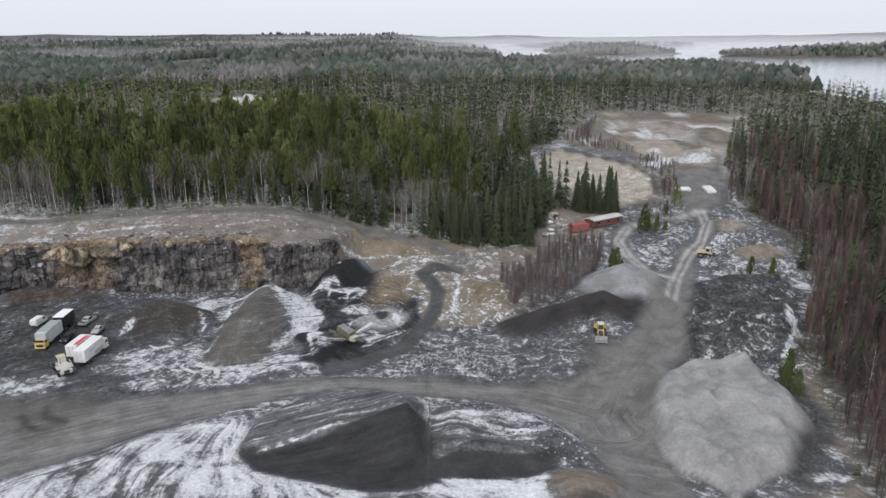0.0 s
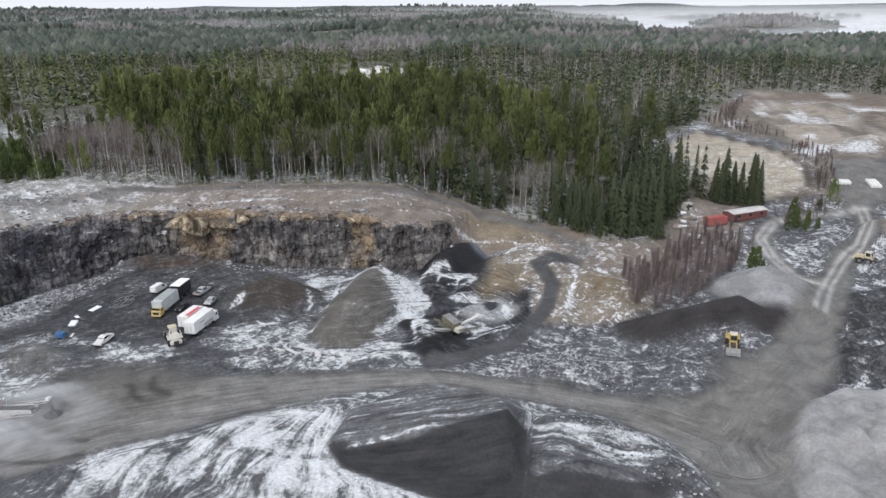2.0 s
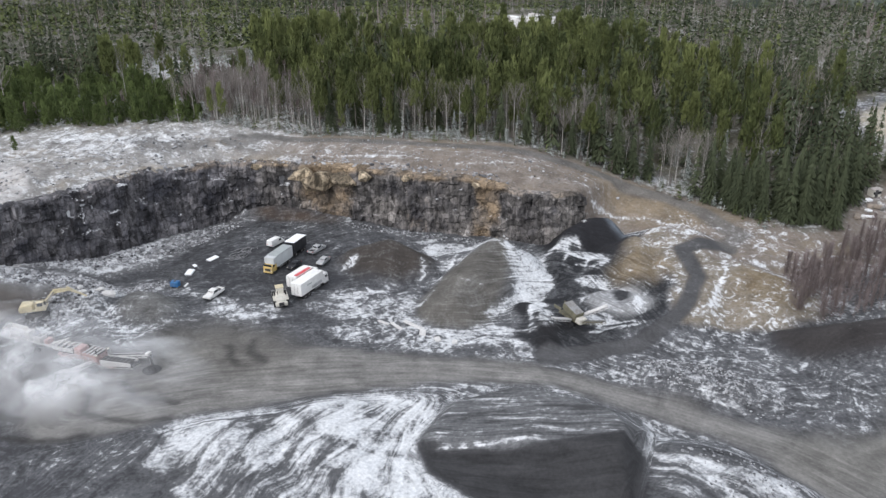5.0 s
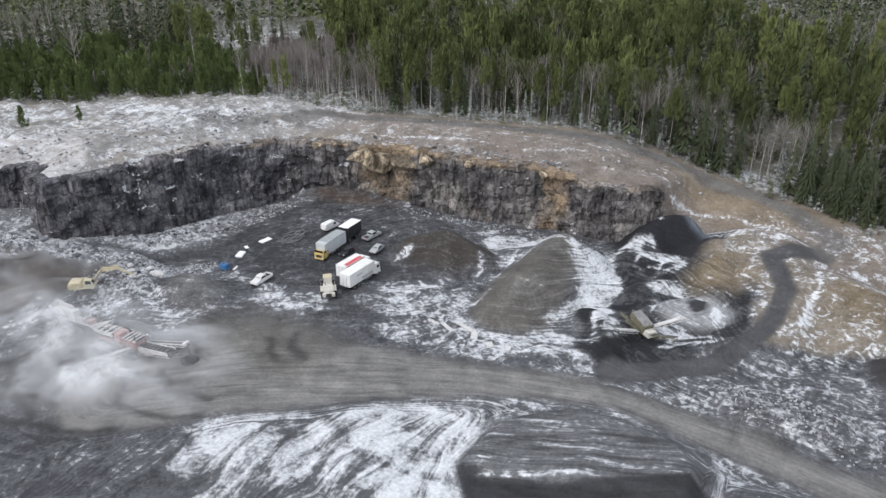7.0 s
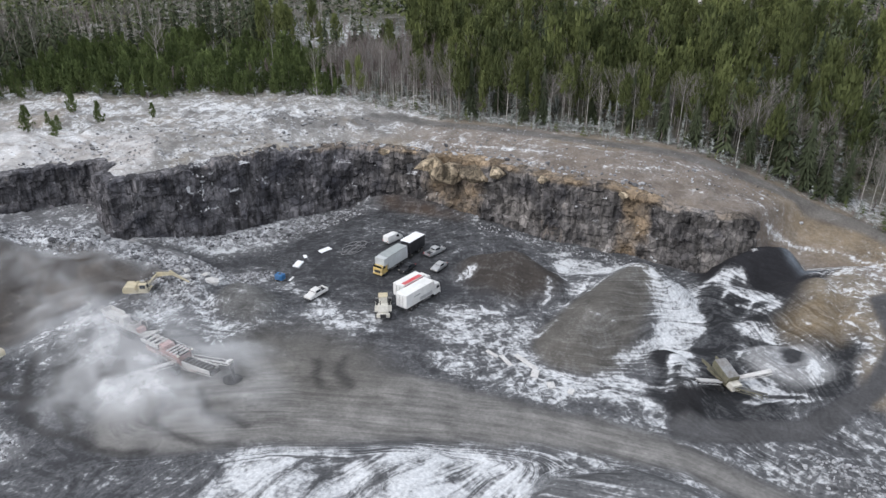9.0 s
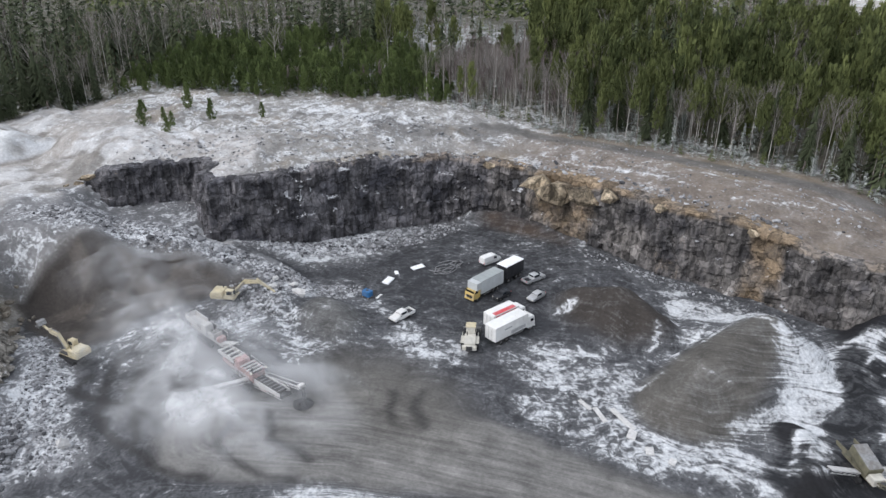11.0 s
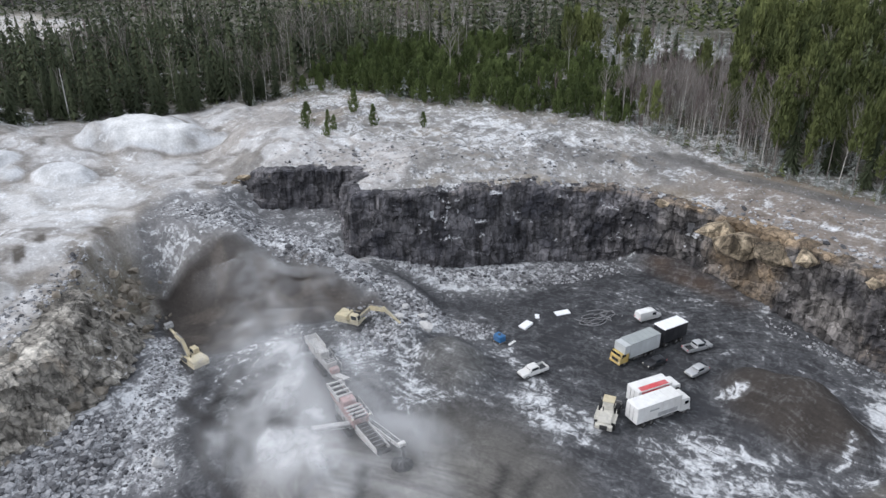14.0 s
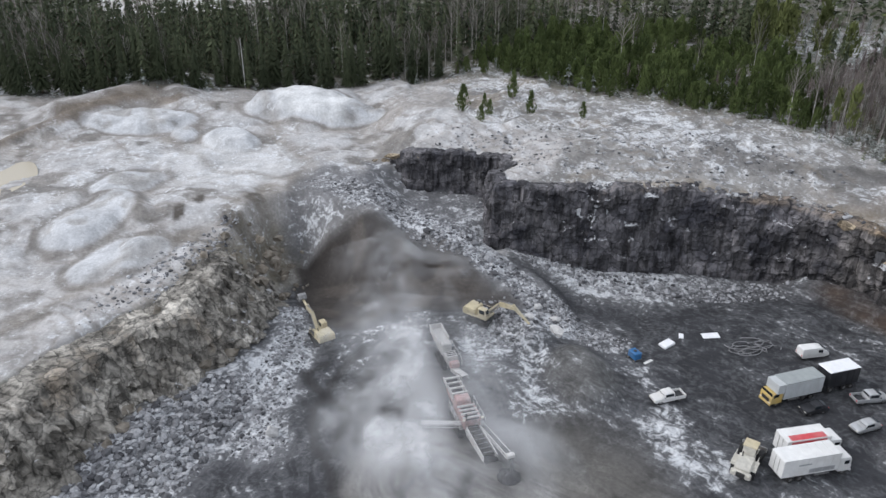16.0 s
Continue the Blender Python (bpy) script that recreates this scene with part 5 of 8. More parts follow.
def wood(name, label, templates, x, y, tall, r, mat_of, category="woods"):
    """One joined stand of trees; templates are lists of (places, triangles, material index)."""
    z = height(x, y) - 0.2
    which = r.integers(0, len(templates), len(x))
    vs, fs, mats, tone, at = [], [], [], [], 0
    for k, tp in enumerate(templates):
        idx = np.nonzero(which == k)[0]
        if not len(idx):
            continue
        c, s = np.cos(r.uniform(0, 6.28, len(idx))), np.sin(r.uniform(0, 6.28, len(idx)))
        ln = np.hypot(c, s)
        c, s = c / ln, s / ln
        hgt = tall[idx] * np.clip(r.normal(0.93, 0.21, len(idx)) + 0.20 * fbm(x[idx], y[idx], 34, 2, 78), 0.42, 1.4)
        fat = hgt * r.uniform(0.8, 1.25, len(idx))
        own = np.clip(r.normal(0.42, 0.34, len(idx)) + 0.5 * fbm(x[idx], y[idx], 60, 3, 77), 0, 1)
        for v, f, mi in tp:
            X = (v[:, 0][None] * c[:, None] - v[:, 1][None] * s[:, None]) * fat[:, None] + x[idx][:, None]
            Y = (v[:, 0][None] * s[:, None] + v[:, 1][None] * c[:, None]) * fat[:, None] + y[idx][:, None]
            Z = v[:, 2][None] * hgt[:, None] + z[idx][:, None]
            vs.append(np.stack([X, Y, Z], -1).reshape(-1, 3))
            fs.append((f[None] + (np.arange(len(idx)) * len(v))[:, None, None]).reshape(-1, 3) + at)
            mats.append(np.full(len(fs[-1]), mi, np.int32))
            tone.append(np.repeat(own, len(v)))
            at += len(vs[-1])
    me = mesh_np(name, np.concatenate(vs), np.concatenate(fs))
    me.polygons.foreach_set("material_index", np.concatenate(mats))
    attr(me, "tone", np.concatenate(tone))
    for m in mat_of:
        me.materials.append(m)
    return tagged(new(name, me), label, category, kind="stuff")


def stem(girth, top=0.9, sides=3):
    return tube((0, 0, -0.02), (0, 0, top), girth, girth * 0.3, sides)


MATS = [M_TRUNK, M_SPRUCE, M_PINE, M_BIRCH, M_TWIG, M_WOODS, M_FROST, M_FARBIRCH, M_PALE, M_RUST, M_YOUNG, M_GREYTWIG]
mid_spruce = [[(*stem(0.008), 0), (*spruce_crown(tr, 15, 9, 0.16, w), 1)] for w in (0.12, 0.14, 0.16, 0.18)]
mid_pine = [[(*stem(0.0078), 8), (*pine_crown(tr, 66, lo, w, 0.038, 6), 2)] for lo, w in ((0.20, 0.105), (0.30, 0.12), (0.40, 0.13), (0.50, 0.14), (0.35, 0.10))]
mid_limb = [[(*stem(0.0062), 3), (*limb_crown(tr, 13, lo, w, 0.0030), 11)] for lo, w in ((0.45, 0.14), (0.38, 0.18), (0.5, 0.22))]
mid_birch = [[(*stem(0.006), 3), (*twig_crown(tr, 85, 0.0030, lo, w), 4)] for lo, w in ((0.5, 0.15), (0.4, 0.19), (0.55, 0.24))]
mid_rust = [[(*stem(0.0055), 9), (*twig_crown(tr, 110, 0.0036, lo, w), 9)] for lo, w in ((0.3, 0.15), (0.4, 0.19), (0.25, 0.13))]
mid_young = [[(*stem(0.010, 0.85), 8), (*pine_crown(tr, 50, 0.03, w, 0.060, 5), 10)] for w in (0.20, 0.25, 0.30)]
mid_rimed = [[(*stem(0.007), 8), (*spruce_crown(tr, 16, 9, 0.13, w, 0.1), 6)] for w in (0.13, 0.17)]
under = [[(*spruce_crown(tr, 7, 7, 0.2, 0.42, 0.0), 6)], [(*spruce_crown(tr, 7, 5, wide=0.3, low=0.0), 6)], [(*spruce_crown(tr, 8, 6, wide=0.26, low=0.0), 1)], [(*spruce_crown(tr, 9, 6, 0.22, 0.33, 0.0), 6)], [(*twig_crown(tr, 60, 0.012, 0.0, 0.45, 0.45), 6)], [(*spruce_crown(tr, 8, 6, 0.2, 0.3, 0.0), 2)], [(*twig_crown(tr, 50, 0.010, 0.05, 0.35, 0.3), 4)]]
mid_sap = [[(*stem(0.0026), 4), (*twig_crown(tr, 120, 0.0065, 0.10, 0.34, 0.20), 4)] for _ in range(3)]


def is_wood(x, y, margin=0.0):
    x, y = x + 5 * fbm(x, y, 20, 2, 91), y + 5 * fbm(x, y, 20, 2, 92)
    return (sd_poly(x, y, WOODS) > margin) & (sd_poly(x, y, GLADE) < 0) & (sd_poly(x, y, MEADOW) < 0) & ((sd_poly(x, y, FARM) < 0) | (hash2(np.floor(x * 3), np.floor(y * 3), 31) < 0.05))


def kind_of(x, y):
    """0 spruce, 1 pine, 2 birch, 3 young pine: the stands change over the land."""
    k = np.where(fbm(x, y, 45, 2, 81) + 0.55 * blob(x, y, -60, 270, 150, 60) - 0.9 * S((-225 - x) / 30) * S((240 - y) / 30) > -0.02, 1, 0)
    k = np.where(S((x - 0) / 30) * (fbm(x, y, 40, 2, 84) < 0.45) > 0.5, 0, k)
    u = hash2(np.floor(x * 7), np.floor(y * 7), 5)
    deep = sd_poly(x, y, WOODS)
    front = S((32 - deep) / 14) * S((20 - x) / 12) * S((x + 125) / 20)
    k = np.where(u < 0.11 + 0.26 * (fbm(x, y, 70, 2, 85) > 0.2) + 0.26 * front, 2, k)
    k = np.where((u > 1 - 0.16 * front), 5, k)
    k = np.where((sd_poly(x, y, BIRCHZ) > 0) & (u < 0.85), 2, k)
    k = np.where((sd_poly(x, y, YOUNGZ) > 0) & (u > 0.06), 3, k)
    right = x - np.interp(y, [60, 110, 150, 200, 262, 306, 390, 500], [52, 70, 80, 108, 112, 128, 160, 205])
    k = np.where((x > 45) & (right > -2) & (right < 30) & (y < 330) & (u < 0.68), np.where(u < 0.06, 2, 4), k)
    k = np.where((x > 45) & (right > -2) & (right < 14) & (y < 250) & (k == 1), 0, k)
    k = np.where((x > -50) & (x < 20) & (k == 1) & (hash2(np.floor(x * 5), np.floor(y * 5), 12) < 0.55), 0, k)
    k = np.where((y > 515) & (y < 560) & (x > 60) & (x < 240) & (u < 0.7), 2, k)
    return k


r2 = np.random.default_rng(5)
def sparse(x, y):
    """How much of the stand is there: gaps near the edge and in clearings."""
    deep = sd_poly(x, y, WOODS)
    return np.where(sd_poly(x, y, YOUNGZ) > 0, 0.80, 0.92 - 0.34 * S((34 - deep) / 20) * (x < 12) * (x > -215)) * np.where(fbm(x, y, 30, 2, 86) > -0.5, 1, 0.2)


x, y = scatter(-420, 260, -110, 420, 4.7, lambda x, y: is_wood(x, y, 1.5) & seen_side(x, y) & (np.hypot(x, y - 60) < 350), r2)
keep = hash2(np.floor(x * 3), np.floor(y * 3), 9) < sparse(x, y)
x, y = x[keep], y[keep]
k = kind_of(x, y)
close = sd_poly(x, y, WOODS)
for n, nm, lb, tp, tl in ((0, "spruce_wood", "dense dark green spruce stand", mid_spruce, 17), (1, "pine_wood", "dense olive green pine stand with bare trunks", mid_pine, 18.5),
                          (2, "birch_wood", "leafless birch stand with pale stems and grey limbs", mid_limb, 16.5), (5, "rimed_spruce_wood", "grey rimed spruces among the pines at the wood's edge", mid_rimed, 10), (3, "young_pine_wood", "young bright green pines on snowy ground", mid_young, 7), (4, "brown_birch_wood", "leafless reddish brown birch stand beside the heaps", mid_rust, 15)):
    sel = k == n
    low = np.where(sd_poly(x[sel], y[sel], BIRCHZ) > 0, 0.74, 1.0)
    wood(nm, lb, tp, x[sel], y[sel], tl * low * (0.82 + 0.25 * S(close[sel] / 30)), r2, MATS)
x, y = scatter(-300, -140, 140, 260, 3.3, lambda x, y: (sd_poly(x, y, YOUNGZ) > 0) & is_wood(x, y, 0.5) & (fbm(x, y, 12, 2, 94) > -0.02), r2)
wood("pine_thicket", "thicket of young bright green pines beside the quarry", mid_young, x, y, np.full(len(x), 8.0), r2, MATS)
x, y = scatter(-200, -100, 195, 275, 2.7, lambda x, y: (sd_poly(x, y, BIRCHZ) > 0) & is_wood(x, y, 1.0), r2)
wood("birch_grove", "close grove of young leafless birches with pale stems", mid_birch, x, y, np.full(len(x), 11.0), r2, MATS)
x, y = scatter(50, 150, 60, 270, 2.3, lambda x, y: (sd_poly(x, y, WOODS) > 0.5 + 2 * fbm(x, y, 9, 2, 98)) & (sd_poly(x, y, WOODS) < 24) & (x > 50) & (hash2(np.floor(x * 3), np.floor(y * 3), 14) < 0.8), r2)
wood("brown_birch_grove", "close leafless reddish brown birches with thin stems", mid_rust, x, y, 8.0 + 6.0 * r2.random(len(x)), r2, MATS)
x, y = scatter(60, 110, 90, 210, 3.0, lambda x, y: (np.abs(sd_poly(x, y, WOODS) + 1) < 3) & (fbm(x, y, 10, 2, 99) > 0.05), r2)
wood("edge_bushes", "low green and brown bushes in front of the birches", under[4:], x, y, 1.0 + 2.6 * r2.random(len(x)), r2, MATS, "bushes")
x, y = scatter(8, 70, 165, 255, 2.3, lambda x, y: sd_poly(x, y, STRIP) > -1, r2)
wood("sapling_thicket", "thicket of leafless brown saplings beside the gravel yard", mid_sap, x, y, np.full(len(x), 6.0), r2, MATS)

HEDGES = ([(66, 236), (80, 246), (88, 262), (76, 256), (68, 248)], [(84, 270), (90, 268), (101, 312), (96, 336), (86, 318), (90, 300)], [(108, 268), (116, 268), (132, 318), (142, 344), (126, 316)], [(84, 352), (64, 386), (92, 462), (100, 470), (76, 386), (94, 352)])
x, y = scatter(60, 150, 230, 480, 2.3, lambda x, y: np.max([sd_poly(x + fbm(x, y, 5, 2, 96), y, h) for h in HEDGES], 0) > 0, r2)
wood("roadside_thicket", "leafless brown bushes and saplings beside the far road", [under[6]] + mid_sap, x, y, 2.0 + 3.5 * r2.random(len(x)), r2, MATS, "bushes")
x, y = scatter(62, 96, 232, 272, 6.0, lambda x, y: sd_poly(x, y, HEDGES[0]) > 0, r2)
wood("roadside_pines", "young green pines between the two far roads", mid_young, x, y, 4.0 + 3.5 * r2.random(len(x)), r2, MATS)
x, y = scatter(66, 230, 330, 530, 3.4, lambda x, y: (sd_poly(x, y, YARD) > 0) & (fbm(x, y, 16, 3, 97) > 0.12) & (y > 350), r2)
wood("yard_scrub", "low brown leafless scrub on the far clearing", mid_sap, x, y, 0.5 + 1.1 * r2.random(len(x)), r2, MATS, "bushes")

# rimed bushes and small spruces along the wood's edge and in the glade
x, y = scatter(-310, 60, 20, 340, 3.0, lambda x, y: (sd_poly(x, y, WOODS) > -2.5) & ((sd_poly(x, y, WOODS) < 26 * S((x + 240) / 40) + 7) | (sd_poly(x, y, GLADE) > -3)) & (hash2(np.floor(x * 5), np.floor(y * 5), 4) < 0.62) & (x < 20), r2)
wood("undergrowth", "rimed bushes and small spruces along the edge of the wood", under, x, y, 1.3 + 6.0 * r2.random(len(x)) ** 1.5 * (0.45 + 0.55 * S((sd_poly(x, y, WOODS) - 2) / 8)), r2, MATS, "bushes")

x, y = scatter(-160, 14, 190, 245, 1.7, lambda x, y: (sd_poly(x, y, WOODS) > -3.0 + 2 * fbm(x, y, 12, 2, 95)) & (sd_poly(x, y, WOODS) < 8), r2)
wood("edge_brush", "rimed brush and low green bushes in front of the wood", under[:2] + under[3:], x, y, 0.5 + 3.4 * r2.random(len(x)) ** 2.2, r2, MATS, "bushes")

# middle distance
far_spruce = [[(*spruce_crown(tr, 4, 4, 0.36, 0.20), 1)] for _ in range(3)]
far_pine = [[(*spruce_crown(tr, 5, 4, 0.33, 0.21, 0.25), 2)] for _ in range(3)]
far_birch = [[(*tube((0, 0, 0), (0, 0, 0.9), 0.008, 0.003, 3), 3), (*twig_crown(tr, 18, 0.012, 0.35, 0.13), 4)] for _ in range(2)]
x, y = scatter(-800, 520, -260, 900, 8.2, lambda x, y: is_wood(x, y, 1.5) & seen_side(x, y) & (np.hypot(x, y - 60) >= 350) & (np.hypot(x, y - 60) < 760), r2)
k = kind_of(x, y)
for n, nm, lb, tp, tl in ((0, "distant_spruce_wood", "distant dark spruce woods", far_spruce, 17), (1, "distant_pine_wood", "distant olive green pine woods", far_pine, 18), (2, "distant_birch_wood", "distant leafless birch stands", far_birch, 15)):
    sel = (k == n) if n else ((k == 0) | (k > 2))
    wood(nm, lb, tp, x[sel], y[sel], tl * (1 - 0.25 * S((x[sel] - 150) / 120) * S((y[sel] - 380) / 120)), r2, MATS)


def blunt(r):
    a = np.arange(5) * 2 * np.pi / 5 + r.uniform(0, 1)
    low, mid = np.c_[np.cos(a) * 0.34, np.sin(a) * 0.34, a * 0], np.c_[np.cos(a + 0.6) * 0.30, np.sin(a + 0.6) * 0.30, a * 0 + 0.55]
    v = np.r_[low, mid, [[0, 0, 0.97]]] + r.normal(0, 0.05, (11, 3))
    i, j = np.arange(5), (np.arange(5) + 1) % 5
    return v, np.r_[np.c_[i, j, i + 5], np.c_[j, j + 5, i + 5], np.c_[i + 5, j + 5, i * 0 + 10]]


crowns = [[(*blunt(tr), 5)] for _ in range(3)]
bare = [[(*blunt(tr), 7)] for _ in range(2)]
for nm, lo, hi, gap, tall in (("far_woods", 760, 1500, 11.5, 17.5), ("distant_woods", 1500, 2600, 19, 18), ("horizon_woods", 2600, 5040, 38, 22)):
    x, y = scatter(-3600, 3600, -900, 5040, gap, lambda x, y: seen_side(x, y) & (np.hypot(x, y - 60) >= lo) & (np.hypot(x, y - 60) < hi), r2)
    keep = (lake_depth(x, y) < 0) & (fbm(x, y, 260, 2, 88) > -0.45)
    x, y = x[keep], y[keep]
    leafless = (fbm(x, y, 260, 3, 89) > 0.16) | (hash2(np.floor(x), np.floor(y), 6) < 0.08)
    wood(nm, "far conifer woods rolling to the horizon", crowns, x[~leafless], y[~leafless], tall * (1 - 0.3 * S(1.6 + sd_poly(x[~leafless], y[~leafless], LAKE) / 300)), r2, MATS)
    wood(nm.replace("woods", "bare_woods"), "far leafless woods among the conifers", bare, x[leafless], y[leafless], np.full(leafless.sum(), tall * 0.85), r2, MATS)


# ---- tools for things ----
def part(name, bm, mat, parent, label=""):
    """Links a bmesh as one mesh object under a thing or a part."""
    me = bpy.data.meshes.new(name)
    bmesh.ops.recalc_face_normals(bm, faces=bm.faces)
    bm.to_mesh(me)
    bm.free()
    me.materials.append(mat)
    ob = new(name, me)
    ob.parent = parent
    return tagged(ob, label) if label else ob


def block(size, at=(0, 0, 0), bev=0.05, rot=(0, 0, 0), taper=None, bm=None):
    """A bevelled block; taper narrows its top (x and y factors, x shift)."""
    own = bm or bmesh.new()
    g = bmesh.ops.create_cube(own, size=1.0)["verts"]
    for v in g:
        v.co = Vector((v.co.x * size[0], v.co.y * size[1], v.co.z * size[2]))
        if taper and v.co.z > 0:
            v.co.x, v.co.y = v.co.x * taper[0] + (taper[2] if len(taper) > 2 else 0), v.co.y * taper[1] + (taper[3] if len(taper) > 3 else 0)
    if bev:
        es = list({e for v in g for e in v.link_edges})
        r = bmesh.ops.bevel(own, geom=es, offset=bev, segments=1, affect="EDGES")
        g = list({v for f in r["faces"] for v in f.verts} | {v for v in g if v.is_valid})
    m = pose(*at, *rot)
    for v in g:
        v.co = m @ v.co
    return own


def rod(p, q, r, sides=8, r2=None, bm=None, caps=True):
    own = bm or bmesh.new()
    p, q = Vector(p), Vector(q)
    g = bmesh.ops.create_cone(own, cap_ends=caps, segments=sides, radius1=r, radius2=r if r2 is None else r2, depth=(q - p).length)["verts"]
    m = Matrix.Translation((p + q) / 2) @ (q - p).to_track_quat("Z", "Y").to_matrix().to_4x4()
    for v in g:
        v.co = m @ v.co
    return own


def prism(outline, width, at=0.0, bm=None, bev=0.0):
    """A side outline (y, z) drawn out across x."""
    own = bm or bmesh.new()
    a = [own.verts.new((at - width / 2, y, z)) for y, z in outline]
    b = [own.verts.new((at + width / 2, y, z)) for y, z in outline]
    n = len(outline)
    fs = [own.faces.new(a), own.faces.new(b[::-1])] + [own.faces.new((a[i], b[i], b[(i + 1) % n], a[(i + 1) % n])) for i in range(n)]
    if bev:
        bmesh.ops.bevel(own, geom=list({e for f in fs for e in f.edges}), offset=bev, segments=1, affect="EDGES")
    return own


def beam(p, q, w, h, bm=None):
    """A square beam from p to q."""
    own = bm or bmesh.new()
    p, q = Vector(p), Vector(q)
    g = bmesh.ops.create_cube(own, size=1.0)["verts"]
    m = Matrix.Translation((p + q) / 2) @ (q - p).to_track_quat("Y", "Z").to_matrix().to_4x4() @ Matrix.Diagonal((w, (q - p).length, h, 1))
    for v in g:
        v.co = m @ v.co
    return own


def gz(x, y):
    return float(height(np.array([float(x)]), np.array([float(y)]))[0])


def stand(name, x, y, turn, label, category, group="", z=None, tilt=(0, 0)):
    """The Empty at the base of a thing; its front looks along -y before it is turned."""
    ob = new(name)
    ob.matrix_basis = pose(x, y, gz(x, y) if z is None else z, tilt[0], tilt[1], turn)
    return tagged(ob, label, category, group)


P_WHITE = plain("white_paint", (0.74, 0.74, 0.73), 0.45, 0, 0.08, 1.2, (0.35, 0.33, 0.30), 0.35)
P_OFF = plain("dusty_cream_paint", (0.56, 0.54, 0.48), 0.7, 0, 0.2, 0.8, (0.34, 0.33, 0.31), 0.55)
P_SILVER = plain("silver_paint", (0.50, 0.51, 0.52), 0.35, 0.4, 0.08, 1.0, (0.3, 0.29, 0.27), 0.3)
P_BLACK = plain("black_paint", (0.025, 0.026, 0.03), 0.35, 0, 0.2, 1.0, (0.15, 0.15, 0.15), 0.35)
P_RED = plain("red_stripe_paint", (0.55, 0.07, 0.08), 0.5, 0, 0.15, 0.8, (0.5, 0.4, 0.4), 0.35)
P_YELLOW = plain("yellow_machine_paint", (0.54, 0.39, 0.13), 0.55, 0, 0.15, 0.8, (0.35, 0.32, 0.26), 0.55)
P_OCHRE = plain("dusty_yellow_paint", (0.54, 0.47, 0.31), 0.7, 0, 0.18, 0.8, (0.45, 0.43, 0.38), 0.8)
P_TARP = plain("grey_green_tarpaulin", (0.31, 0.335, 0.335), 0.7, 0, 0.1, 1.5, (0.4, 0.4, 0.4), 0.3)
P_PANEL = plain("pale_grey_panel", (0.50, 0.525, 0.535), 0.6, 0, 0.1, 1.5, (0.36, 0.36, 0.36), 0.35)
P_PIPE = plain("dusty_grey_hose", (0.25, 0.25, 0.26), 0.8, 0, 0.3, 0.6)
P_STEEL = plain("worn_steel", (0.30, 0.30, 0.30), 0.5, 0.7, 0.25, 0.4, (0.18, 0.15, 0.12), 0.6)
P_DARK = plain("dark_steel", (0.05, 0.05, 0.052), 0.6, 0.3, 0.3, 0.5, (0.16, 0.15, 0.14), 0.5)
P_RUBBER = plain("tyre_rubber", (0.03, 0.03, 0.031), 0.85, 0, 0.3, 0.3, (0.14, 0.13, 0.12), 0.6)
P_BELT = plain("conveyor_belt", (0.06, 0.06, 0.062), 0.8, 0, 0.3, 0.6, (0.25, 0.25, 0.25), 0.6)
P_DUSTRED = plain("dusted_red_paint", (0.42, 0.29, 0.28), 0.8, 0, 0.3, 0.5, (0.52, 0.51, 0.50), 0.95)
P_PALE = plain("stone_dust_coat", (0.52, 0.51, 0.50), 0.9, 0, 0.2, 0.5, (0.65, 0.65, 0.65), 0.5)
P_OLIVE = plain("olive_machine_paint", (0.13, 0.122, 0.085), 0.7, 0, 0.25, 0.6, (0.2, 0.19, 0.16), 0.5)
P_BLUE = plain("blue_plastic", (0.03, 0.13, 0.30), 0.5, 0, 0.2, 0.5, (0.3, 0.3, 0.3), 0.25)
P_RUST = plain("red_container_paint", (0.36, 0.095, 0.085), 0.6, 0, 0.15, 0.8, (0.3, 0.2, 0.15), 0.4)
P_MAROON = plain("dull_maroon_board", (0.16, 0.06, 0.055), 0.8, 0, 0.2, 0.8)
P_SHEET = plain("weathered_pale_sheet", (0.55, 0.54, 0.53), 0.6, 0.1, 0.2, 1.5, (0.3, 0.28, 0.26), 0.5)
P_ROOF = plain("pale_sheet_roof", (0.42, 0.38, 0.36), 0.6, 0.2, 0.12, 1.0, (0.6, 0.6, 0.6), 0.4)
P_WOODB = plain("grey_board", (0.28, 0.24, 0.20), 0.85, 0, 0.25, 0.5)
P_SNOW = plain("lying_snow", (0.80, 0.81, 0.83), 0.7, 0, 0.06, 0.6, (0.6, 0.6, 0.62), 0.3)
P_LAMP = plain("lamp_glass", (0.75, 0.72, 0.62), 0.2, 0, 0.05, 0.5)
M_GLASS, n_, l_, b_ = material("tinted_glass", 0.08)
b_.inputs["Base Color"].default_value, b_.inputs["Specular IOR Level"].default_value = (0.02, 0.025, 0.03, 1), 0.6


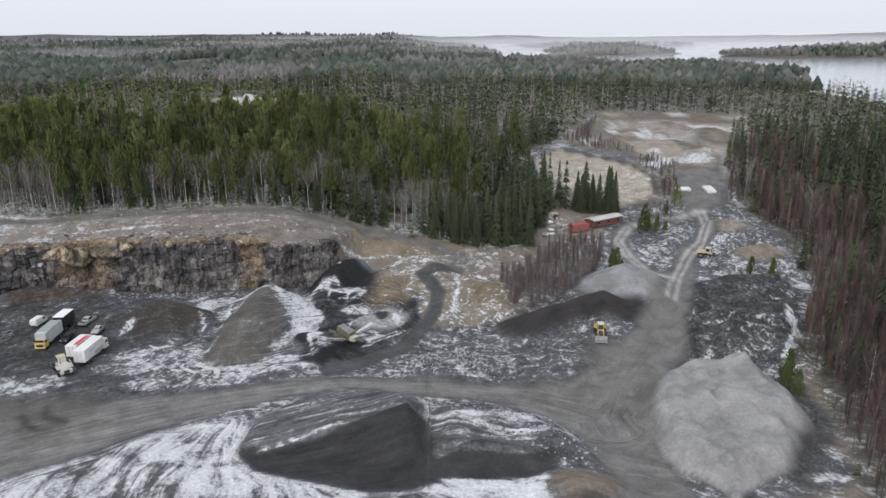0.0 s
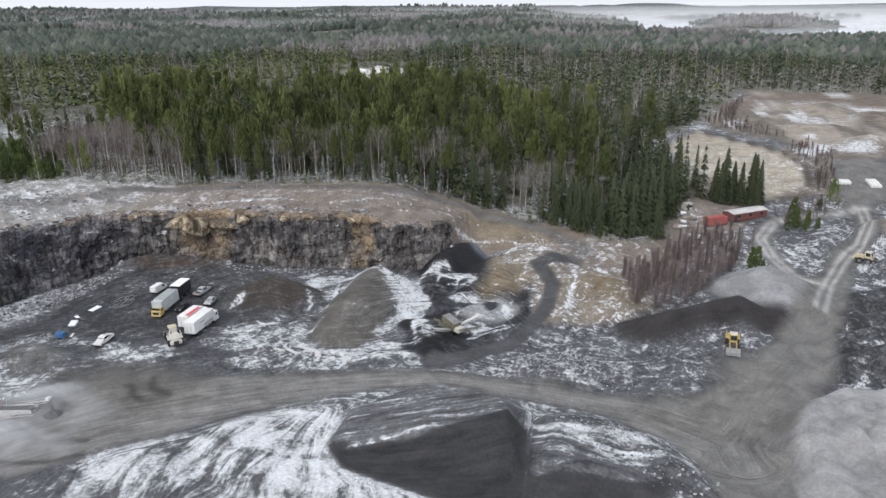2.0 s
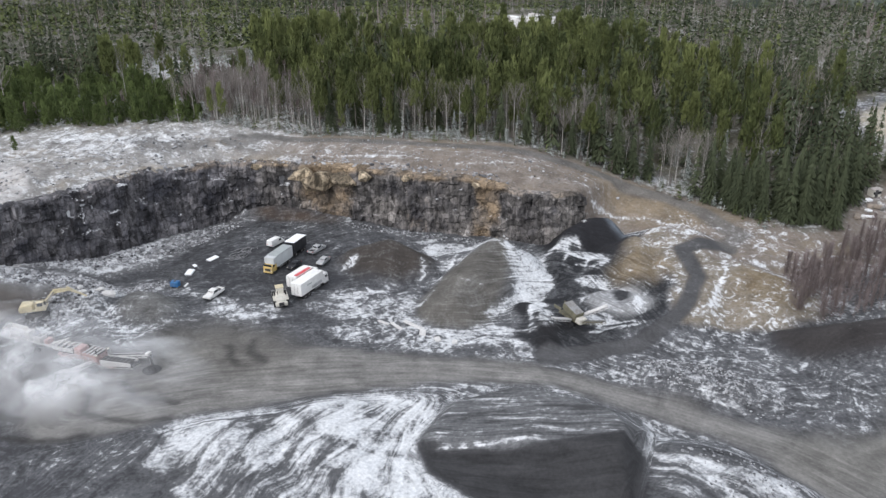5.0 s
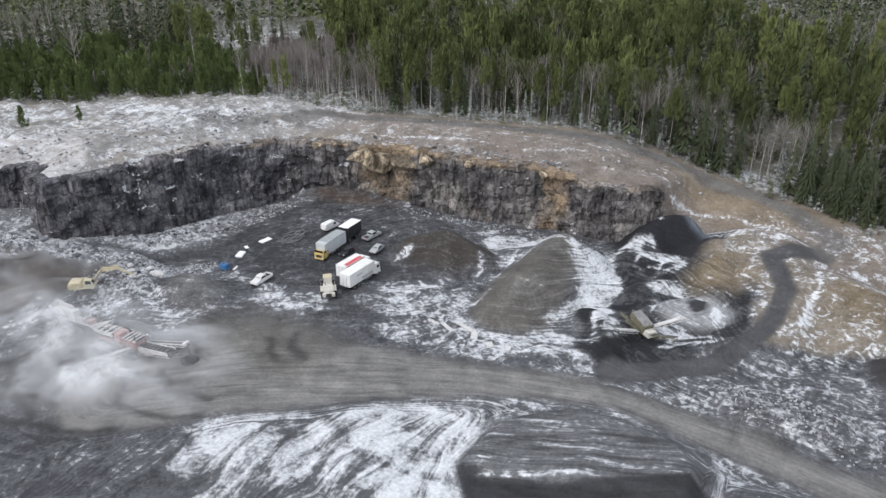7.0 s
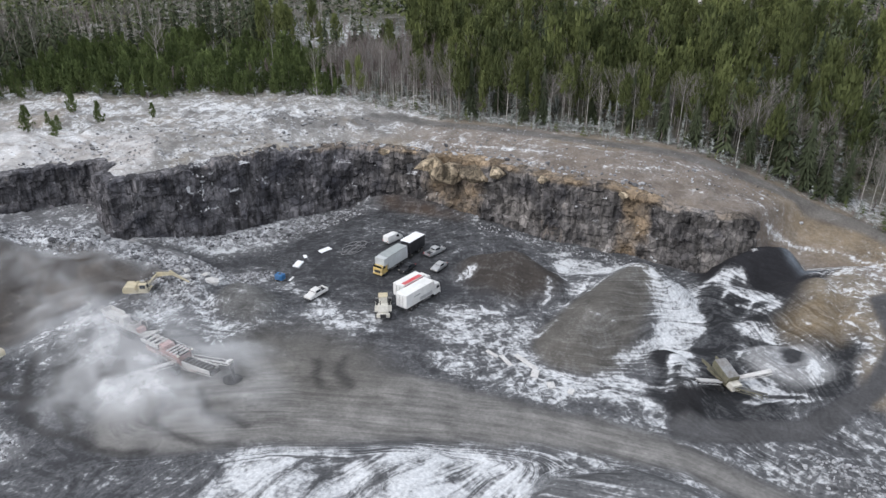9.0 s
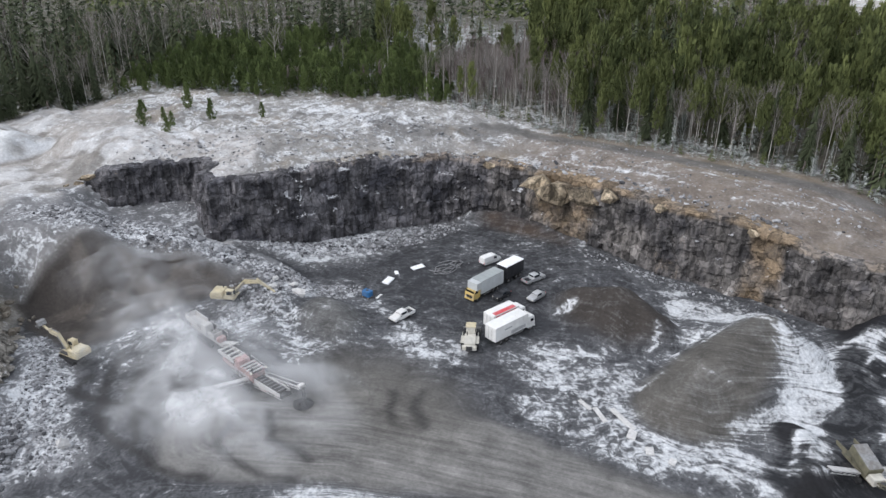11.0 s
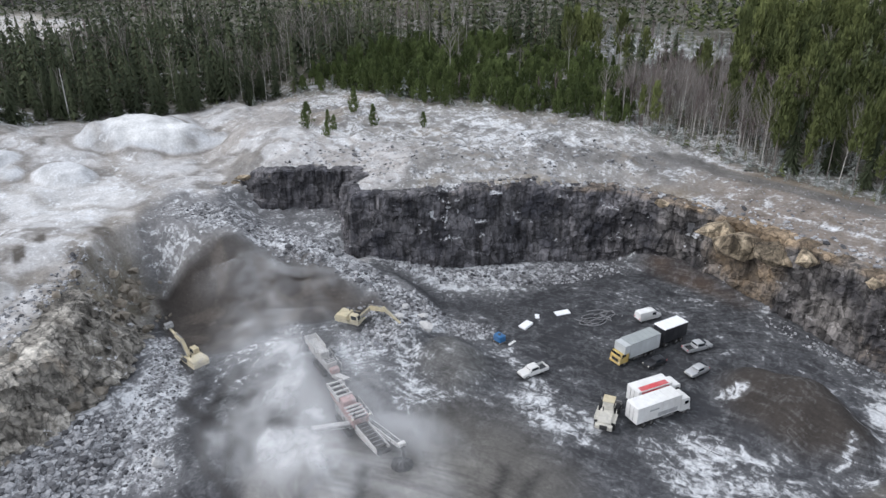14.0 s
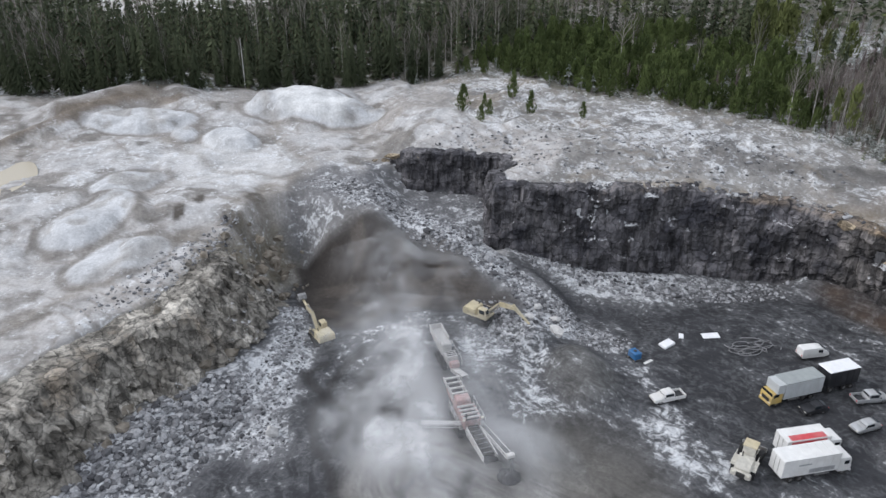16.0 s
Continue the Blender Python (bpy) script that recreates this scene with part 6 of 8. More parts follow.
def wheel(parent, x, y, r, w, name="wheel"):
    """A wheel across x: tyre with rounded shoulders, and a dished rim under it."""
    s = 1 if x > 0 else -1
    bm = bmesh.new()
    prof = [(-w / 2, r * 0.55), (-w / 2, r * 0.9), (-w * 0.36, r), (w * 0.36, r), (w / 2, r * 0.9), (w / 2, r * 0.55)]
    n, rings = 14, []
    for i in range(n):
        a = 2 * math.pi * i / n
        rings.append([bm.verts.new((x + px, y + pr * math.cos(a), r + pr * math.sin(a))) for px, pr in prof])
    for i in range(n):
        for j in range(len(prof) - 1):
            bm.faces.new((rings[i][j], rings[i][j + 1], rings[(i + 1) % n][j + 1], rings[(i + 1) % n][j]))
    tyre = part(name, bm, P_RUBBER, parent)
    bm = rod((x - w * 0.35, y, r), (x + w * 0.35, y, r), r * 0.57, 12)
    rod((x + s * w * 0.3, y, r), (x + s * w * 0.48, y, r), r * 0.2, 8, bm=bm)
    part("rim", bm, P_STEEL, tyre)
    return tyre


def shell(sections, bm=None):
    """Skin through cross-sections: (y, half width low, half width high, z low, z mid, z high)."""
    own = bm or bmesh.new()
    rows = []
    for y, wl, wh, z0, zm, z1 in sections:
        rows.append([own.verts.new(c) for c in ((-wl * 0.94, y, z0), (-wl, y, zm), (-wh, y, z1 - 0.05), (-wh * 0.85, y, z1), (wh * 0.85, y, z1), (wh, y, z1 - 0.05), (wl, y, zm), (wl * 0.94, y, z0))])
    k = len(rows[0])
    for a, b in zip(rows, rows[1:]):
        for i in range(k):
            own.faces.new((a[i], a[(i + 1) % k], b[(i + 1) % k], b[i]))
    own.faces.new(rows[0][::-1])
    own.faces.new(rows[-1])
    return own


def car_trim(root, w, l, z, front, body):
    for sx in (-1, 1):
        part("headlight", block((0.34, 0.08, 0.16), (sx * w * 0.34, front + 0.02, z), 0.02), P_LAMP, body)
        part("tail_light", block((0.22, 0.08, 0.26), (sx * w * 0.4, front + l - 0.02, z + 0.12), 0.02), P_RED, body)
        part("mirror", block((0.2, 0.12, 0.14), (sx * (w / 2 + 0.06), front + l * 0.3, z + 0.42), 0.03), P_BLACK, body)
    part("front_bumper", block((w * 0.96, 0.16, 0.24), (0, front, z - 0.3), 0.05), P_BLACK, root)
    part("rear_bumper", block((w * 0.96, 0.16, 0.24), (0, front + l, z - 0.3), 0.05), P_BLACK, root)


def pickup(x, y, turn, paint, label, tilt=(0, 0)):
    root = stand("pickup", x, y, turn, label, "car", "cars parked on the quarry floor", tilt=tilt)
    f = -2.65
    body = part("body", shell([(f, .86, .80, .45, .62, .92), (f + .3, .92, .86, .38, .75, 1.02), (f + 1.3, .93, .88, .36, .8, 1.10), (f + 3.35, .93, .88, .36, .8, 1.10), (f + 3.45, .93, .88, .36, .75, .98)]), paint, root)
    part("cabin", shell([(f + 1.25, .86, .84, 1.0, 1.06, 1.12), (f + 1.95, .86, .70, 1.0, 1.1, 1.74), (f + 3.0, .86, .70, 1.0, 1.1, 1.78), (f + 3.35, .86, .74, 1.0, 1.1, 1.66)]), paint, root)
    part("windscreen", block((1.34, .05, .72), (0, f + 1.62, 1.42), 0.01, (43, 0, 0)), M_GLASS, root)
    part("rear_window", block((1.25, .04, .42), (0, f + 3.36, 1.42), 0.01, (-12, 0, 0)), M_GLASS, root)
    for sx in (-1, 1):
        part("side_window", block((.04, 1.35, .42), (sx * .81, f + 2.5, 1.40), 0.01, (0, sx * -12, 0)), M_GLASS, root)
        part("bed_side", block((.09, 1.85, .62), (sx * .88, f + 4.35, .76), 0.03), paint, root)
    part("bed_floor", block((1.7, 1.85, .08), (0, f + 4.35, .62), 0.01), P_BLACK, root)
    part("tailgate", block((1.76, .08, .6), (0, f + 5.24, .78), 0.03), paint, root)
    for wx in (-.78, .78):
        for wy in (f + .95, f + 4.2):
            wheel(root, wx, wy, .38, .26)
    car_trim(root, 1.86, 5.3, .78, f, body)
    return root


def car(x, y, turn, paint, label, l=4.4, h=1.5, van=False, tilt=(0, 0), name="car"):
    root = stand(name, x, y, turn, label, "van" if van else "car", "cars parked on the quarry floor", tilt=tilt)
    f, w = -l / 2, 0.9
    if van:
        secs = [(f, .84, .78, .4, .6, .9), (f + .55, .94, .86, .34, .8, 1.2), (f + 1.35, .95, .74, .32, 1.0, h - .12), (f + 1.9, .95, .80, .32, 1.0, h), (f + l - .25, .95, .80, .32, 1.0, h), (f + l, .93, .76, .36, 1.0, h - .12)]
        body = part("body", shell(secs), paint, root)
        part("windscreen", block((1.45, .05, .8), (0, f + .98, 1.38), 0.01, (48, 0, 0)), M_GLASS, root)
        for sx in (-1, 1):
            part("side_window", block((.04, .8, .48), (sx * .89, f + 1.75, 1.42), 0.01, (0, sx * -9, 0)), M_GLASS, root)
    else:
        body = part("body", shell([(f, .82, .78, .42, .6, .82), (f + .3, w, .84, .34, .72, .92), (f + 1.2, w, .86, .32, .78, 1.0), (f + l - .5, w, .86, .32, .78, 1.02), (f + l, .84, .8, .42, .72, .95)]), paint, root)
        part("cabin", shell([(f + 1.05, .82, .80, .9, .96, 1.02), (f + 1.85, .84, .66, .9, 1.0, h - .02), (f + l - 1.1, .84, .66, .9, 1.0, h), (f + l - .25, .82, .72, .9, 1.0, 1.12)]), paint, root)
        part("windscreen", block((1.26, .05, .74), (0, f + 1.45, 1.26), 0.01, (50, 0, 0)), M_GLASS, root)
        part("rear_window", block((1.2, .04, .6), (0, f + l - .66, 1.28), 0.01, (-55, 0, 0)), M_GLASS, root)
        for sx in (-1, 1):
            part("side_window", block((.04, l - 2.9, .36), (sx * .79, f + l * .52, 1.22), 0.01, (0, sx * -14, 0)), M_GLASS, root)
    for wx in (-.76, .76):
        for wy in (f + .85, f + l - .85):
            wheel(root, wx, wy, .33, .22)
    car_trim(root, 1.8, l, .72, f, body)
    return root


pickup(-98.4, 138.8, 2, P_WHITE, "white pickup with an empty dark bed on snowy gravel")
pickup(-89.8, 167.0, 173, P_SILVER, "silver pickup with an empty black bed beside a trailer")
car(-84.9, 161.9, 3, P_SILVER, "silver estate car parked beside the white lorries", 4.2, 1.5)
car(-90.4, 157.9, 0, P_BLACK, "small black car between the lorries", 3.9, 1.45)
car(-101.9, 167.0, 176, P_WHITE, "white panel van parked behind the grey lorry", 4.9, 2.0, True, name="van")


def box_lorry(x, y, turn, l, cab_paint, box_paint, roof_paint, label, high=3.9, stripe=None, cab_h=2.9, name="lorry"):
    """A rigid lorry: cab at the front (-y), tall box behind it, three axles."""
    root = stand(name, x, y, turn, label, "lorry", "lorries parked on the quarry floor")
    f, w = -l / 2, 2.5
    part("chassis", block((1.0, l - .6, .28), (0, .1, .95), .03), P_DARK, root)
    cab = part("cab", prism([(f, .6), (f, 1.7), (f + .28, cab_h - .1), (f + .5, cab_h), (f + 1.95, cab_h), (f + 1.95, .6)], w * .96, bev=.06), cab_paint, root)
    part("windscreen", block((2.1, .05, .95), (0, f + .12, 2.05), .02, (14, 0, 0)), M_GLASS, cab)
    part("grille", block((1.5, .06, .6), (0, f - .02, 1.15), .02), P_DARK, cab)
    part("bumper", block((2.4, .25, .4), (0, f - .02, .62), .06), cab_paint, cab)
    for sx in (-1, 1):
        part("side_window", block((.05, .75, .6), (sx * 1.2, f + .85, 2.1), .02), M_GLASS, cab)
        part("headlight", block((.35, .08, .2), (sx * .9, f - .04, .85), .03), P_LAMP, cab)
        part("mirror", block((.16, .12, .5), (sx * 1.36, f + .25, 2.1), .03), P_BLACK, cab)
        part("mudguard", block((.5, 3.0, .1), (sx * 1.0, l / 2 - 2.3, 1.15), .03), P_BLACK, root)
        part("side_guard", block((.06, 2.2, .35), (sx * 1.15, f + 4.2, .75), .02), P_STEEL, root)
    b0, b1 = f + (2.1 if cab_h > 2.5 else 0.9), l / 2
    bl, zc = b1 - b0, (1.15 + high) / 2
    if cab_h <= 2.5:
        b0, bl = f + 2.1, b1 - f - 2.1
        part("head_box", block((w, 1.25, high - cab_h - .05), (0, f + 1.45, (high + cab_h) / 2), .03), box_paint, root, "box front reaching over the cab")
    part("box_side", block((.1, bl, high - 1.15), (w / 2, (b0 + b1) / 2, zc), .02), box_paint, root)
    side = part("box_side", block((.1, bl, high - 1.15), (-w / 2, (b0 + b1) / 2, zc), .02), box_paint, root)
    part("box_end", block((w - .1, .1, high - 1.15), (0, b0 + .05, zc), .02), box_paint, root)
    end = part("tail_door", block((w - .1, .1, high - 1.15), (0, b1 - .05, zc), .02), box_paint, root)
    part("box_floor", block((w - .1, bl - .1, .14), (0, (b0 + b1) / 2, 1.16), .02), P_DARK, root)
    roof = part("box_roof", prism([(b0 - .06, high - .06), (b0 + .1, high + .05), (b1 - .1, high + .05), (b1 + .06, high - .06)], w + .12), roof_paint, root)
    n = max(3, int(bl / 1.1))
    for i in range(n + 1):
        yy = b0 + .05 + (bl - .1) * i / n
        for sx in (-1, 1):
            part("side_rib", block((.05, .07, high - 1.25), (sx * (w / 2 + .06), yy, zc), .01), box_paint, root)
        part("roof_bow", block((w + .06, .06, .05), (0, yy, high + .06), .01), roof_paint, roof)
    part("door_bar", rod((-.4, b1 + .04, 1.3), (-.4, b1 + .04, high - .2), .025, 6), P_STEEL, end)
    part("door_bar", rod((.4, b1 + .04, 1.3), (.4, b1 + .04, high - .2), .025, 6), P_STEEL, end)
    if stripe:
        part("stripe", block((.03, bl * .8, .95), (-w / 2 - .075, (b0 + b1) / 2, high - .62), .01), stripe, side, "broad faded red stripe")
        part("stripe", block((1.0, bl * .8, .03), (-.72, (b0 + b1) / 2, high + .075), .01), stripe, roof, "broad faded red stripe")
    else:
        part("emblem", block((.03, bl * .22, .22), (-w / 2 - .075, b0 + bl * .62, high - 1.0), .01), P_TARP, side, "small grey lettering bar")
        part("emblem", block((.03, bl * .45, .7), (-w / 2 - .07, b0 + bl * .3, 1.75), .01), P_SILVER, side, "grey wave across the lower side")
    for wy in (f + 1.1, l / 2 - 1.65, l / 2 - 3.0):
        for sx in (-1, 1):
            wheel(root, sx * 1.02, wy, .5, .34)
    return root


box_lorry(-80.1, 148.9, 177.5, 10.4, P_WHITE, P_WHITE, P_WHITE, "white box lorry with a snowy roof, side by side with another")
box_lorry(-83.3, 151.0, 176.5, 8.6, P_WHITE, P_WHITE, P_WHITE, "white box lorry with a broad red stripe", 3.7, P_RED)
box_lorry(-94.0, 156.7, 3, 9.0, P_YELLOW, P_PANEL, P_TARP, "lorry with a yellow cab and a pale grey box", 3.9, None, 2.3)


def trailer(x, y, turn, l, label):
    root = stand("trailer", x, y, turn, label, "trailer", "lorries parked on the quarry floor")
    w, high = 2.5, 3.8
    part("chassis", block((1.0, l, .25), (0, 0, .95), .03), P_DARK, root)
    part("box", block((w, l, high - 1.1), (0, 0, (high + 1.1) / 2), .05), P_BLACK, root)
    part("roof", prism([(-l / 2 - .05, high - .02), (-l / 2 + .1, high + .12), (l / 2 - .1, high + .1), (l / 2 + .05, high - .02)], w + .1), P_SNOW, root, "roof white with snow")
    for i in range(6):
        for sx in (-1, 1):
            part("side_rib", block((.05, .07, high - 1.2), (sx * (w / 2 + .03), -l / 2 + .1 + (l - .2) * i / 5, (high + 1.1) / 2), .01), P_DARK, root)
    part("drawbar", prism([(-l / 2 - 1.6, .75), (-l / 2 - 1.6, .85), (-l / 2, 1.05), (-l / 2, .85)], .3), P_DARK, root)
    for wy in (l / 2 - 1.0, l / 2 - 2.2, -l / 2 + .9):
        for sx in (-1, 1):
            wheel(root, sx * 1.02, wy, .5, .34)


trailer(-94.3, 164.9, 2, 5.6, "black-sided trailer with a snow-covered roof behind the grey lorry")


def tracks(root, length, gauge, r=.45, w=.6):
    for sx in (-1, 1):
        out = [(-length / 2 + r, 0), (length / 2 - r, 0)] 
        prof = [(-length / 2 + r * (1 - math.cos(a)), r + r * math.sin(a)) for a in np.linspace(-math.pi / 2, math.pi / 2, 7)]
        prof = [(-length / 2 + r - r * math.cos(a), r - r * math.sin(a)) for a in np.linspace(math.pi / 2, -math.pi / 2, 7)] + [(length / 2 - r + r * math.cos(a), r + r * math.sin(a)) for a in np.linspace(math.pi / 2, -math.pi / 2, 7)]
        trk = part("track", prism(prof, w, sx * gauge / 2), P_DARK, root)
        for k in range(12):
            part("track_plate", block((w + .06, .1, .05), (sx * gauge / 2, -length / 2 + .5 + k * (length - 1.0) / 11, 2 * r + .01), 0), P_DARK, trk)


def excavator(x, y, turn, swing, reach, label, paint, z=None):
    """Tracks along y; the upper works look along -y, turned by swing. reach: boom joint, arm end and bucket heights."""
    root = stand("excavator", x, y, turn, label, "excavator", "excavators", z)
    tracks(root, 4.6, 2.9)
    part("undercarriage", block((2.2, 1.6, .5), (0, 0, .75), .08), P_DARK, root)
    part("slew_ring", rod((0, 0, 1.0), (0, 0, 1.25), .8, 16), P_DARK, root)
    part("deck", block((2.9, 4.6, .3), (0, .6, 1.4), .05), paint, root)
    part("engine_cover", block((2.8, 2.0, 1.15), (0, 1.7, 2.1), .12), paint, root)
    part("counterweight", prism([(2.5, 1.3), (2.5, 2.75), (3.0, 2.6), (3.25, 2.2), (3.25, 1.5), (3.0, 1.25)], 2.9, bev=.08), paint, root)
    part("exhaust", rod((.8, 1.2, 2.6), (.8, 1.2, 3.2), .09, 8), P_DARK, root)
    cab = part("cab", prism([(-1.6, 1.5), (-1.75, 2.2), (-1.4, 3.15), (.1, 3.2), (.1, 1.5)], 1.05, -.9, bev=.06), paint, root)
    part("cab_window", block((.9, .05, 1.0), (-.9, -1.62, 2.55), .02, (-14, 0, 0)), M_GLASS, cab)
    for sx in (-1, 1):
        part("cab_window", block((.05, 1.1, .75), (-.9 + sx * .53, -.75, 2.65), .02), M_GLASS, cab)
    part("walkway", block((.7, 2.2, .12), (1.15, -.3, 1.6), .02), P_DARK, root)
    (y1, z1), (y2, z2), (y3, z3) = reach
    boom = part("boom", prism([(-.6, 1.7), (-.9, 2.3), (y1 * .55, z1 + .35), (y1, z1 + .3), (y1 - .1, z1 - .25), (y1 * .55, z1 - .45), (-1.2, 1.6)], .55, .15, bev=.04), paint, root)
    part("boom_cylinder", rod((.45, -1.0, 1.7), (.45, y1 * .55, z1 - .1), .12, 8), P_STEEL, boom)
    part("boom_cylinder", rod((-.15, -1.0, 1.7), (-.15, y1 * .55, z1 - .1), .12, 8), P_STEEL, boom)
    arm = part("arm", prism([(y1 + .5, z1 + .6), (y1 + .3, z1 - .1), (y2 + .12, z2), (y2 - .12, z2), (y1 - .35, z1 + .25), (y1 + .2, z1 + .75)], .42, .15, bev=.03), paint, root)
    part("arm_cylinder", rod((.15, y1 * .5, z1 + .5), (.15, y1 + .4, z1 + .65), .11, 8), P_STEEL, arm)
    bucket = part("bucket", prism([(y3, z3), (y3 + .9, z3 - .25), (y3 + 1.3, z3 + .35), (y3 + 1.0, z3 + 1.05), (y3 + .45, z3 + 1.2), (y3 + .75, z3 + .55)], 1.5, .15, bev=.03), P_STEEL, root)
    for k in range(5):
        part("bucket_tooth", block((.12, .3, .1), (-.45 + k * .3, y3 - .08, z3 + .02), .02), P_STEEL, bucket)
    part("handrail", rod((1.4, -1.2, 2.5), (1.4, .8, 2.5), .03, 6), paint, root)
    return root


excavator(-131.0, 90.0, -72, 0, ((-4.8, 4.2), (-7.2, 5.0), (-7.8, 4.7)), "yellow tracked excavator, boom raised to the slope, on rubble", P_OCHRE)
excavator(-126.8, 118.4, 130, 0, ((-6.4, 4.7), (-9.6, 2.6), (-10.4, 0.9)), "dusty yellow excavator digging in a mound of blasted rock", P_OCHRE)


def loader(x, y, turn, label, paint=P_YELLOW, s=1.0, roof=P_OFF):
    root = stand("wheel_loader", x, y, turn, label, "wheel loader", "wheel loaders")
    root.scale = (s, s, s)
    part("rear_frame", block((1.6, 3.2, .6), (0, 1.6, 1.2), .06), P_DARK, root)
    part("front_frame", block((1.2, 1.8, .7), (0, -1.1, 1.2), .06), P_DARK, root)
    part("engine_cover", prism([(1.0, 1.4), (1.0, 2.35), (3.0, 2.25), (3.4, 1.95), (3.4, 1.3)], 1.8, bev=.08), paint, root)
    part("counterweight", block((2.3, .5, .8), (0, 3.5, 1.25), .1), paint, root)
    cab = part("cab", prism([(-.7, 1.6), (-.85, 2.3), (-.55, 3.3), (.85, 3.35), (.95, 1.6)], 1.45, bev=.06), paint, root)
    part("cab_window", block((1.25, .05, 1.0), (0, -.76, 2.65), .02, (-12, 0, 0)), M_GLASS, cab)
    for sx in (-1, 1):
        part("cab_window", block((.05, 1.1, .9), (sx * .74, .1, 2.7), .02), M_GLASS, cab)
        part("lift_arm", prism([(-.6, 2.0), (-2.4, 1.0), (-2.9, .75), (-2.9, .5), (-2.2, .65), (-.6, 1.55)], .22, sx * .65), paint, root)
        part("mudguard", prism([(.9, 1.75), (1.1, 1.95), (2.7, 1.95), (2.9, 1.7), (2.7, 1.8), (1.1, 1.8)], .7, sx * 1.1), paint, root)
        part("lift_cylinder", rod((sx * .45, -.6, 1.1), (sx * .45, -2.1, .95), .09, 8), P_STEEL, root)
    part("roof", block((1.6, 1.6, .12), (0, .1, 3.4), .04), roof, root)
    bucket = part("bucket", prism([(-2.9, .1), (-4.1, .08), (-4.15, .15), (-3.2, .4), (-2.95, 1.3), (-2.8, 1.3), (-2.7, .6)], 2.9, bev=.02), P_STEEL, root)
    for k in range(7):
        part("bucket_tooth", block((.12, .28, .08), (-1.3 + k * .433, -4.22, .1), .02), P_STEEL, bucket)
    part("exhaust", rod((.5, 1.5, 2.3), (.5, 1.5, 3.0), .08, 8), P_DARK, root)
    part("rear_grille", block((1.0, .08, .7), (0, 3.77, 1.3), .03), P_DARK, root, "square dark radiator grille")
    for sx in (-1, 1):
        part("tail_light", block((.3, .1, .18), (sx * .85, 3.77, 1.45), .03), P_LAMP, root)
        part("deck_rail", rod((sx * 1.25, 1.0, 2.6), (sx * 1.25, 2.9, 2.6), .04, 6), paint, root)
        for k in range(3):
            part("rail_post", rod((sx * 1.25, 1.0 + k * .95, 1.9), (sx * 1.25, 1.0 + k * .95, 2.6), .035, 6), paint, root)
    for sx in (-1, 1):
        for wy in (-1.55, 1.95):
            wheel(root, sx * 1.1, wy, .82, .6)
    return root


loader(-83.4, 142.0, 220, "dust-coated cream wheel loader parked beside two white lorries", P_OFF, 1.1, P_OCHRE)
loader(37.2, 158.4, -8, "yellow wheel loader with its bucket down on the gravel yard")
loader(83.2, 216.0, 60, "pale yellow wheel loader beside a heap of earth", P_OCHRE)


def conveyor(root, p, q, w, name="conveyor", legs=True, frame_m=None, belt_m=None):
    """A belt on a lattice frame from p to q, with rollers and legs."""
    frame_m, belt_m = frame_m or P_DARK, belt_m or P_BELT
    p, q = Vector(p), Vector(q)
    d = (q - p).normalized()
    side = d.cross(Vector((0, 0, 1))).normalized()
    up = side.cross(d).normalized()
    belt = part(name, beam(p, q, w, .06), belt_m, root)
    for s in (-1, 1):
        o = side * s * (w / 2 + .06)
        part("chord", beam(p + o - up * .05, q + o - up * .05, .09, .2), frame_m, belt)
        part("chord", beam(p + o - up * .5, q + o - up * .5, .07, .07), frame_m, belt)
    n = max(3, int((q - p).length / 1.1))
    for i in range(n + 1):
        c = p + (q - p) * (i / n)
        part("roller", rod(c - side * w * .5 - up * .09, c + side * w * .5 - up * .09, .07, 6), P_STEEL, belt)
        if i < n:
            e = p + (q - p) * ((i + 1) / n)
            for s in (-1, 1):
                o = side * s * (w / 2 + .06)
                part("brace", beam(c + o - up * .08, e + o - up * .5, .05, .05), frame_m, belt)
    return belt


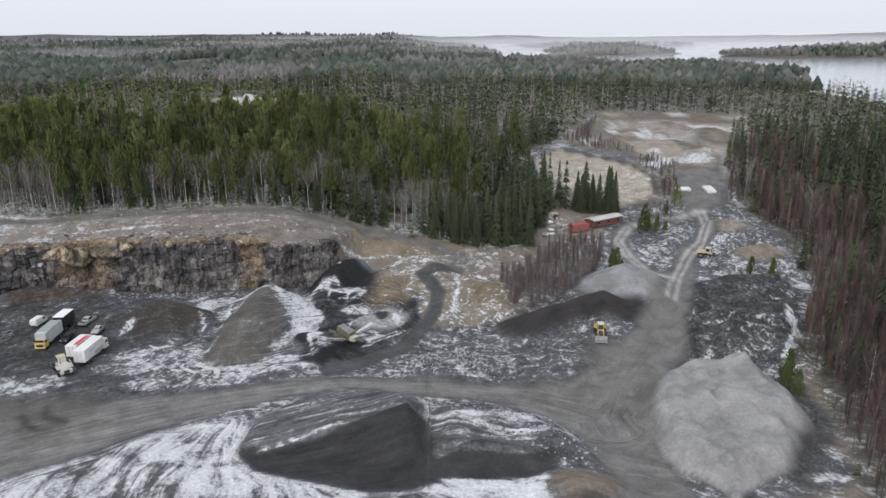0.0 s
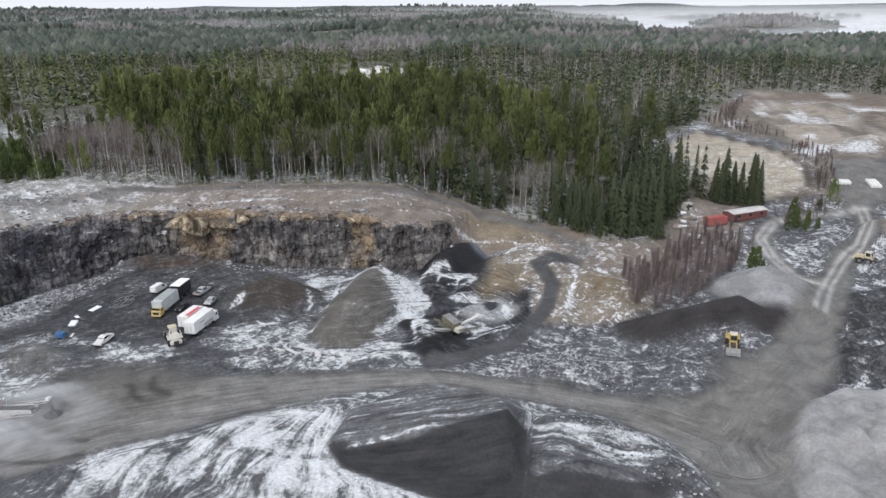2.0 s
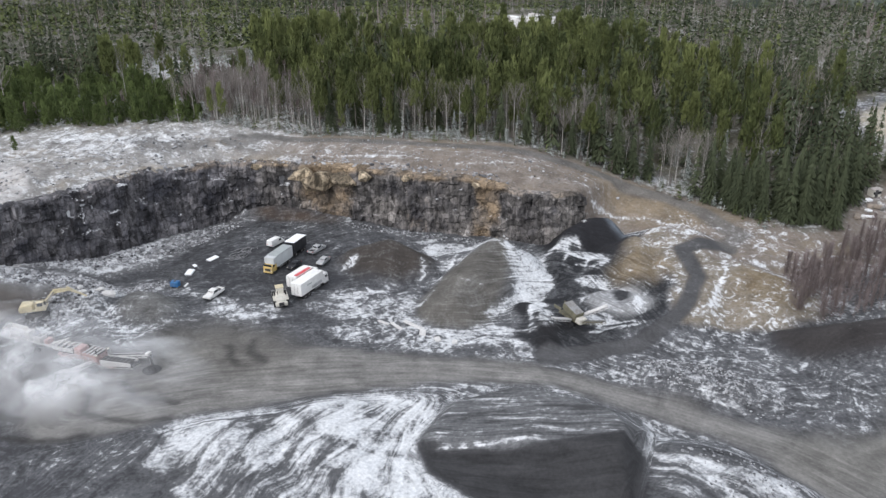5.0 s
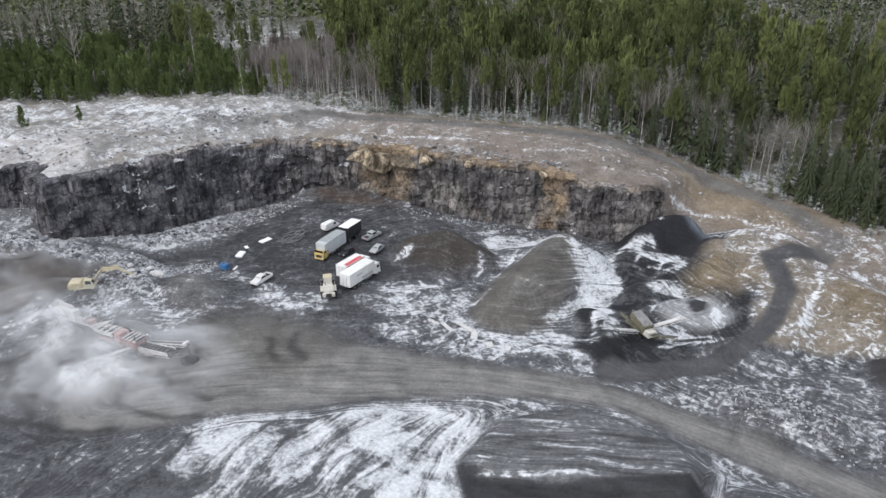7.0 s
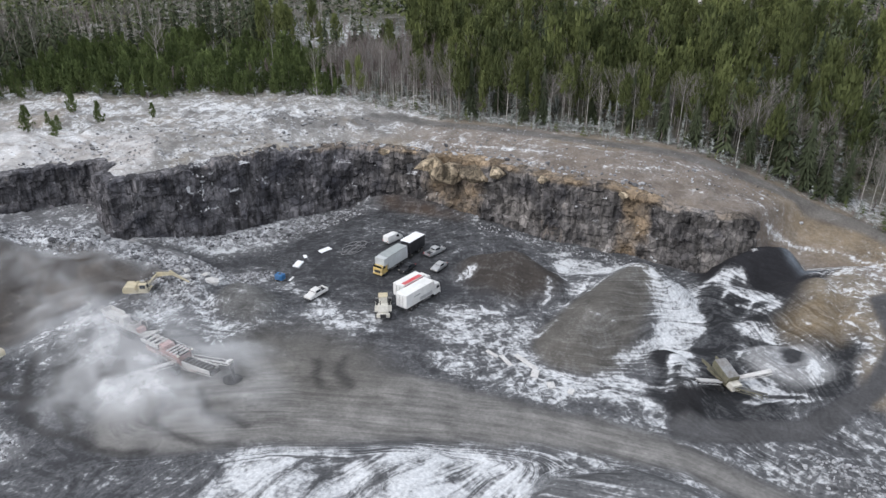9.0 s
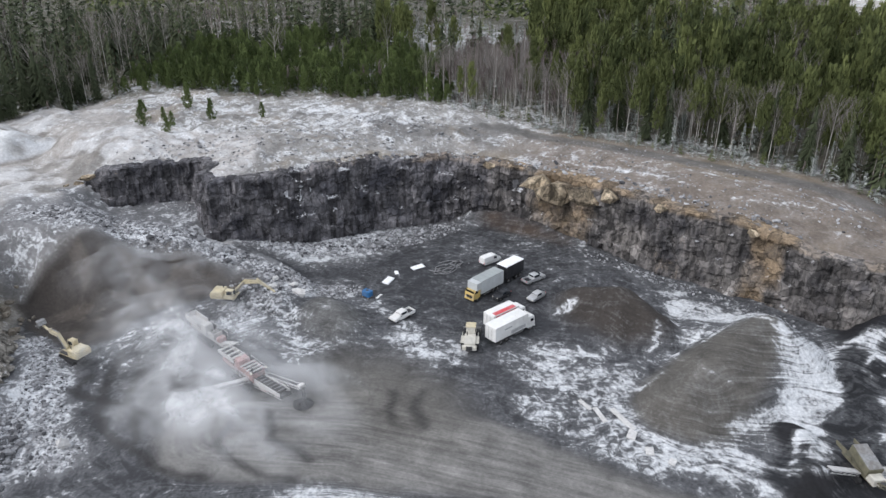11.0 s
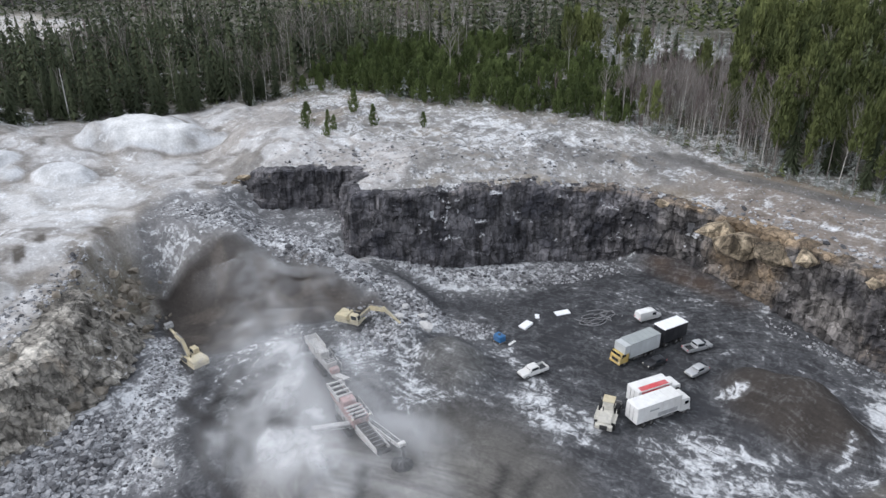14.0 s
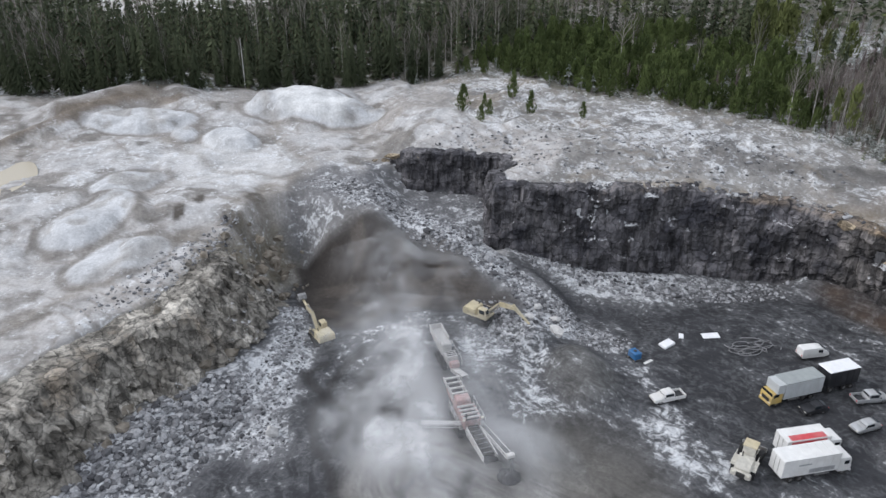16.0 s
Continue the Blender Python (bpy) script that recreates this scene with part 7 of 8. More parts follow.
def crusher(x, y, turn):
    """Mobile crusher: feed frame, crusher house, engine house, main belt, side belt and chute belt."""
    root = stand("mobile_crusher", x, y, turn, "dull red mobile crusher coated with pale stone dust, belts out", "crusher")
    root.scale = (1.15, 1.0, 1.1)
    tracks(root, 5.4, 2.6, .5, .55)
    part("main_frame", block((1.5, 13.0, .5), (0, -.4, 1.5), .06), P_DUSTRED, root)
    part("crusher_house", block((2.1, 1.9, 2.0), (0, -1.6, 2.7), .12, taper=(.85, .8)), P_DUSTRED, root)
    part("flywheel", rod((-1.25, -1.6, 2.9), (-1.05, -1.6, 2.9), .7, 14), P_DARK, root)
    engine = part("engine_house", block((2.2, 3.4, 1.4), (0, 1.4, 2.5), .08), P_DUSTRED, root)
    part("engine_roof", block((2.3, 3.5, .1), (0, 1.4, 3.25), .03), P_DUSTRED, engine)
    for k in range(4):
        part("roof_bar", block((2.3, .26, .16), (0, .1 + k * .85, 3.37), .03), P_PALE, engine)
        part("grille", block((1.7, .3, .06), (0, .52 + k * .85, 3.335), .01), P_DARK, engine)
    part("exhaust", rod((.7, 2.7, 3.2), (.7, 2.7, 4.0), .1, 8), P_DARK, engine)
    # feed frame with low side boards and cross members
    for sx in (-1, 1):
        part("side_board", prism([(-7.4, 2.6), (-7.5, 3.2), (-2.6, 3.5), (-2.6, 2.7)], .1, sx * .95), P_PALE, root)
        part("walkway", block((.5, 5.4, .06), (sx * 1.4, .6, 2.1), .01), P_STEEL, root)
        part("handrail", rod((sx * 1.65, -2.0, 3.1), (sx * 1.65, 3.2, 3.1), .04, 6), P_PALE, root)
        for k in range(5):
            part("rail_post", rod((sx * 1.65, -2.0 + k * 1.3, 2.1), (sx * 1.65, -2.0 + k * 1.3, 3.1), .035, 6), P_PALE, root)
        part("prop", beam((sx * .7, -6.0, 1.6), (sx * .9, -6.0, 2.8), .14, .14), P_DUSTRED, root)
        part("floodlight", block((.3, .22, .24), (sx * 1.2, 3.3, 3.5), .03), P_LAMP, root)
    part("feeder", prism([(-7.4, 2.4), (-7.4, 2.6), (-2.4, 2.6), (-2.4, 2.4)], 1.7), P_DARK, root)
    for k in range(4):
        part("cross_member", block((2.2, .34, .22), (0, -6.9 + k * 1.35, 3.25 + k * .07), .04), P_PALE, root)
    # wide dark discharge belt between pale guards
    main = conveyor(root, (0, 2.6, 1.3), (0, 10.6, 2.7), 1.35, "main_belt", frame_m=P_PALE)
    for k in range(7):
        part("cleat", block((1.2, .1, .07), (0, 3.6 + k * 1.0, 2.47 + k * .103), .02), P_PIPE, main)
    for sx in (-1, 1):
        part("belt_guard", prism([(3.4, 1.7), (3.4, 2.5), (10.4, 3.15), (10.5, 2.6)], .14, sx * .85), P_PALE, main)
    part("belt_hood", prism([(3.2, 2.15), (3.2, 2.4), (10.0, 3.1), (10.0, 2.95)], 1.3), P_RUBBER, main, "black rubber hood over the belt")
    part("head_drum", rod((-.8, 10.6, 2.6), (.8, 10.6, 2.6), .3, 12), P_DARK, main)
    conveyor(root, (1.2, 2.0, 2.2), (6.0, 1.4, 3.0), .6, "side_belt", frame_m=P_PALE, belt_m=P_PALE)
    conveyor(root, (-1.3, 3.4, 2.2), (-2.0, 11.4, 3.5), .55, "chute_belt", frame_m=P_PALE)
    part("chute_head", block((.9, .7, .5), (-2.05, 11.6, 3.55), .06), P_PALE, root)
    part("drop_chute", rod((-2.05, 11.8, 3.4), (-2.15, 12.1, .7), .26, 10, .22), P_DARK, root, "dark chute hose over a small heap")
    return root


crusher(-101.2, 108.0, -88)


def feeder_plant(x, y, turn):
    root = stand("jaw_plant", x, y, turn, "narrow dust-coated jaw crusher plant in a row behind the red one", "crusher")
    tracks(root, 5.0, 2.0, .45, .5)
    part("main_frame", block((1.3, 11.0, .5), (0, 0, 1.5), .06), P_PALE, root)
    part("jaw_house", block((1.8, 1.8, 2.0), (0, -.4, 2.6), .12, taper=(.85, .8)), P_PALE, root)
    part("engine_house", block((1.9, 1.7, 1.2), (0, 2.2, 2.4), .1), P_PALE, root)
    part("tank", block((1.5, 1.0, .9), (0, 4.1, 2.2), .1), P_DUSTRED, root)
    for k in range(3):
        part("grille", block((1.5, .2, .06), (0, 1.7 + k * .5, 3.03), .01), P_DARK, root)
    for sx in (-1, 1):
        part("hopper_side", prism([(-5.6, 2.6), (-5.9, 3.8), (-1.6, 3.7), (-1.8, 2.6)], .12, sx * 1.0), P_PALE, root)
        part("prop", beam((sx * .7, -4.8, 1.6), (sx * .9, -4.8, 2.8), .14, .14), P_DUSTRED, root)
        part("handrail", rod((sx * 1.2, -1.0, 3.4), (sx * 1.2, 4.4, 3.1), .04, 6), P_PALE, root)
        for k in range(4):
            part("rail_post", rod((sx * 1.2, -.9 + k * 1.7, 1.8), (sx * 1.2, -.9 + k * 1.7, 3.3 - k * .08), .035, 6), P_PALE, root)
    part("hopper_back", block((2.0, .12, 1.2), (0, -5.75, 3.2), .02, (10, 0, 0)), P_PALE, root)
    part("feeder", prism([(-5.7, 2.5), (-5.7, 3.0), (-1.4, 2.9), (-1.4, 2.4)], 1.8), P_PALE, root, "hopper floor covered with crushed stone")
    conveyor(root, (0, 3.4, 1.2), (0, 9.0, 3.4), .9, "main_belt", frame_m=P_PALE, belt_m=P_PALE)


feeder_plant(-117.6, 109.4, -86)


def screen_plant(x, y, turn):
    root = stand("screening_plant", x, y, turn, "olive screening plant with folded belts among dark heaps", "screening plant")
    tracks(root, 3.6, 2.2, .45, .5)
    part("main_frame", block((1.5, 6.5, .45), (0, 0, 1.3), .05), P_OLIVE, root)
    part("screen_box", block((2.2, 4.2, 1.3), (0, -.4, 3.0), .08, (14, 0, 0)), P_OLIVE, root)
    part("screen_deck", block((2.0, 4.0, .08), (0, -.55, 3.7), .02, (14, 0, 0)), P_STEEL, root)
    for sx in (-1, 1):
        part("hopper_side", prism([(1.9, 2.2), (1.8, 2.9), (4.1, 2.8), (4.0, 2.2)], 0.1, sx * 1.3), P_OLIVE, root)
        part("prop", beam((sx * .7, -1.6, 1.4), (sx * .9, -1.6, 2.6), .14, .14), P_OLIVE, root)
        part("prop", beam((sx * .7, 1.2, 1.4), (sx * .9, 1.2, 2.3), .14, .14), P_OLIVE, root)
    part("engine_house", block((1.7, 1.6, 1.1), (0, -2.9, 1.9), .06), P_OFF, root)
    conveyor(root, (0, -2.6, 1.6), (.4, -9.0, 4.4), .8, "tail_belt", frame_m=P_OLIVE)
    conveyor(root, (-1.2, -1.0, 1.7), (-6.6, -2.4, 4.0), .7, "side_belt", frame_m=P_PALE, belt_m=P_PALE)
    conveyor(root, (1.2, -1.0, 1.7), (6.2, -3.2, 3.8), .7, "side_belt", frame_m=P_PALE, belt_m=P_PALE)


screen_plant(-23.6, 156.4, 52)


# ---- small things on the quarry floor ----
def bin_box(x, y, turn):
    root = stand("fuel_tank", x, y, turn, "blue plastic tank on a skid beside a pale board", "tank")
    part("tank", block((1.9, 1.4, 1.25), (0, 0, .85), .12), P_BLUE, root)
    part("lid", rod((0, 0, 1.45), (0, 0, 1.56), .3, 12), P_BLACK, root)
    for sx in (-.7, .7):
        part("skid", block((.18, 1.6, .22), (sx, 0, .12), .02), P_WOODB, root)


bin_box(-109.4, 139.2, 12)


def slab(name, x, y, turn, size, mat, label, category, tilt=(0, 0), z=0.0):
    ob = part(name, block(size, (0, 0, 0), min(size) * .25), mat, None)
    ob.matrix_basis = pose(x, y, gz(x, y) + size[2] / 2 + z, tilt[0], tilt[1], turn)
    return tagged(ob, label, category)


slab("board", -107.9, 140.9, 20, (.5, 1.9, .12), P_WHITE, "pale board lying beside the blue tank", "board")
for x, y, t, sz in ((-111.6, 146.4, 20, (1.6, 2.6, .5)), (-112.0, 155.0, -12, (1.5, 2.9, .16)), (-113.4, 150.2, 60, (.8, 1.4, .2))):
    slab("sheet_pile", x, y, t, sz, P_SNOW, "snow-covered flat bundle of sheets on the gravel", "sheets", (3, 2))
for x, y, t, sz in ((-52.5, 143.2, 74, (.9, 5.2, .5)), (-49.5, 141.0, 20, (1.3, 1.8, .6)), (-55.5, 141.6, 65, (.8, 3.4, .4)), (-45.8, 139.8, 40, (1.2, 1.5, .5)), (-58.6, 142.0, 80, (.7, 2.6, .35)), (-42.4, 140.2, 10, (1.0, 1.2, .5))):
    slab("stone_slab", x, y, t, (sz[0], sz[1], sz[2] * .6), P_PALE, "snow-dusted stone slab at the foot of a heap", "stone", (4, 3))


def hose_heap(x, y):
    root = stand("pipe_heap", x, y, 0, "tangle of snow-dusted plastic pipes on dark gravel", "pipes")
    r = random.Random(4)
    for k in range(9):
        cu = bpy.data.curves.new("pipe", "CURVE")
        cu.dimensions, cu.bevel_depth, cu.bevel_resolution = "3D", .07, 1
        sp = cu.splines.new("NURBS")
        a0, rad = r.uniform(0, 6), r.uniform(.9, 2.4)
        ox, oy = r.uniform(-1.2, 1.2), r.uniform(-3.4, 3.4)
        n = 9
        sp.points.add(n - 1)
        for i in range(n):
            a = a0 + i * .62
            sp.points[i].co = (ox + rad * .7 * math.cos(a), oy + rad * 1.6 * math.sin(a), .12 + .05 * k + .08 * r.random(), 1)
        sp.order_u, sp.use_endpoint_u = 4, True
        tmp = bpy.data.objects.new("pipe", cu)
        scene.collection.objects.link(tmp)
        me = bpy.data.meshes.new_from_object(tmp.evaluated_get(bpy.context.evaluated_depsgraph_get()))
        bpy.data.objects.remove(tmp)
        me.materials.clear()
        me.materials.append(P_PIPE)
        ob = new("pipe", me)
        ob.parent = root


hose_heap(-106.6, 160.0)


# ---- dark heap under the chute, yard and far things ----
def cone_heap(name, x, y, r, h, mat, label, seed=1):
    q = np.random.default_rng(seed)
    n, rings = 20, 6
    bm = bmesh.new()
    top = bm.verts.new((0, 0, h))
    prev = None
    for k in range(1, rings + 1):
        f = k / rings
        ring = [bm.verts.new((r * f * math.cos(a) * (1 + .06 * q.normal()), r * f * math.sin(a) * (1 + .06 * q.normal()), h * (1 - f) * (1 + .1 * q.normal()) - (.3 if k == rings else 0))) for a in np.arange(n) * 2 * math.pi / n]
        for i in range(n):
            if prev is None:
                bm.faces.new((top, ring[i], ring[(i + 1) % n]))
            else:
                bm.faces.new((prev[i], ring[i], ring[(i + 1) % n], prev[(i + 1) % n]))
        prev = ring
    ob = part(name, bm, mat, None)
    ob.matrix_basis = pose(x, y, gz(x, y))
    return tagged(ob, label, "heap")


P_DARKSTONE = plain("dark_crushed_stone", (0.055, 0.055, 0.058), 0.95, 0, 0.4, 0.3, (0.12, 0.12, 0.12), 0.4)
cone_heap("stone_heap", -89.1, 110.5, 1.8, 1.0, P_DARKSTONE, "small dark heap of crushed stone under the chute")

# ---- rubble ----
def stone_mesh(seed, flat=0.7):
    q = np.random.default_rng(seed)
    bm = bmesh.new()
    bmesh.ops.create_icosphere(bm, subdivisions=1, radius=0.5)
    for v in bm.verts:
        v.co = Vector((v.co.x * 1.15, v.co.y * 0.9, v.co.z * flat)) * q.uniform(0.6, 1.3)
    v = np.array([tuple(a.co) for a in bm.verts])
    f = np.array([[a.index for a in b.verts] for b in bm.faces])
    bm.free()
    return v, f


P_STONE, n_, l_, b_ = material("rimed_stone", 0.9)
info_, geo_ = n_.new("ShaderNodeObjectInfo"), n_.new("ShaderNodeNewGeometry")
r_ = math_node(n_, l_, "FRACT", math_node(n_, l_, "ADD", info_.outputs["Random"], geo_.outputs["Random Per Island"]))
c_ = mixer(n_, l_, r_, (0.055, 0.055, 0.06), (0.43, 0.435, 0.45))
c_ = mixer(n_, l_, 1.0, c_, span(n_, l_, noise_node(n_, l_, 0.4, 4), 0.3, 0.7, 0.7, 1.3), "MULTIPLY")
l_.new(c_, b_.inputs["Base Color"])
STONES = []
for k in range(7):
    v, f = stone_mesh(300 + k, 0.42 + 0.06 * k)
    me = mesh_np("stone", v, f)
    me.materials.append(P_STONE)
    STONES.append((me, v, f))
BROWN, n_, l_, b_ = material("brown_bank_stone", 0.9)
info_ = n_.new("ShaderNodeObjectInfo")
l_.new(mixer(n_, l_, span(n_, l_, noise_node(n_, l_, 1.2, 5), 0.3, 0.7), (0.10, 0.085, 0.065), (0.30, 0.27, 0.23)), b_.inputs["Base Color"])
RUBBLE = [  # stretches: polyline with half widths, share of the stones, least and most size
    ([(-118, 75, 4), (-111, 68, 6), (-104, 63, 8), (-97, 57, 10)], 0.34, 0.3, 1.4),
    ([(-140, 86.5, 2), (-128, 85, 3), (-120, 81, 4), (-113, 77, 4.5), (-105, 79, 4)], 0.18, 0.22, 0.75),
    ([(-168, 104, 5), (-156, 112, 5), (-145, 121, 4), (-135, 128, 3), (-123, 130, 2.5)], 0.18, 0.35, 1.3),
    ([(-146, 134, 3), (-139, 147, 5), (-130, 163, 5), (-123, 177, 3.5)], 0.20, 0.3, 1.1),
    ([(-130, 121, 4), (-123, 119, 5), (-119, 124, 4)], 0.07, 0.3, 1.1),
    ([(-178, 124, 9), (-162, 146, 14), (-150, 172, 14), (-138, 190, 10)], 0.18, 0.2, 0.9),
    ([(-158, 77, 4), (-146, 70, 5), (-130, 58, 6)], 0.08, 0.25, 0.9),
    ([(-8, 143, 5), (2, 143, 5.5), (12, 141, 5)], 0.10, 0.25, 0.8),
    ([(6, 118, 6), (16, 114, 7), (22, 106, 5)], 0.07, 0.2, 0.6),
    ([(-146, 140, 2), (-138, 166, 2), (-127, 183, 2), (-105, 192, 2.5), (-80, 193, 2), (-50, 195, 2)], 0.08, 0.3, 1.3),
    ([(-112, 200, 8), (-70, 203, 9), (-30, 212, 9)], 0.07, 0.2, 0.7),
    ([(-90, 185, 2), (-70, 185, 2), (-45, 187, 2)], 0.05, 0.25, 0.7),
    ([(-130, 132, 3), (-121, 134, 4), (-114, 138, 3.5)], 0.10, 0.25, 0.9),
    ([(-172, 97, 6), (-165, 104, 6), (-160, 110, 5)], 0.08, 0.2, 0.7),
]
rs = np.random.default_rng(21)


def strew(count, least=None):
    out = []
    for line, share, lo, hi in RUBBLE:
        p = np.array(line, float)
        cum = np.r_[0, np.cumsum(np.hypot(*np.diff(p[:, :2], axis=0).T))]
        n = int(count * share)
        s = rs.uniform(0, cum[-1], n)
        x, y, w = (np.interp(s, cum, p[:, i]) for i in range(3))
        a, q = rs.uniform(0, 6.28, n), np.sqrt(rs.uniform(0, 1, n))
        size = lo + (hi - lo) * rs.uniform(0, 1, n) ** 3.2
        if least:
            size = np.clip(size * 1.6, 0.75, None)
        out.append(np.c_[x + w * q * np.cos(a), y + w * q * np.sin(a), size])
    return np.concatenate(out)


rubble = tagged(new("rubble"), "broken pale grey blasted stone with rime on the quarry slopes", "rubble", kind="structure")
big = strew(270, True)
bz = height(big[:, 0], big[:, 1])
for k, ((x, y, s), z) in enumerate(zip(big, bz)):
    ob = new("stone", STONES[k % 7][0])
    ob.parent = rubble
    ob.matrix_basis = Matrix.LocRotScale((x, y, z + 0.12 * s), Euler(rs.uniform(-0.5, 0.5, 3) * np.array([1, 1, 6])), (s, s * rs.uniform(0.8, 1.2), s))
for x, y, s, t in ((-108.5, 80.6, 2.5, 20), (-128.6, 71.2, 2.9, 70), (-118.5, 129.5, 3.2, 10), (-122.6, 130.8, 2.0, 50), (-126.5, 128.8, 2.2, 130), (-121.6, 125.2, 1.8, 40)):
    bme = STONES[int(t) % 7][0].copy()
    bme.materials.clear()
    bme.materials.append(P_PALE)
    ob = tagged(new("boulder", bme), "large pale boulder lying on the quarry floor", "boulder", "boulders")
    ob.matrix_basis = Matrix.LocRotScale((x, y, gz(x, y) + 0.22 * s), Euler((0.1, 0.2, radians(t))), (s, s * 0.9, s))
OCHRE = rock_material("ochre_rim_rock", (0.150, 0.120, 0.086), (0.420, 0.345, 0.245))
for x, y, s, t in ((-105.0, 186.4, 7.4, 20), (-99.5, 186.6, 10.4, 75), (-93.0, 187.0, 9.2, 140), (-87.6, 188.0, 5.6, 33), (-103.4, 186.0, 4.4, 51), (-119, 184.6, 3.4, 61), (-181.5, 112.0, 5.2, 18), (-178.5, 112.6, 4.4, 77), (-183.5, 109.0, 3.6, 29), (-176.4, 117.4, 3.6, 64), (-75, 188.0, 3.0, 90), (-56.5, 189.6, 2.8, 47)):
    bme = STONES[int(t) % 7][0].copy()
    bme.materials.clear()
    bme.materials.append(OCHRE)
    ob = tagged(new("boulder", bme), "big angular ochre block at the rim of the quarry face", "boulder", "blocks at the rim")
    ob.matrix_basis = Matrix.LocRotScale((x, y, gz(x, y + 3.5) - 0.30 * s), Euler((0.5, 0.15, radians(t * 3))), (s, s * 0.8, s * 0.8))
small = strew(7000)
sz = height(small[:, 0], small[:, 1])
vs, fs, at = [], [], 0
for k in range(7):
    sel = np.arange(k, len(small), 7)
    v, f = STONES[k][1], STONES[k][2]
    a = rs.uniform(0, 6.28, len(sel))
    c, s = np.cos(a), np.sin(a)
    sc = small[sel, 2]
    X = (v[:, 0] * c[:, None] - v[:, 1] * s[:, None]) * sc[:, None] + small[sel, 0][:, None]
    Y = (v[:, 0] * s[:, None] + v[:, 1] * c[:, None]) * sc[:, None] + small[sel, 1][:, None]
    Z = v[:, 2] * sc[:, None] + (sz[sel] + 0.1 * sc)[:, None]
    vs.append(np.stack([X, Y, Z], -1).reshape(-1, 3))
    fs.append((f[None] + (np.arange(len(sel)) * len(v))[:, None, None]).reshape(-1, 3) + at)
    at += len(vs[-1])
me = mesh_np("small_stones", np.concatenate(vs), np.concatenate(fs))
me.materials.append(P_STONE)
ob = tagged(new("small_stones", me), "small pale broken stones strewn over the slopes", "stones", kind="stuff")

# brown blocks along the bank of the bench
bank = [(-101, 48), (-109, 54), (-116, 57), (-121, 62), (-125, 68), (-131, 72), (-139, 77), (-150, 81), (-158, 86)]
p = np.array(bank, float)
cum = np.r_[0, np.cumsum(np.hypot(*np.diff(p, axis=0).T))]
crag = tagged(new("bank_boulders"), "weathered brown and grey blocks in the bank", "rubble", kind="structure")
BB = []
for k in range(5):
    v, f = stone_mesh(400 + k, 0.8)
    me = mesh_np("block", v, f)
    me.materials.append(BROWN)
    BB.append(me)
def lying(x, y):
    """Height of the sloping bank, or of the ground beside it."""
    d = float(sd_poly(np.array([x]), np.array([y]), BENCH)[0])
    return max(gz(x, y), min(d / 0.95, 9.0) - 0.2) if d > 0 else gz(x, y)


for k in range(190):
    s = rs.uniform(0, cum[-1])
    x, y = np.interp(s, cum, p[:, 0]) + rs.normal(0, 2.6), np.interp(s, cum, p[:, 1]) + rs.normal(0, 2.6)
    size = 0.8 + 2.2 * rs.uniform() ** 2
    ob = new("block", BB[k % 5])
    ob.parent = crag
    ob.matrix_basis = Matrix.LocRotScale((x, y, lying(x, y) + 0.1 * size), Euler(rs.uniform(-0.5, 0.5, 3) * np.array([1, 1, 6])), (size, size * 0.9, size))


# ---- things by the far yard ----
def container(x, y, turn, l, mat, label):
    root = stand("shipping_container", x, y, turn, label, "container", "containers by the wood")
    w, h = 2.45, 2.6
    for sx in (-1, 1):
        bm = bmesh.new()
        n = int(l / .28)
        for i in range(n):
            block((.05 + .04 * (i % 2), .285, h - .2), (sx * (w / 2 - .03), -l / 2 + (i + .5) * l / n, h / 2), 0, bm=bm)
        part("side_wall", bm, mat, root)
    part("roof", block((w, l, .06), (0, 0, h - .03), .02), mat, root)
    part("floor", block((w, l, .14), (0, 0, .12), .02), P_DARK, root)
    part("end_wall", block((w - .1, .06, h - .2), (0, l / 2 - .05, h / 2), .01), mat, root)
    for sx in (-.6, .6):
        d = part("door", block((1.14, .06, h - .25), (sx, -l / 2 + .04, h / 2), .02), mat, root)
        part("lock_bar", rod((sx, -l / 2 - .02, .2), (sx, -l / 2 - .02, h - .2), .03, 6), P_STEEL, d)
    for sx in (-1, 1):
        for sy in (-1, 1):
            part("corner_post", block((.14, .14, h), (sx * (w / 2 - .05), sy * (l / 2 - .05), h / 2), .02), mat, root)


container(46.2, 238.0, -62, 7.0, P_RUST, "red shipping container at the edge of the wood")


def shed(x, y, turn, l, w, h, label, wall_m, roof_m, category="shed", name="shed"):
    root = stand(name, x, y, turn, label, category)
    part("wall", block((.12, l, h), (-w / 2, 0, h / 2), .02), wall_m, root)
    part("wall", block((.12, l, h), (w / 2, 0, h / 2), .02), wall_m, root)
    part("gable", prism([(0, 0), (0, h), (.12, h), (.12, 0)], w, bm=None), wall_m, root).location = (0, -l / 2, 0)
    part("gable", prism([(0, 0), (0, h), (.12, h), (.12, 0)], w, bm=None), wall_m, root).location = (0, l / 2 - .12, 0)
    for s in (-1, 1):
        part("roof", block((w * .56, l + .6, .12), (s * w * .27, 0, h + .22), .02, (0, s * 12, 0)), roof_m, root)
    for k in range(3):
        part("window", block((.06, 1.0, .8), (w / 2 + .06, -l / 3 + k * l / 3, h * .6), .02), M_GLASS, root)
    part("door", block((.06, 1.0, 2.0), (w / 2 + .07, -l / 2 + 1.0, 1.0), .02), P_DARK, root)
    return root


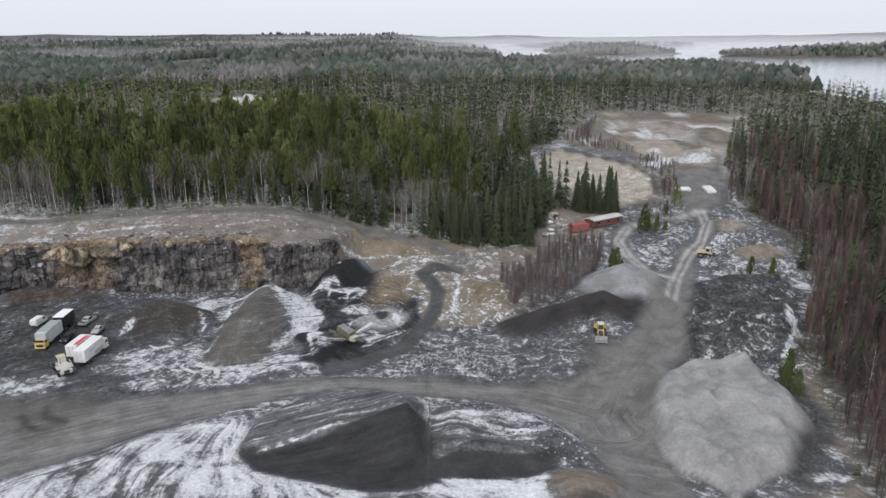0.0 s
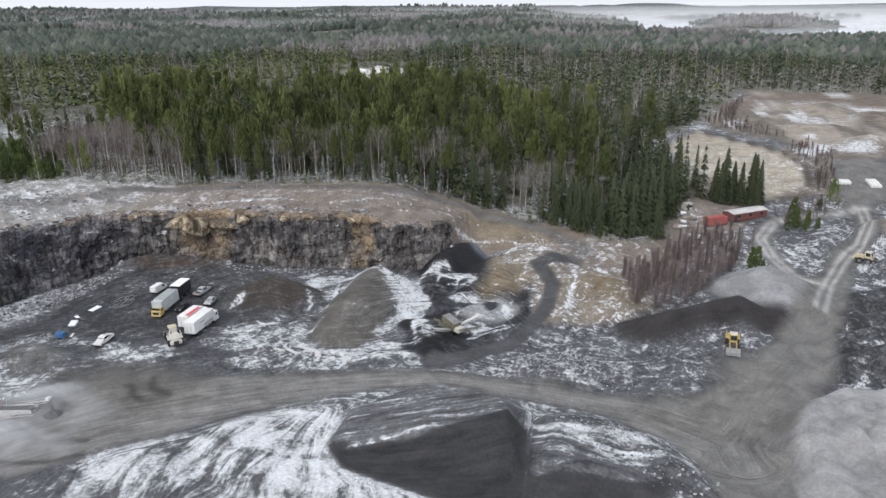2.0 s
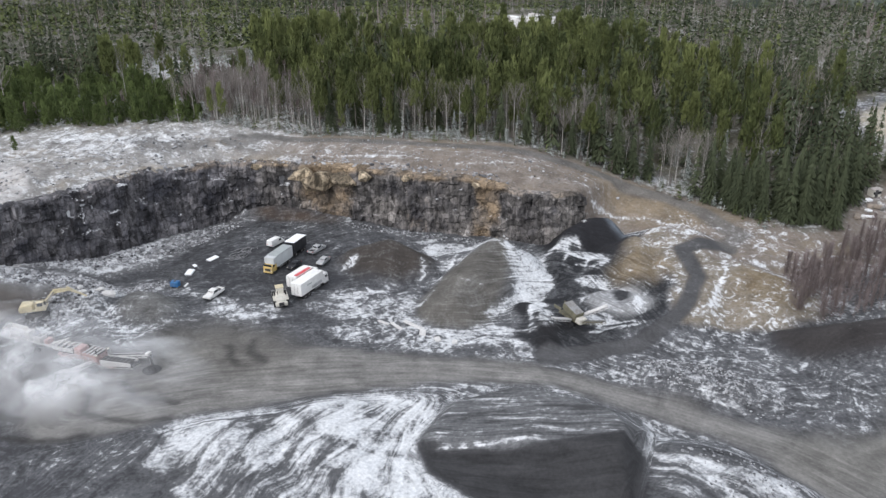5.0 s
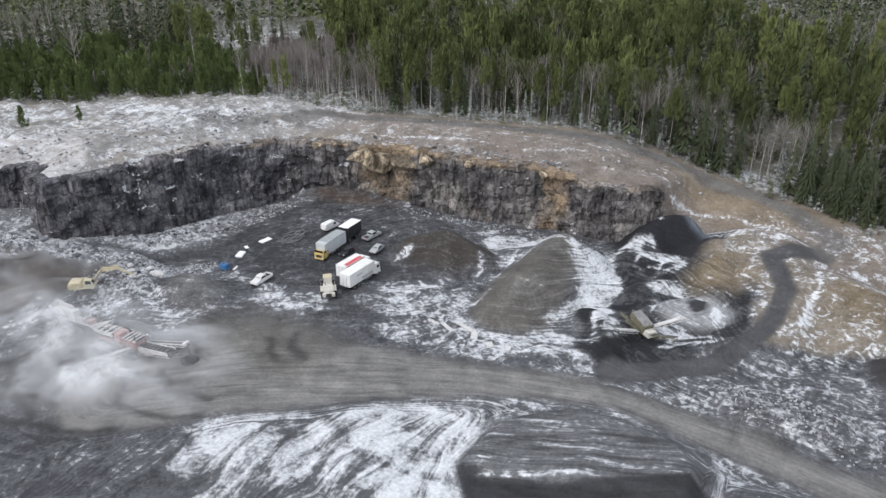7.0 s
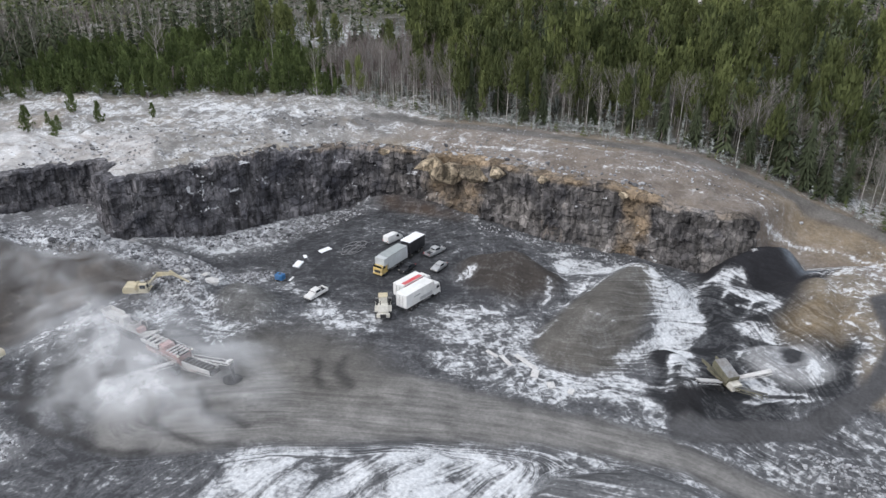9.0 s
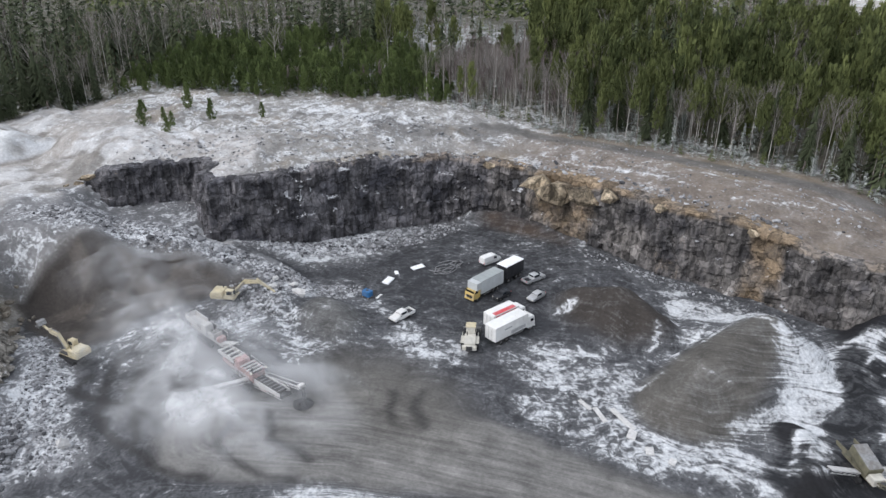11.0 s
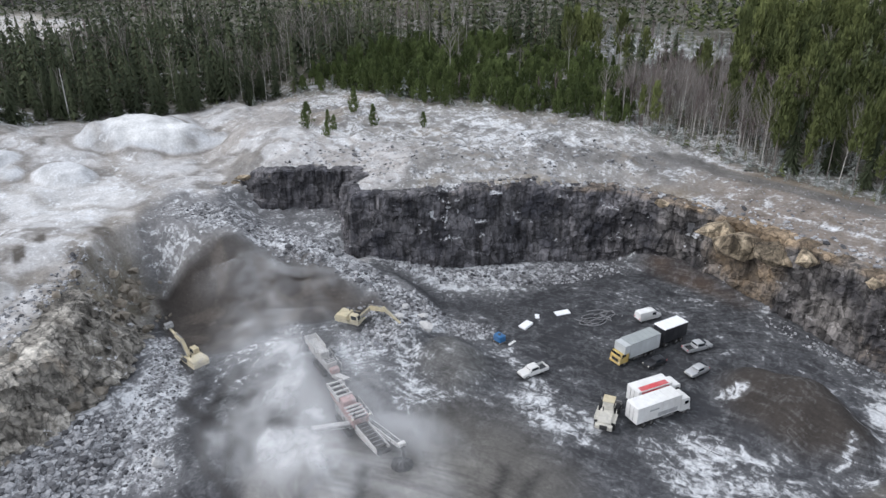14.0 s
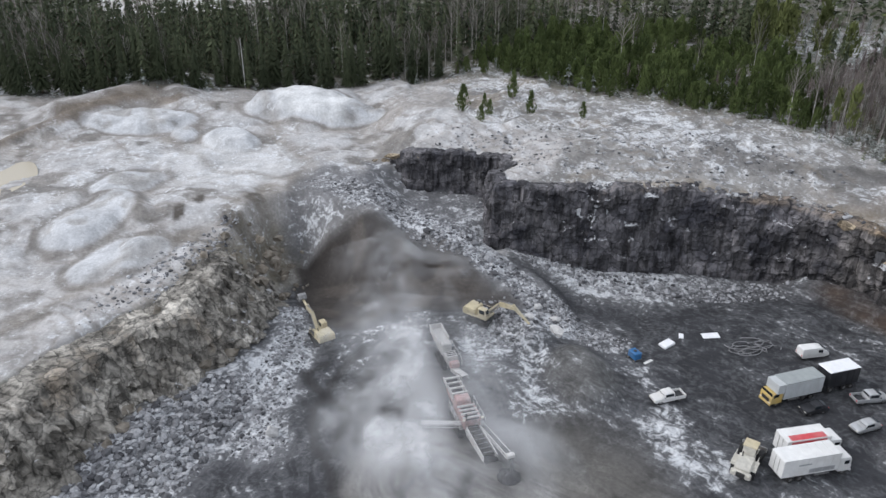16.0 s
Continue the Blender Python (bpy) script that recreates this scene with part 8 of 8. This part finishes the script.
shed(56.5, 246.0, -56, 14.0, 4.6, 2.4, "long low shed with a pale sheet roof by the wood", P_MAROON, P_SHEET)
shed(38.5, 246.0, -50, 2.6, 2.0, 1.9, "small pale cabin with a sheet roof under the spruces", P_OFF, P_ROOF, "cabin", "cabin")
q = random.Random(9)
for k in range(14):
    x, y = 36.5 + q.uniform(-4, 4), 234 + q.uniform(-7, 9)
    sz_ = (q.uniform(.8, 1.8), q.uniform(1.2, 3.6), q.uniform(.5, 1.2))
    slab("scrap_crate", x, y, q.uniform(0, 180), sz_, q.choice([P_SNOW, P_WOODB, P_STEEL, P_PALE]), "snow-dusted scrap and crates lying by the wood", "scrap", (q.uniform(-4, 4), q.uniform(-4, 4)))


def sack(x, y, turn, group):
    bm = block((1.0, 1.0, 1.15), (0, 0, .57), .18)
    for v in bm.verts:
        b_ = 1 + .12 * math.sin(v.co.z * 2.6)
        v.co.x, v.co.y = v.co.x * b_, v.co.y * b_
    ob = stand("bulk_bag", x, y, turn, "white filled bulk bag standing in a row", "bag", group)
    bag = part("bag", bm, P_WHITE, ob)
    for sx in (-1, 1):
        for sy in (-1, 1):
            part("lifting_loop", rod((sx * .4, sy * .4, 1.1), (sx * .22, sy * .22, 1.35), .03, 5), P_WHITE, bag)
    return ob


bag = sack(93.2, 280.2, 3, "bulk bags on the far yard")
for i in range(5):
    for j in range(3):
        if i or j:
            copy_thing(bag, pose(93.2 + i * 1.18, 280.2 + j * 1.15, gz(93.2 + i * 1.18, 280.2 + j * 1.15), 0, 0, q.uniform(-6, 6)))
for i in range(3):
    for j in range(6):
        x, y = 104.6 + i * 1.2, 277.6 + j * 1.2
        copy_thing(bag, pose(x, y, gz(x, y), 0, 0, q.uniform(-6, 6)))

shed(-158, 598, 40, 13, 7, 4.6, "white farm building in a clearing of the woods", P_WHITE, P_ROOF, "building", "farm_building")
shed(-177, 606, 40, 20, 5, 2.4, "low snow-roofed barn in a clearing", P_WHITE, P_SNOW, "building", "barn")

# bare dead stem at the edge of the western wood
snag = new("dead_tree")
snag.matrix_basis = pose(-252, 80, gz(-252, 80))
tagged(snag, "tall bare pale dead stem at the wood's edge", "tree")
part("trunk", rod((0, 0, -.3), (.3, .1, 15), .22, 7, .05), P_PALE, snag)
for k in range(5):
    a = k * 2.4
    part("branch", rod((.2, .1, 7 + k * 1.4), (.2 + math.cos(a) * 1.1, .1 + math.sin(a) * 1.1, 7.6 + k * 1.4), .05, 5, .02), P_PALE, snag)

# ---- pond on the bench ----
pond_m, n_, l_, b_ = material("milky_pond_water", 0.15)
b_.inputs["Base Color"].default_value = (0.45, 0.40, 0.31, 1)
bm = bmesh.new()
vsx = [bm.verts.new((-191 + 10 * math.cos(a) * (1 + .2 * math.sin(3 * a)), 27 + 7 * math.sin(a), 0)) for a in np.arange(28) * 2 * math.pi / 28]
bm.faces.new(vsx)
ob = part("water_pond", bm, pond_m, None)
ob.location.z = gz(-191, 27) + 0.35
tagged(ob, "milky beige pond on the pale bench", "pond", kind="structure")

# ---- dust in the air over the crusher ----
dust_m = bpy.data.materials.new("airborne_stone_dust")
dust_m.use_nodes = True
n_, l_ = dust_m.node_tree.nodes, dust_m.node_tree.links
for o in list(n_):
    if o.type == "BSDF_PRINCIPLED":
        n_.remove(o)
clear, grey, mix = n_.new("ShaderNodeBsdfTransparent"), n_.new("ShaderNodeBsdfDiffuse"), n_.new("ShaderNodeMixShader")
grey.inputs[0].default_value = (0.82, 0.83, 0.85, 1)
dens = named(n_, "thickness")
puff = math_node(n_, l_, "MULTIPLY", span(n_, l_, noise_node(n_, l_, 9.0, 5, 0.25, (1, 1.25, 0.8, 35), 0.56), 0.34, 0.66), span(n_, l_, noise_node(n_, l_, 3.2, 5, 0.8, None, 0.6), 0.2, 0.7, 0.6, 1.1))
l_.new(math_node(n_, l_, "MULTIPLY", dens.outputs["Fac"], puff, True), mix.inputs[0])
l_.new(clear.outputs[0], mix.inputs[1])
l_.new(grey.outputs[0], mix.inputs[2])
l_.new(mix.outputs[0], n_["Material Output"].inputs[0])
vs, fs, dn, at = [], [], [], 0
# billows: domes of dust one inside the other, open at the wind's side
for n, (cx, cy, rx, ry, base, rise, thick) in enumerate(((-105, 103, 31, 20, 0.6, 4.0, 0.56), (-101, 101, 22, 13, 0.6, 3.0, 0.50), (-92, 111, 17, 11, 0.4, 2.4, 0.26), (-113, 105, 26, 17, 2.5, 6.0, 0.36), (-134, 107, 26, 17, 4.0, 7.0, 0.30))):
    u = np.linspace(-1, 1, 34)
    ux, uy = (a.ravel() for a in np.meshgrid(u, u))
    x, y = cx + ux * rx, cy + uy * ry
    rr = np.hypot(ux, uy) + 0.28 * fbm(x, y, 9, 3, 520 + n)
    z = np.maximum(height(x, y) + 0.35, base + rise * np.clip(1 - rr * rr, 0, 1) + 1.4 * fbm(x, y, 7, 3, 500 + n))
    gap = to_line(x, y, [(-124, 109, 0), (-112, 107.5, 0), (-92, 106, 0)])[0]
    fall = S(1.25 * (1 - rr)) * (1 - 0.75 * S((5 - gap) / 4)) * (np.maximum(abs(ux), abs(uy)) < 0.985)
    vs.append(np.c_[x, y, z])
    qd = (np.arange(33)[:, None] * 34 + np.arange(33)[None]).ravel()
    fs.append(np.c_[qd, qd + 1, qd + 35, qd + 34] + at)
    dn.append(fall * thick)
    at += len(x)
me = mesh_np("dust_cloud", np.concatenate(vs), np.concatenate(fs), True)
attr(me, "thickness", np.concatenate(dn))
me.materials.append(dust_m)
tagged(new("dust_cloud", me), "pale stone dust drifting over the crusher", "dust", kind="stuff")

# ---- upright sheets added to imitate haze over the far lake and hills ----
haze_m = bpy.data.materials.new("haze_sheet")
haze_m.use_nodes = True
n_, l_ = haze_m.node_tree.nodes, haze_m.node_tree.links
n_.remove(n_["Principled BSDF"])
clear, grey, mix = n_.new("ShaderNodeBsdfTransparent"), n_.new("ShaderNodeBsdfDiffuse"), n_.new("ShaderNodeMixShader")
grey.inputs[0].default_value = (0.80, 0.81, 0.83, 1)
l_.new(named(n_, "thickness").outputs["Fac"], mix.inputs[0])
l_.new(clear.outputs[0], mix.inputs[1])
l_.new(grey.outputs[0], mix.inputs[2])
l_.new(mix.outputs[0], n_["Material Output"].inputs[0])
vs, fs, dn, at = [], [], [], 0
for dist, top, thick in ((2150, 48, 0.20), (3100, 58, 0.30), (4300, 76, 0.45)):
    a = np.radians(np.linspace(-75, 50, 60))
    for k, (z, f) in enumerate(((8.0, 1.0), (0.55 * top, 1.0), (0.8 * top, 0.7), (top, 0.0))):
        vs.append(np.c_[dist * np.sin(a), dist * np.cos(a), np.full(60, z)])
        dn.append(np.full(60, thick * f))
        if k:
            i = np.arange(59) + at + 60 * (k - 1)
            fs.append(np.c_[i, i + 1, i + 61, i + 60])
    at += 240
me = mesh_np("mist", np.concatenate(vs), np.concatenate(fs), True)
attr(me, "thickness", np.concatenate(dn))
me.materials.append(haze_m)
tagged(new("backdrop_mist", me), "upright translucent sheets standing in for haze over the far lake and hills", "mist", kind="structure")
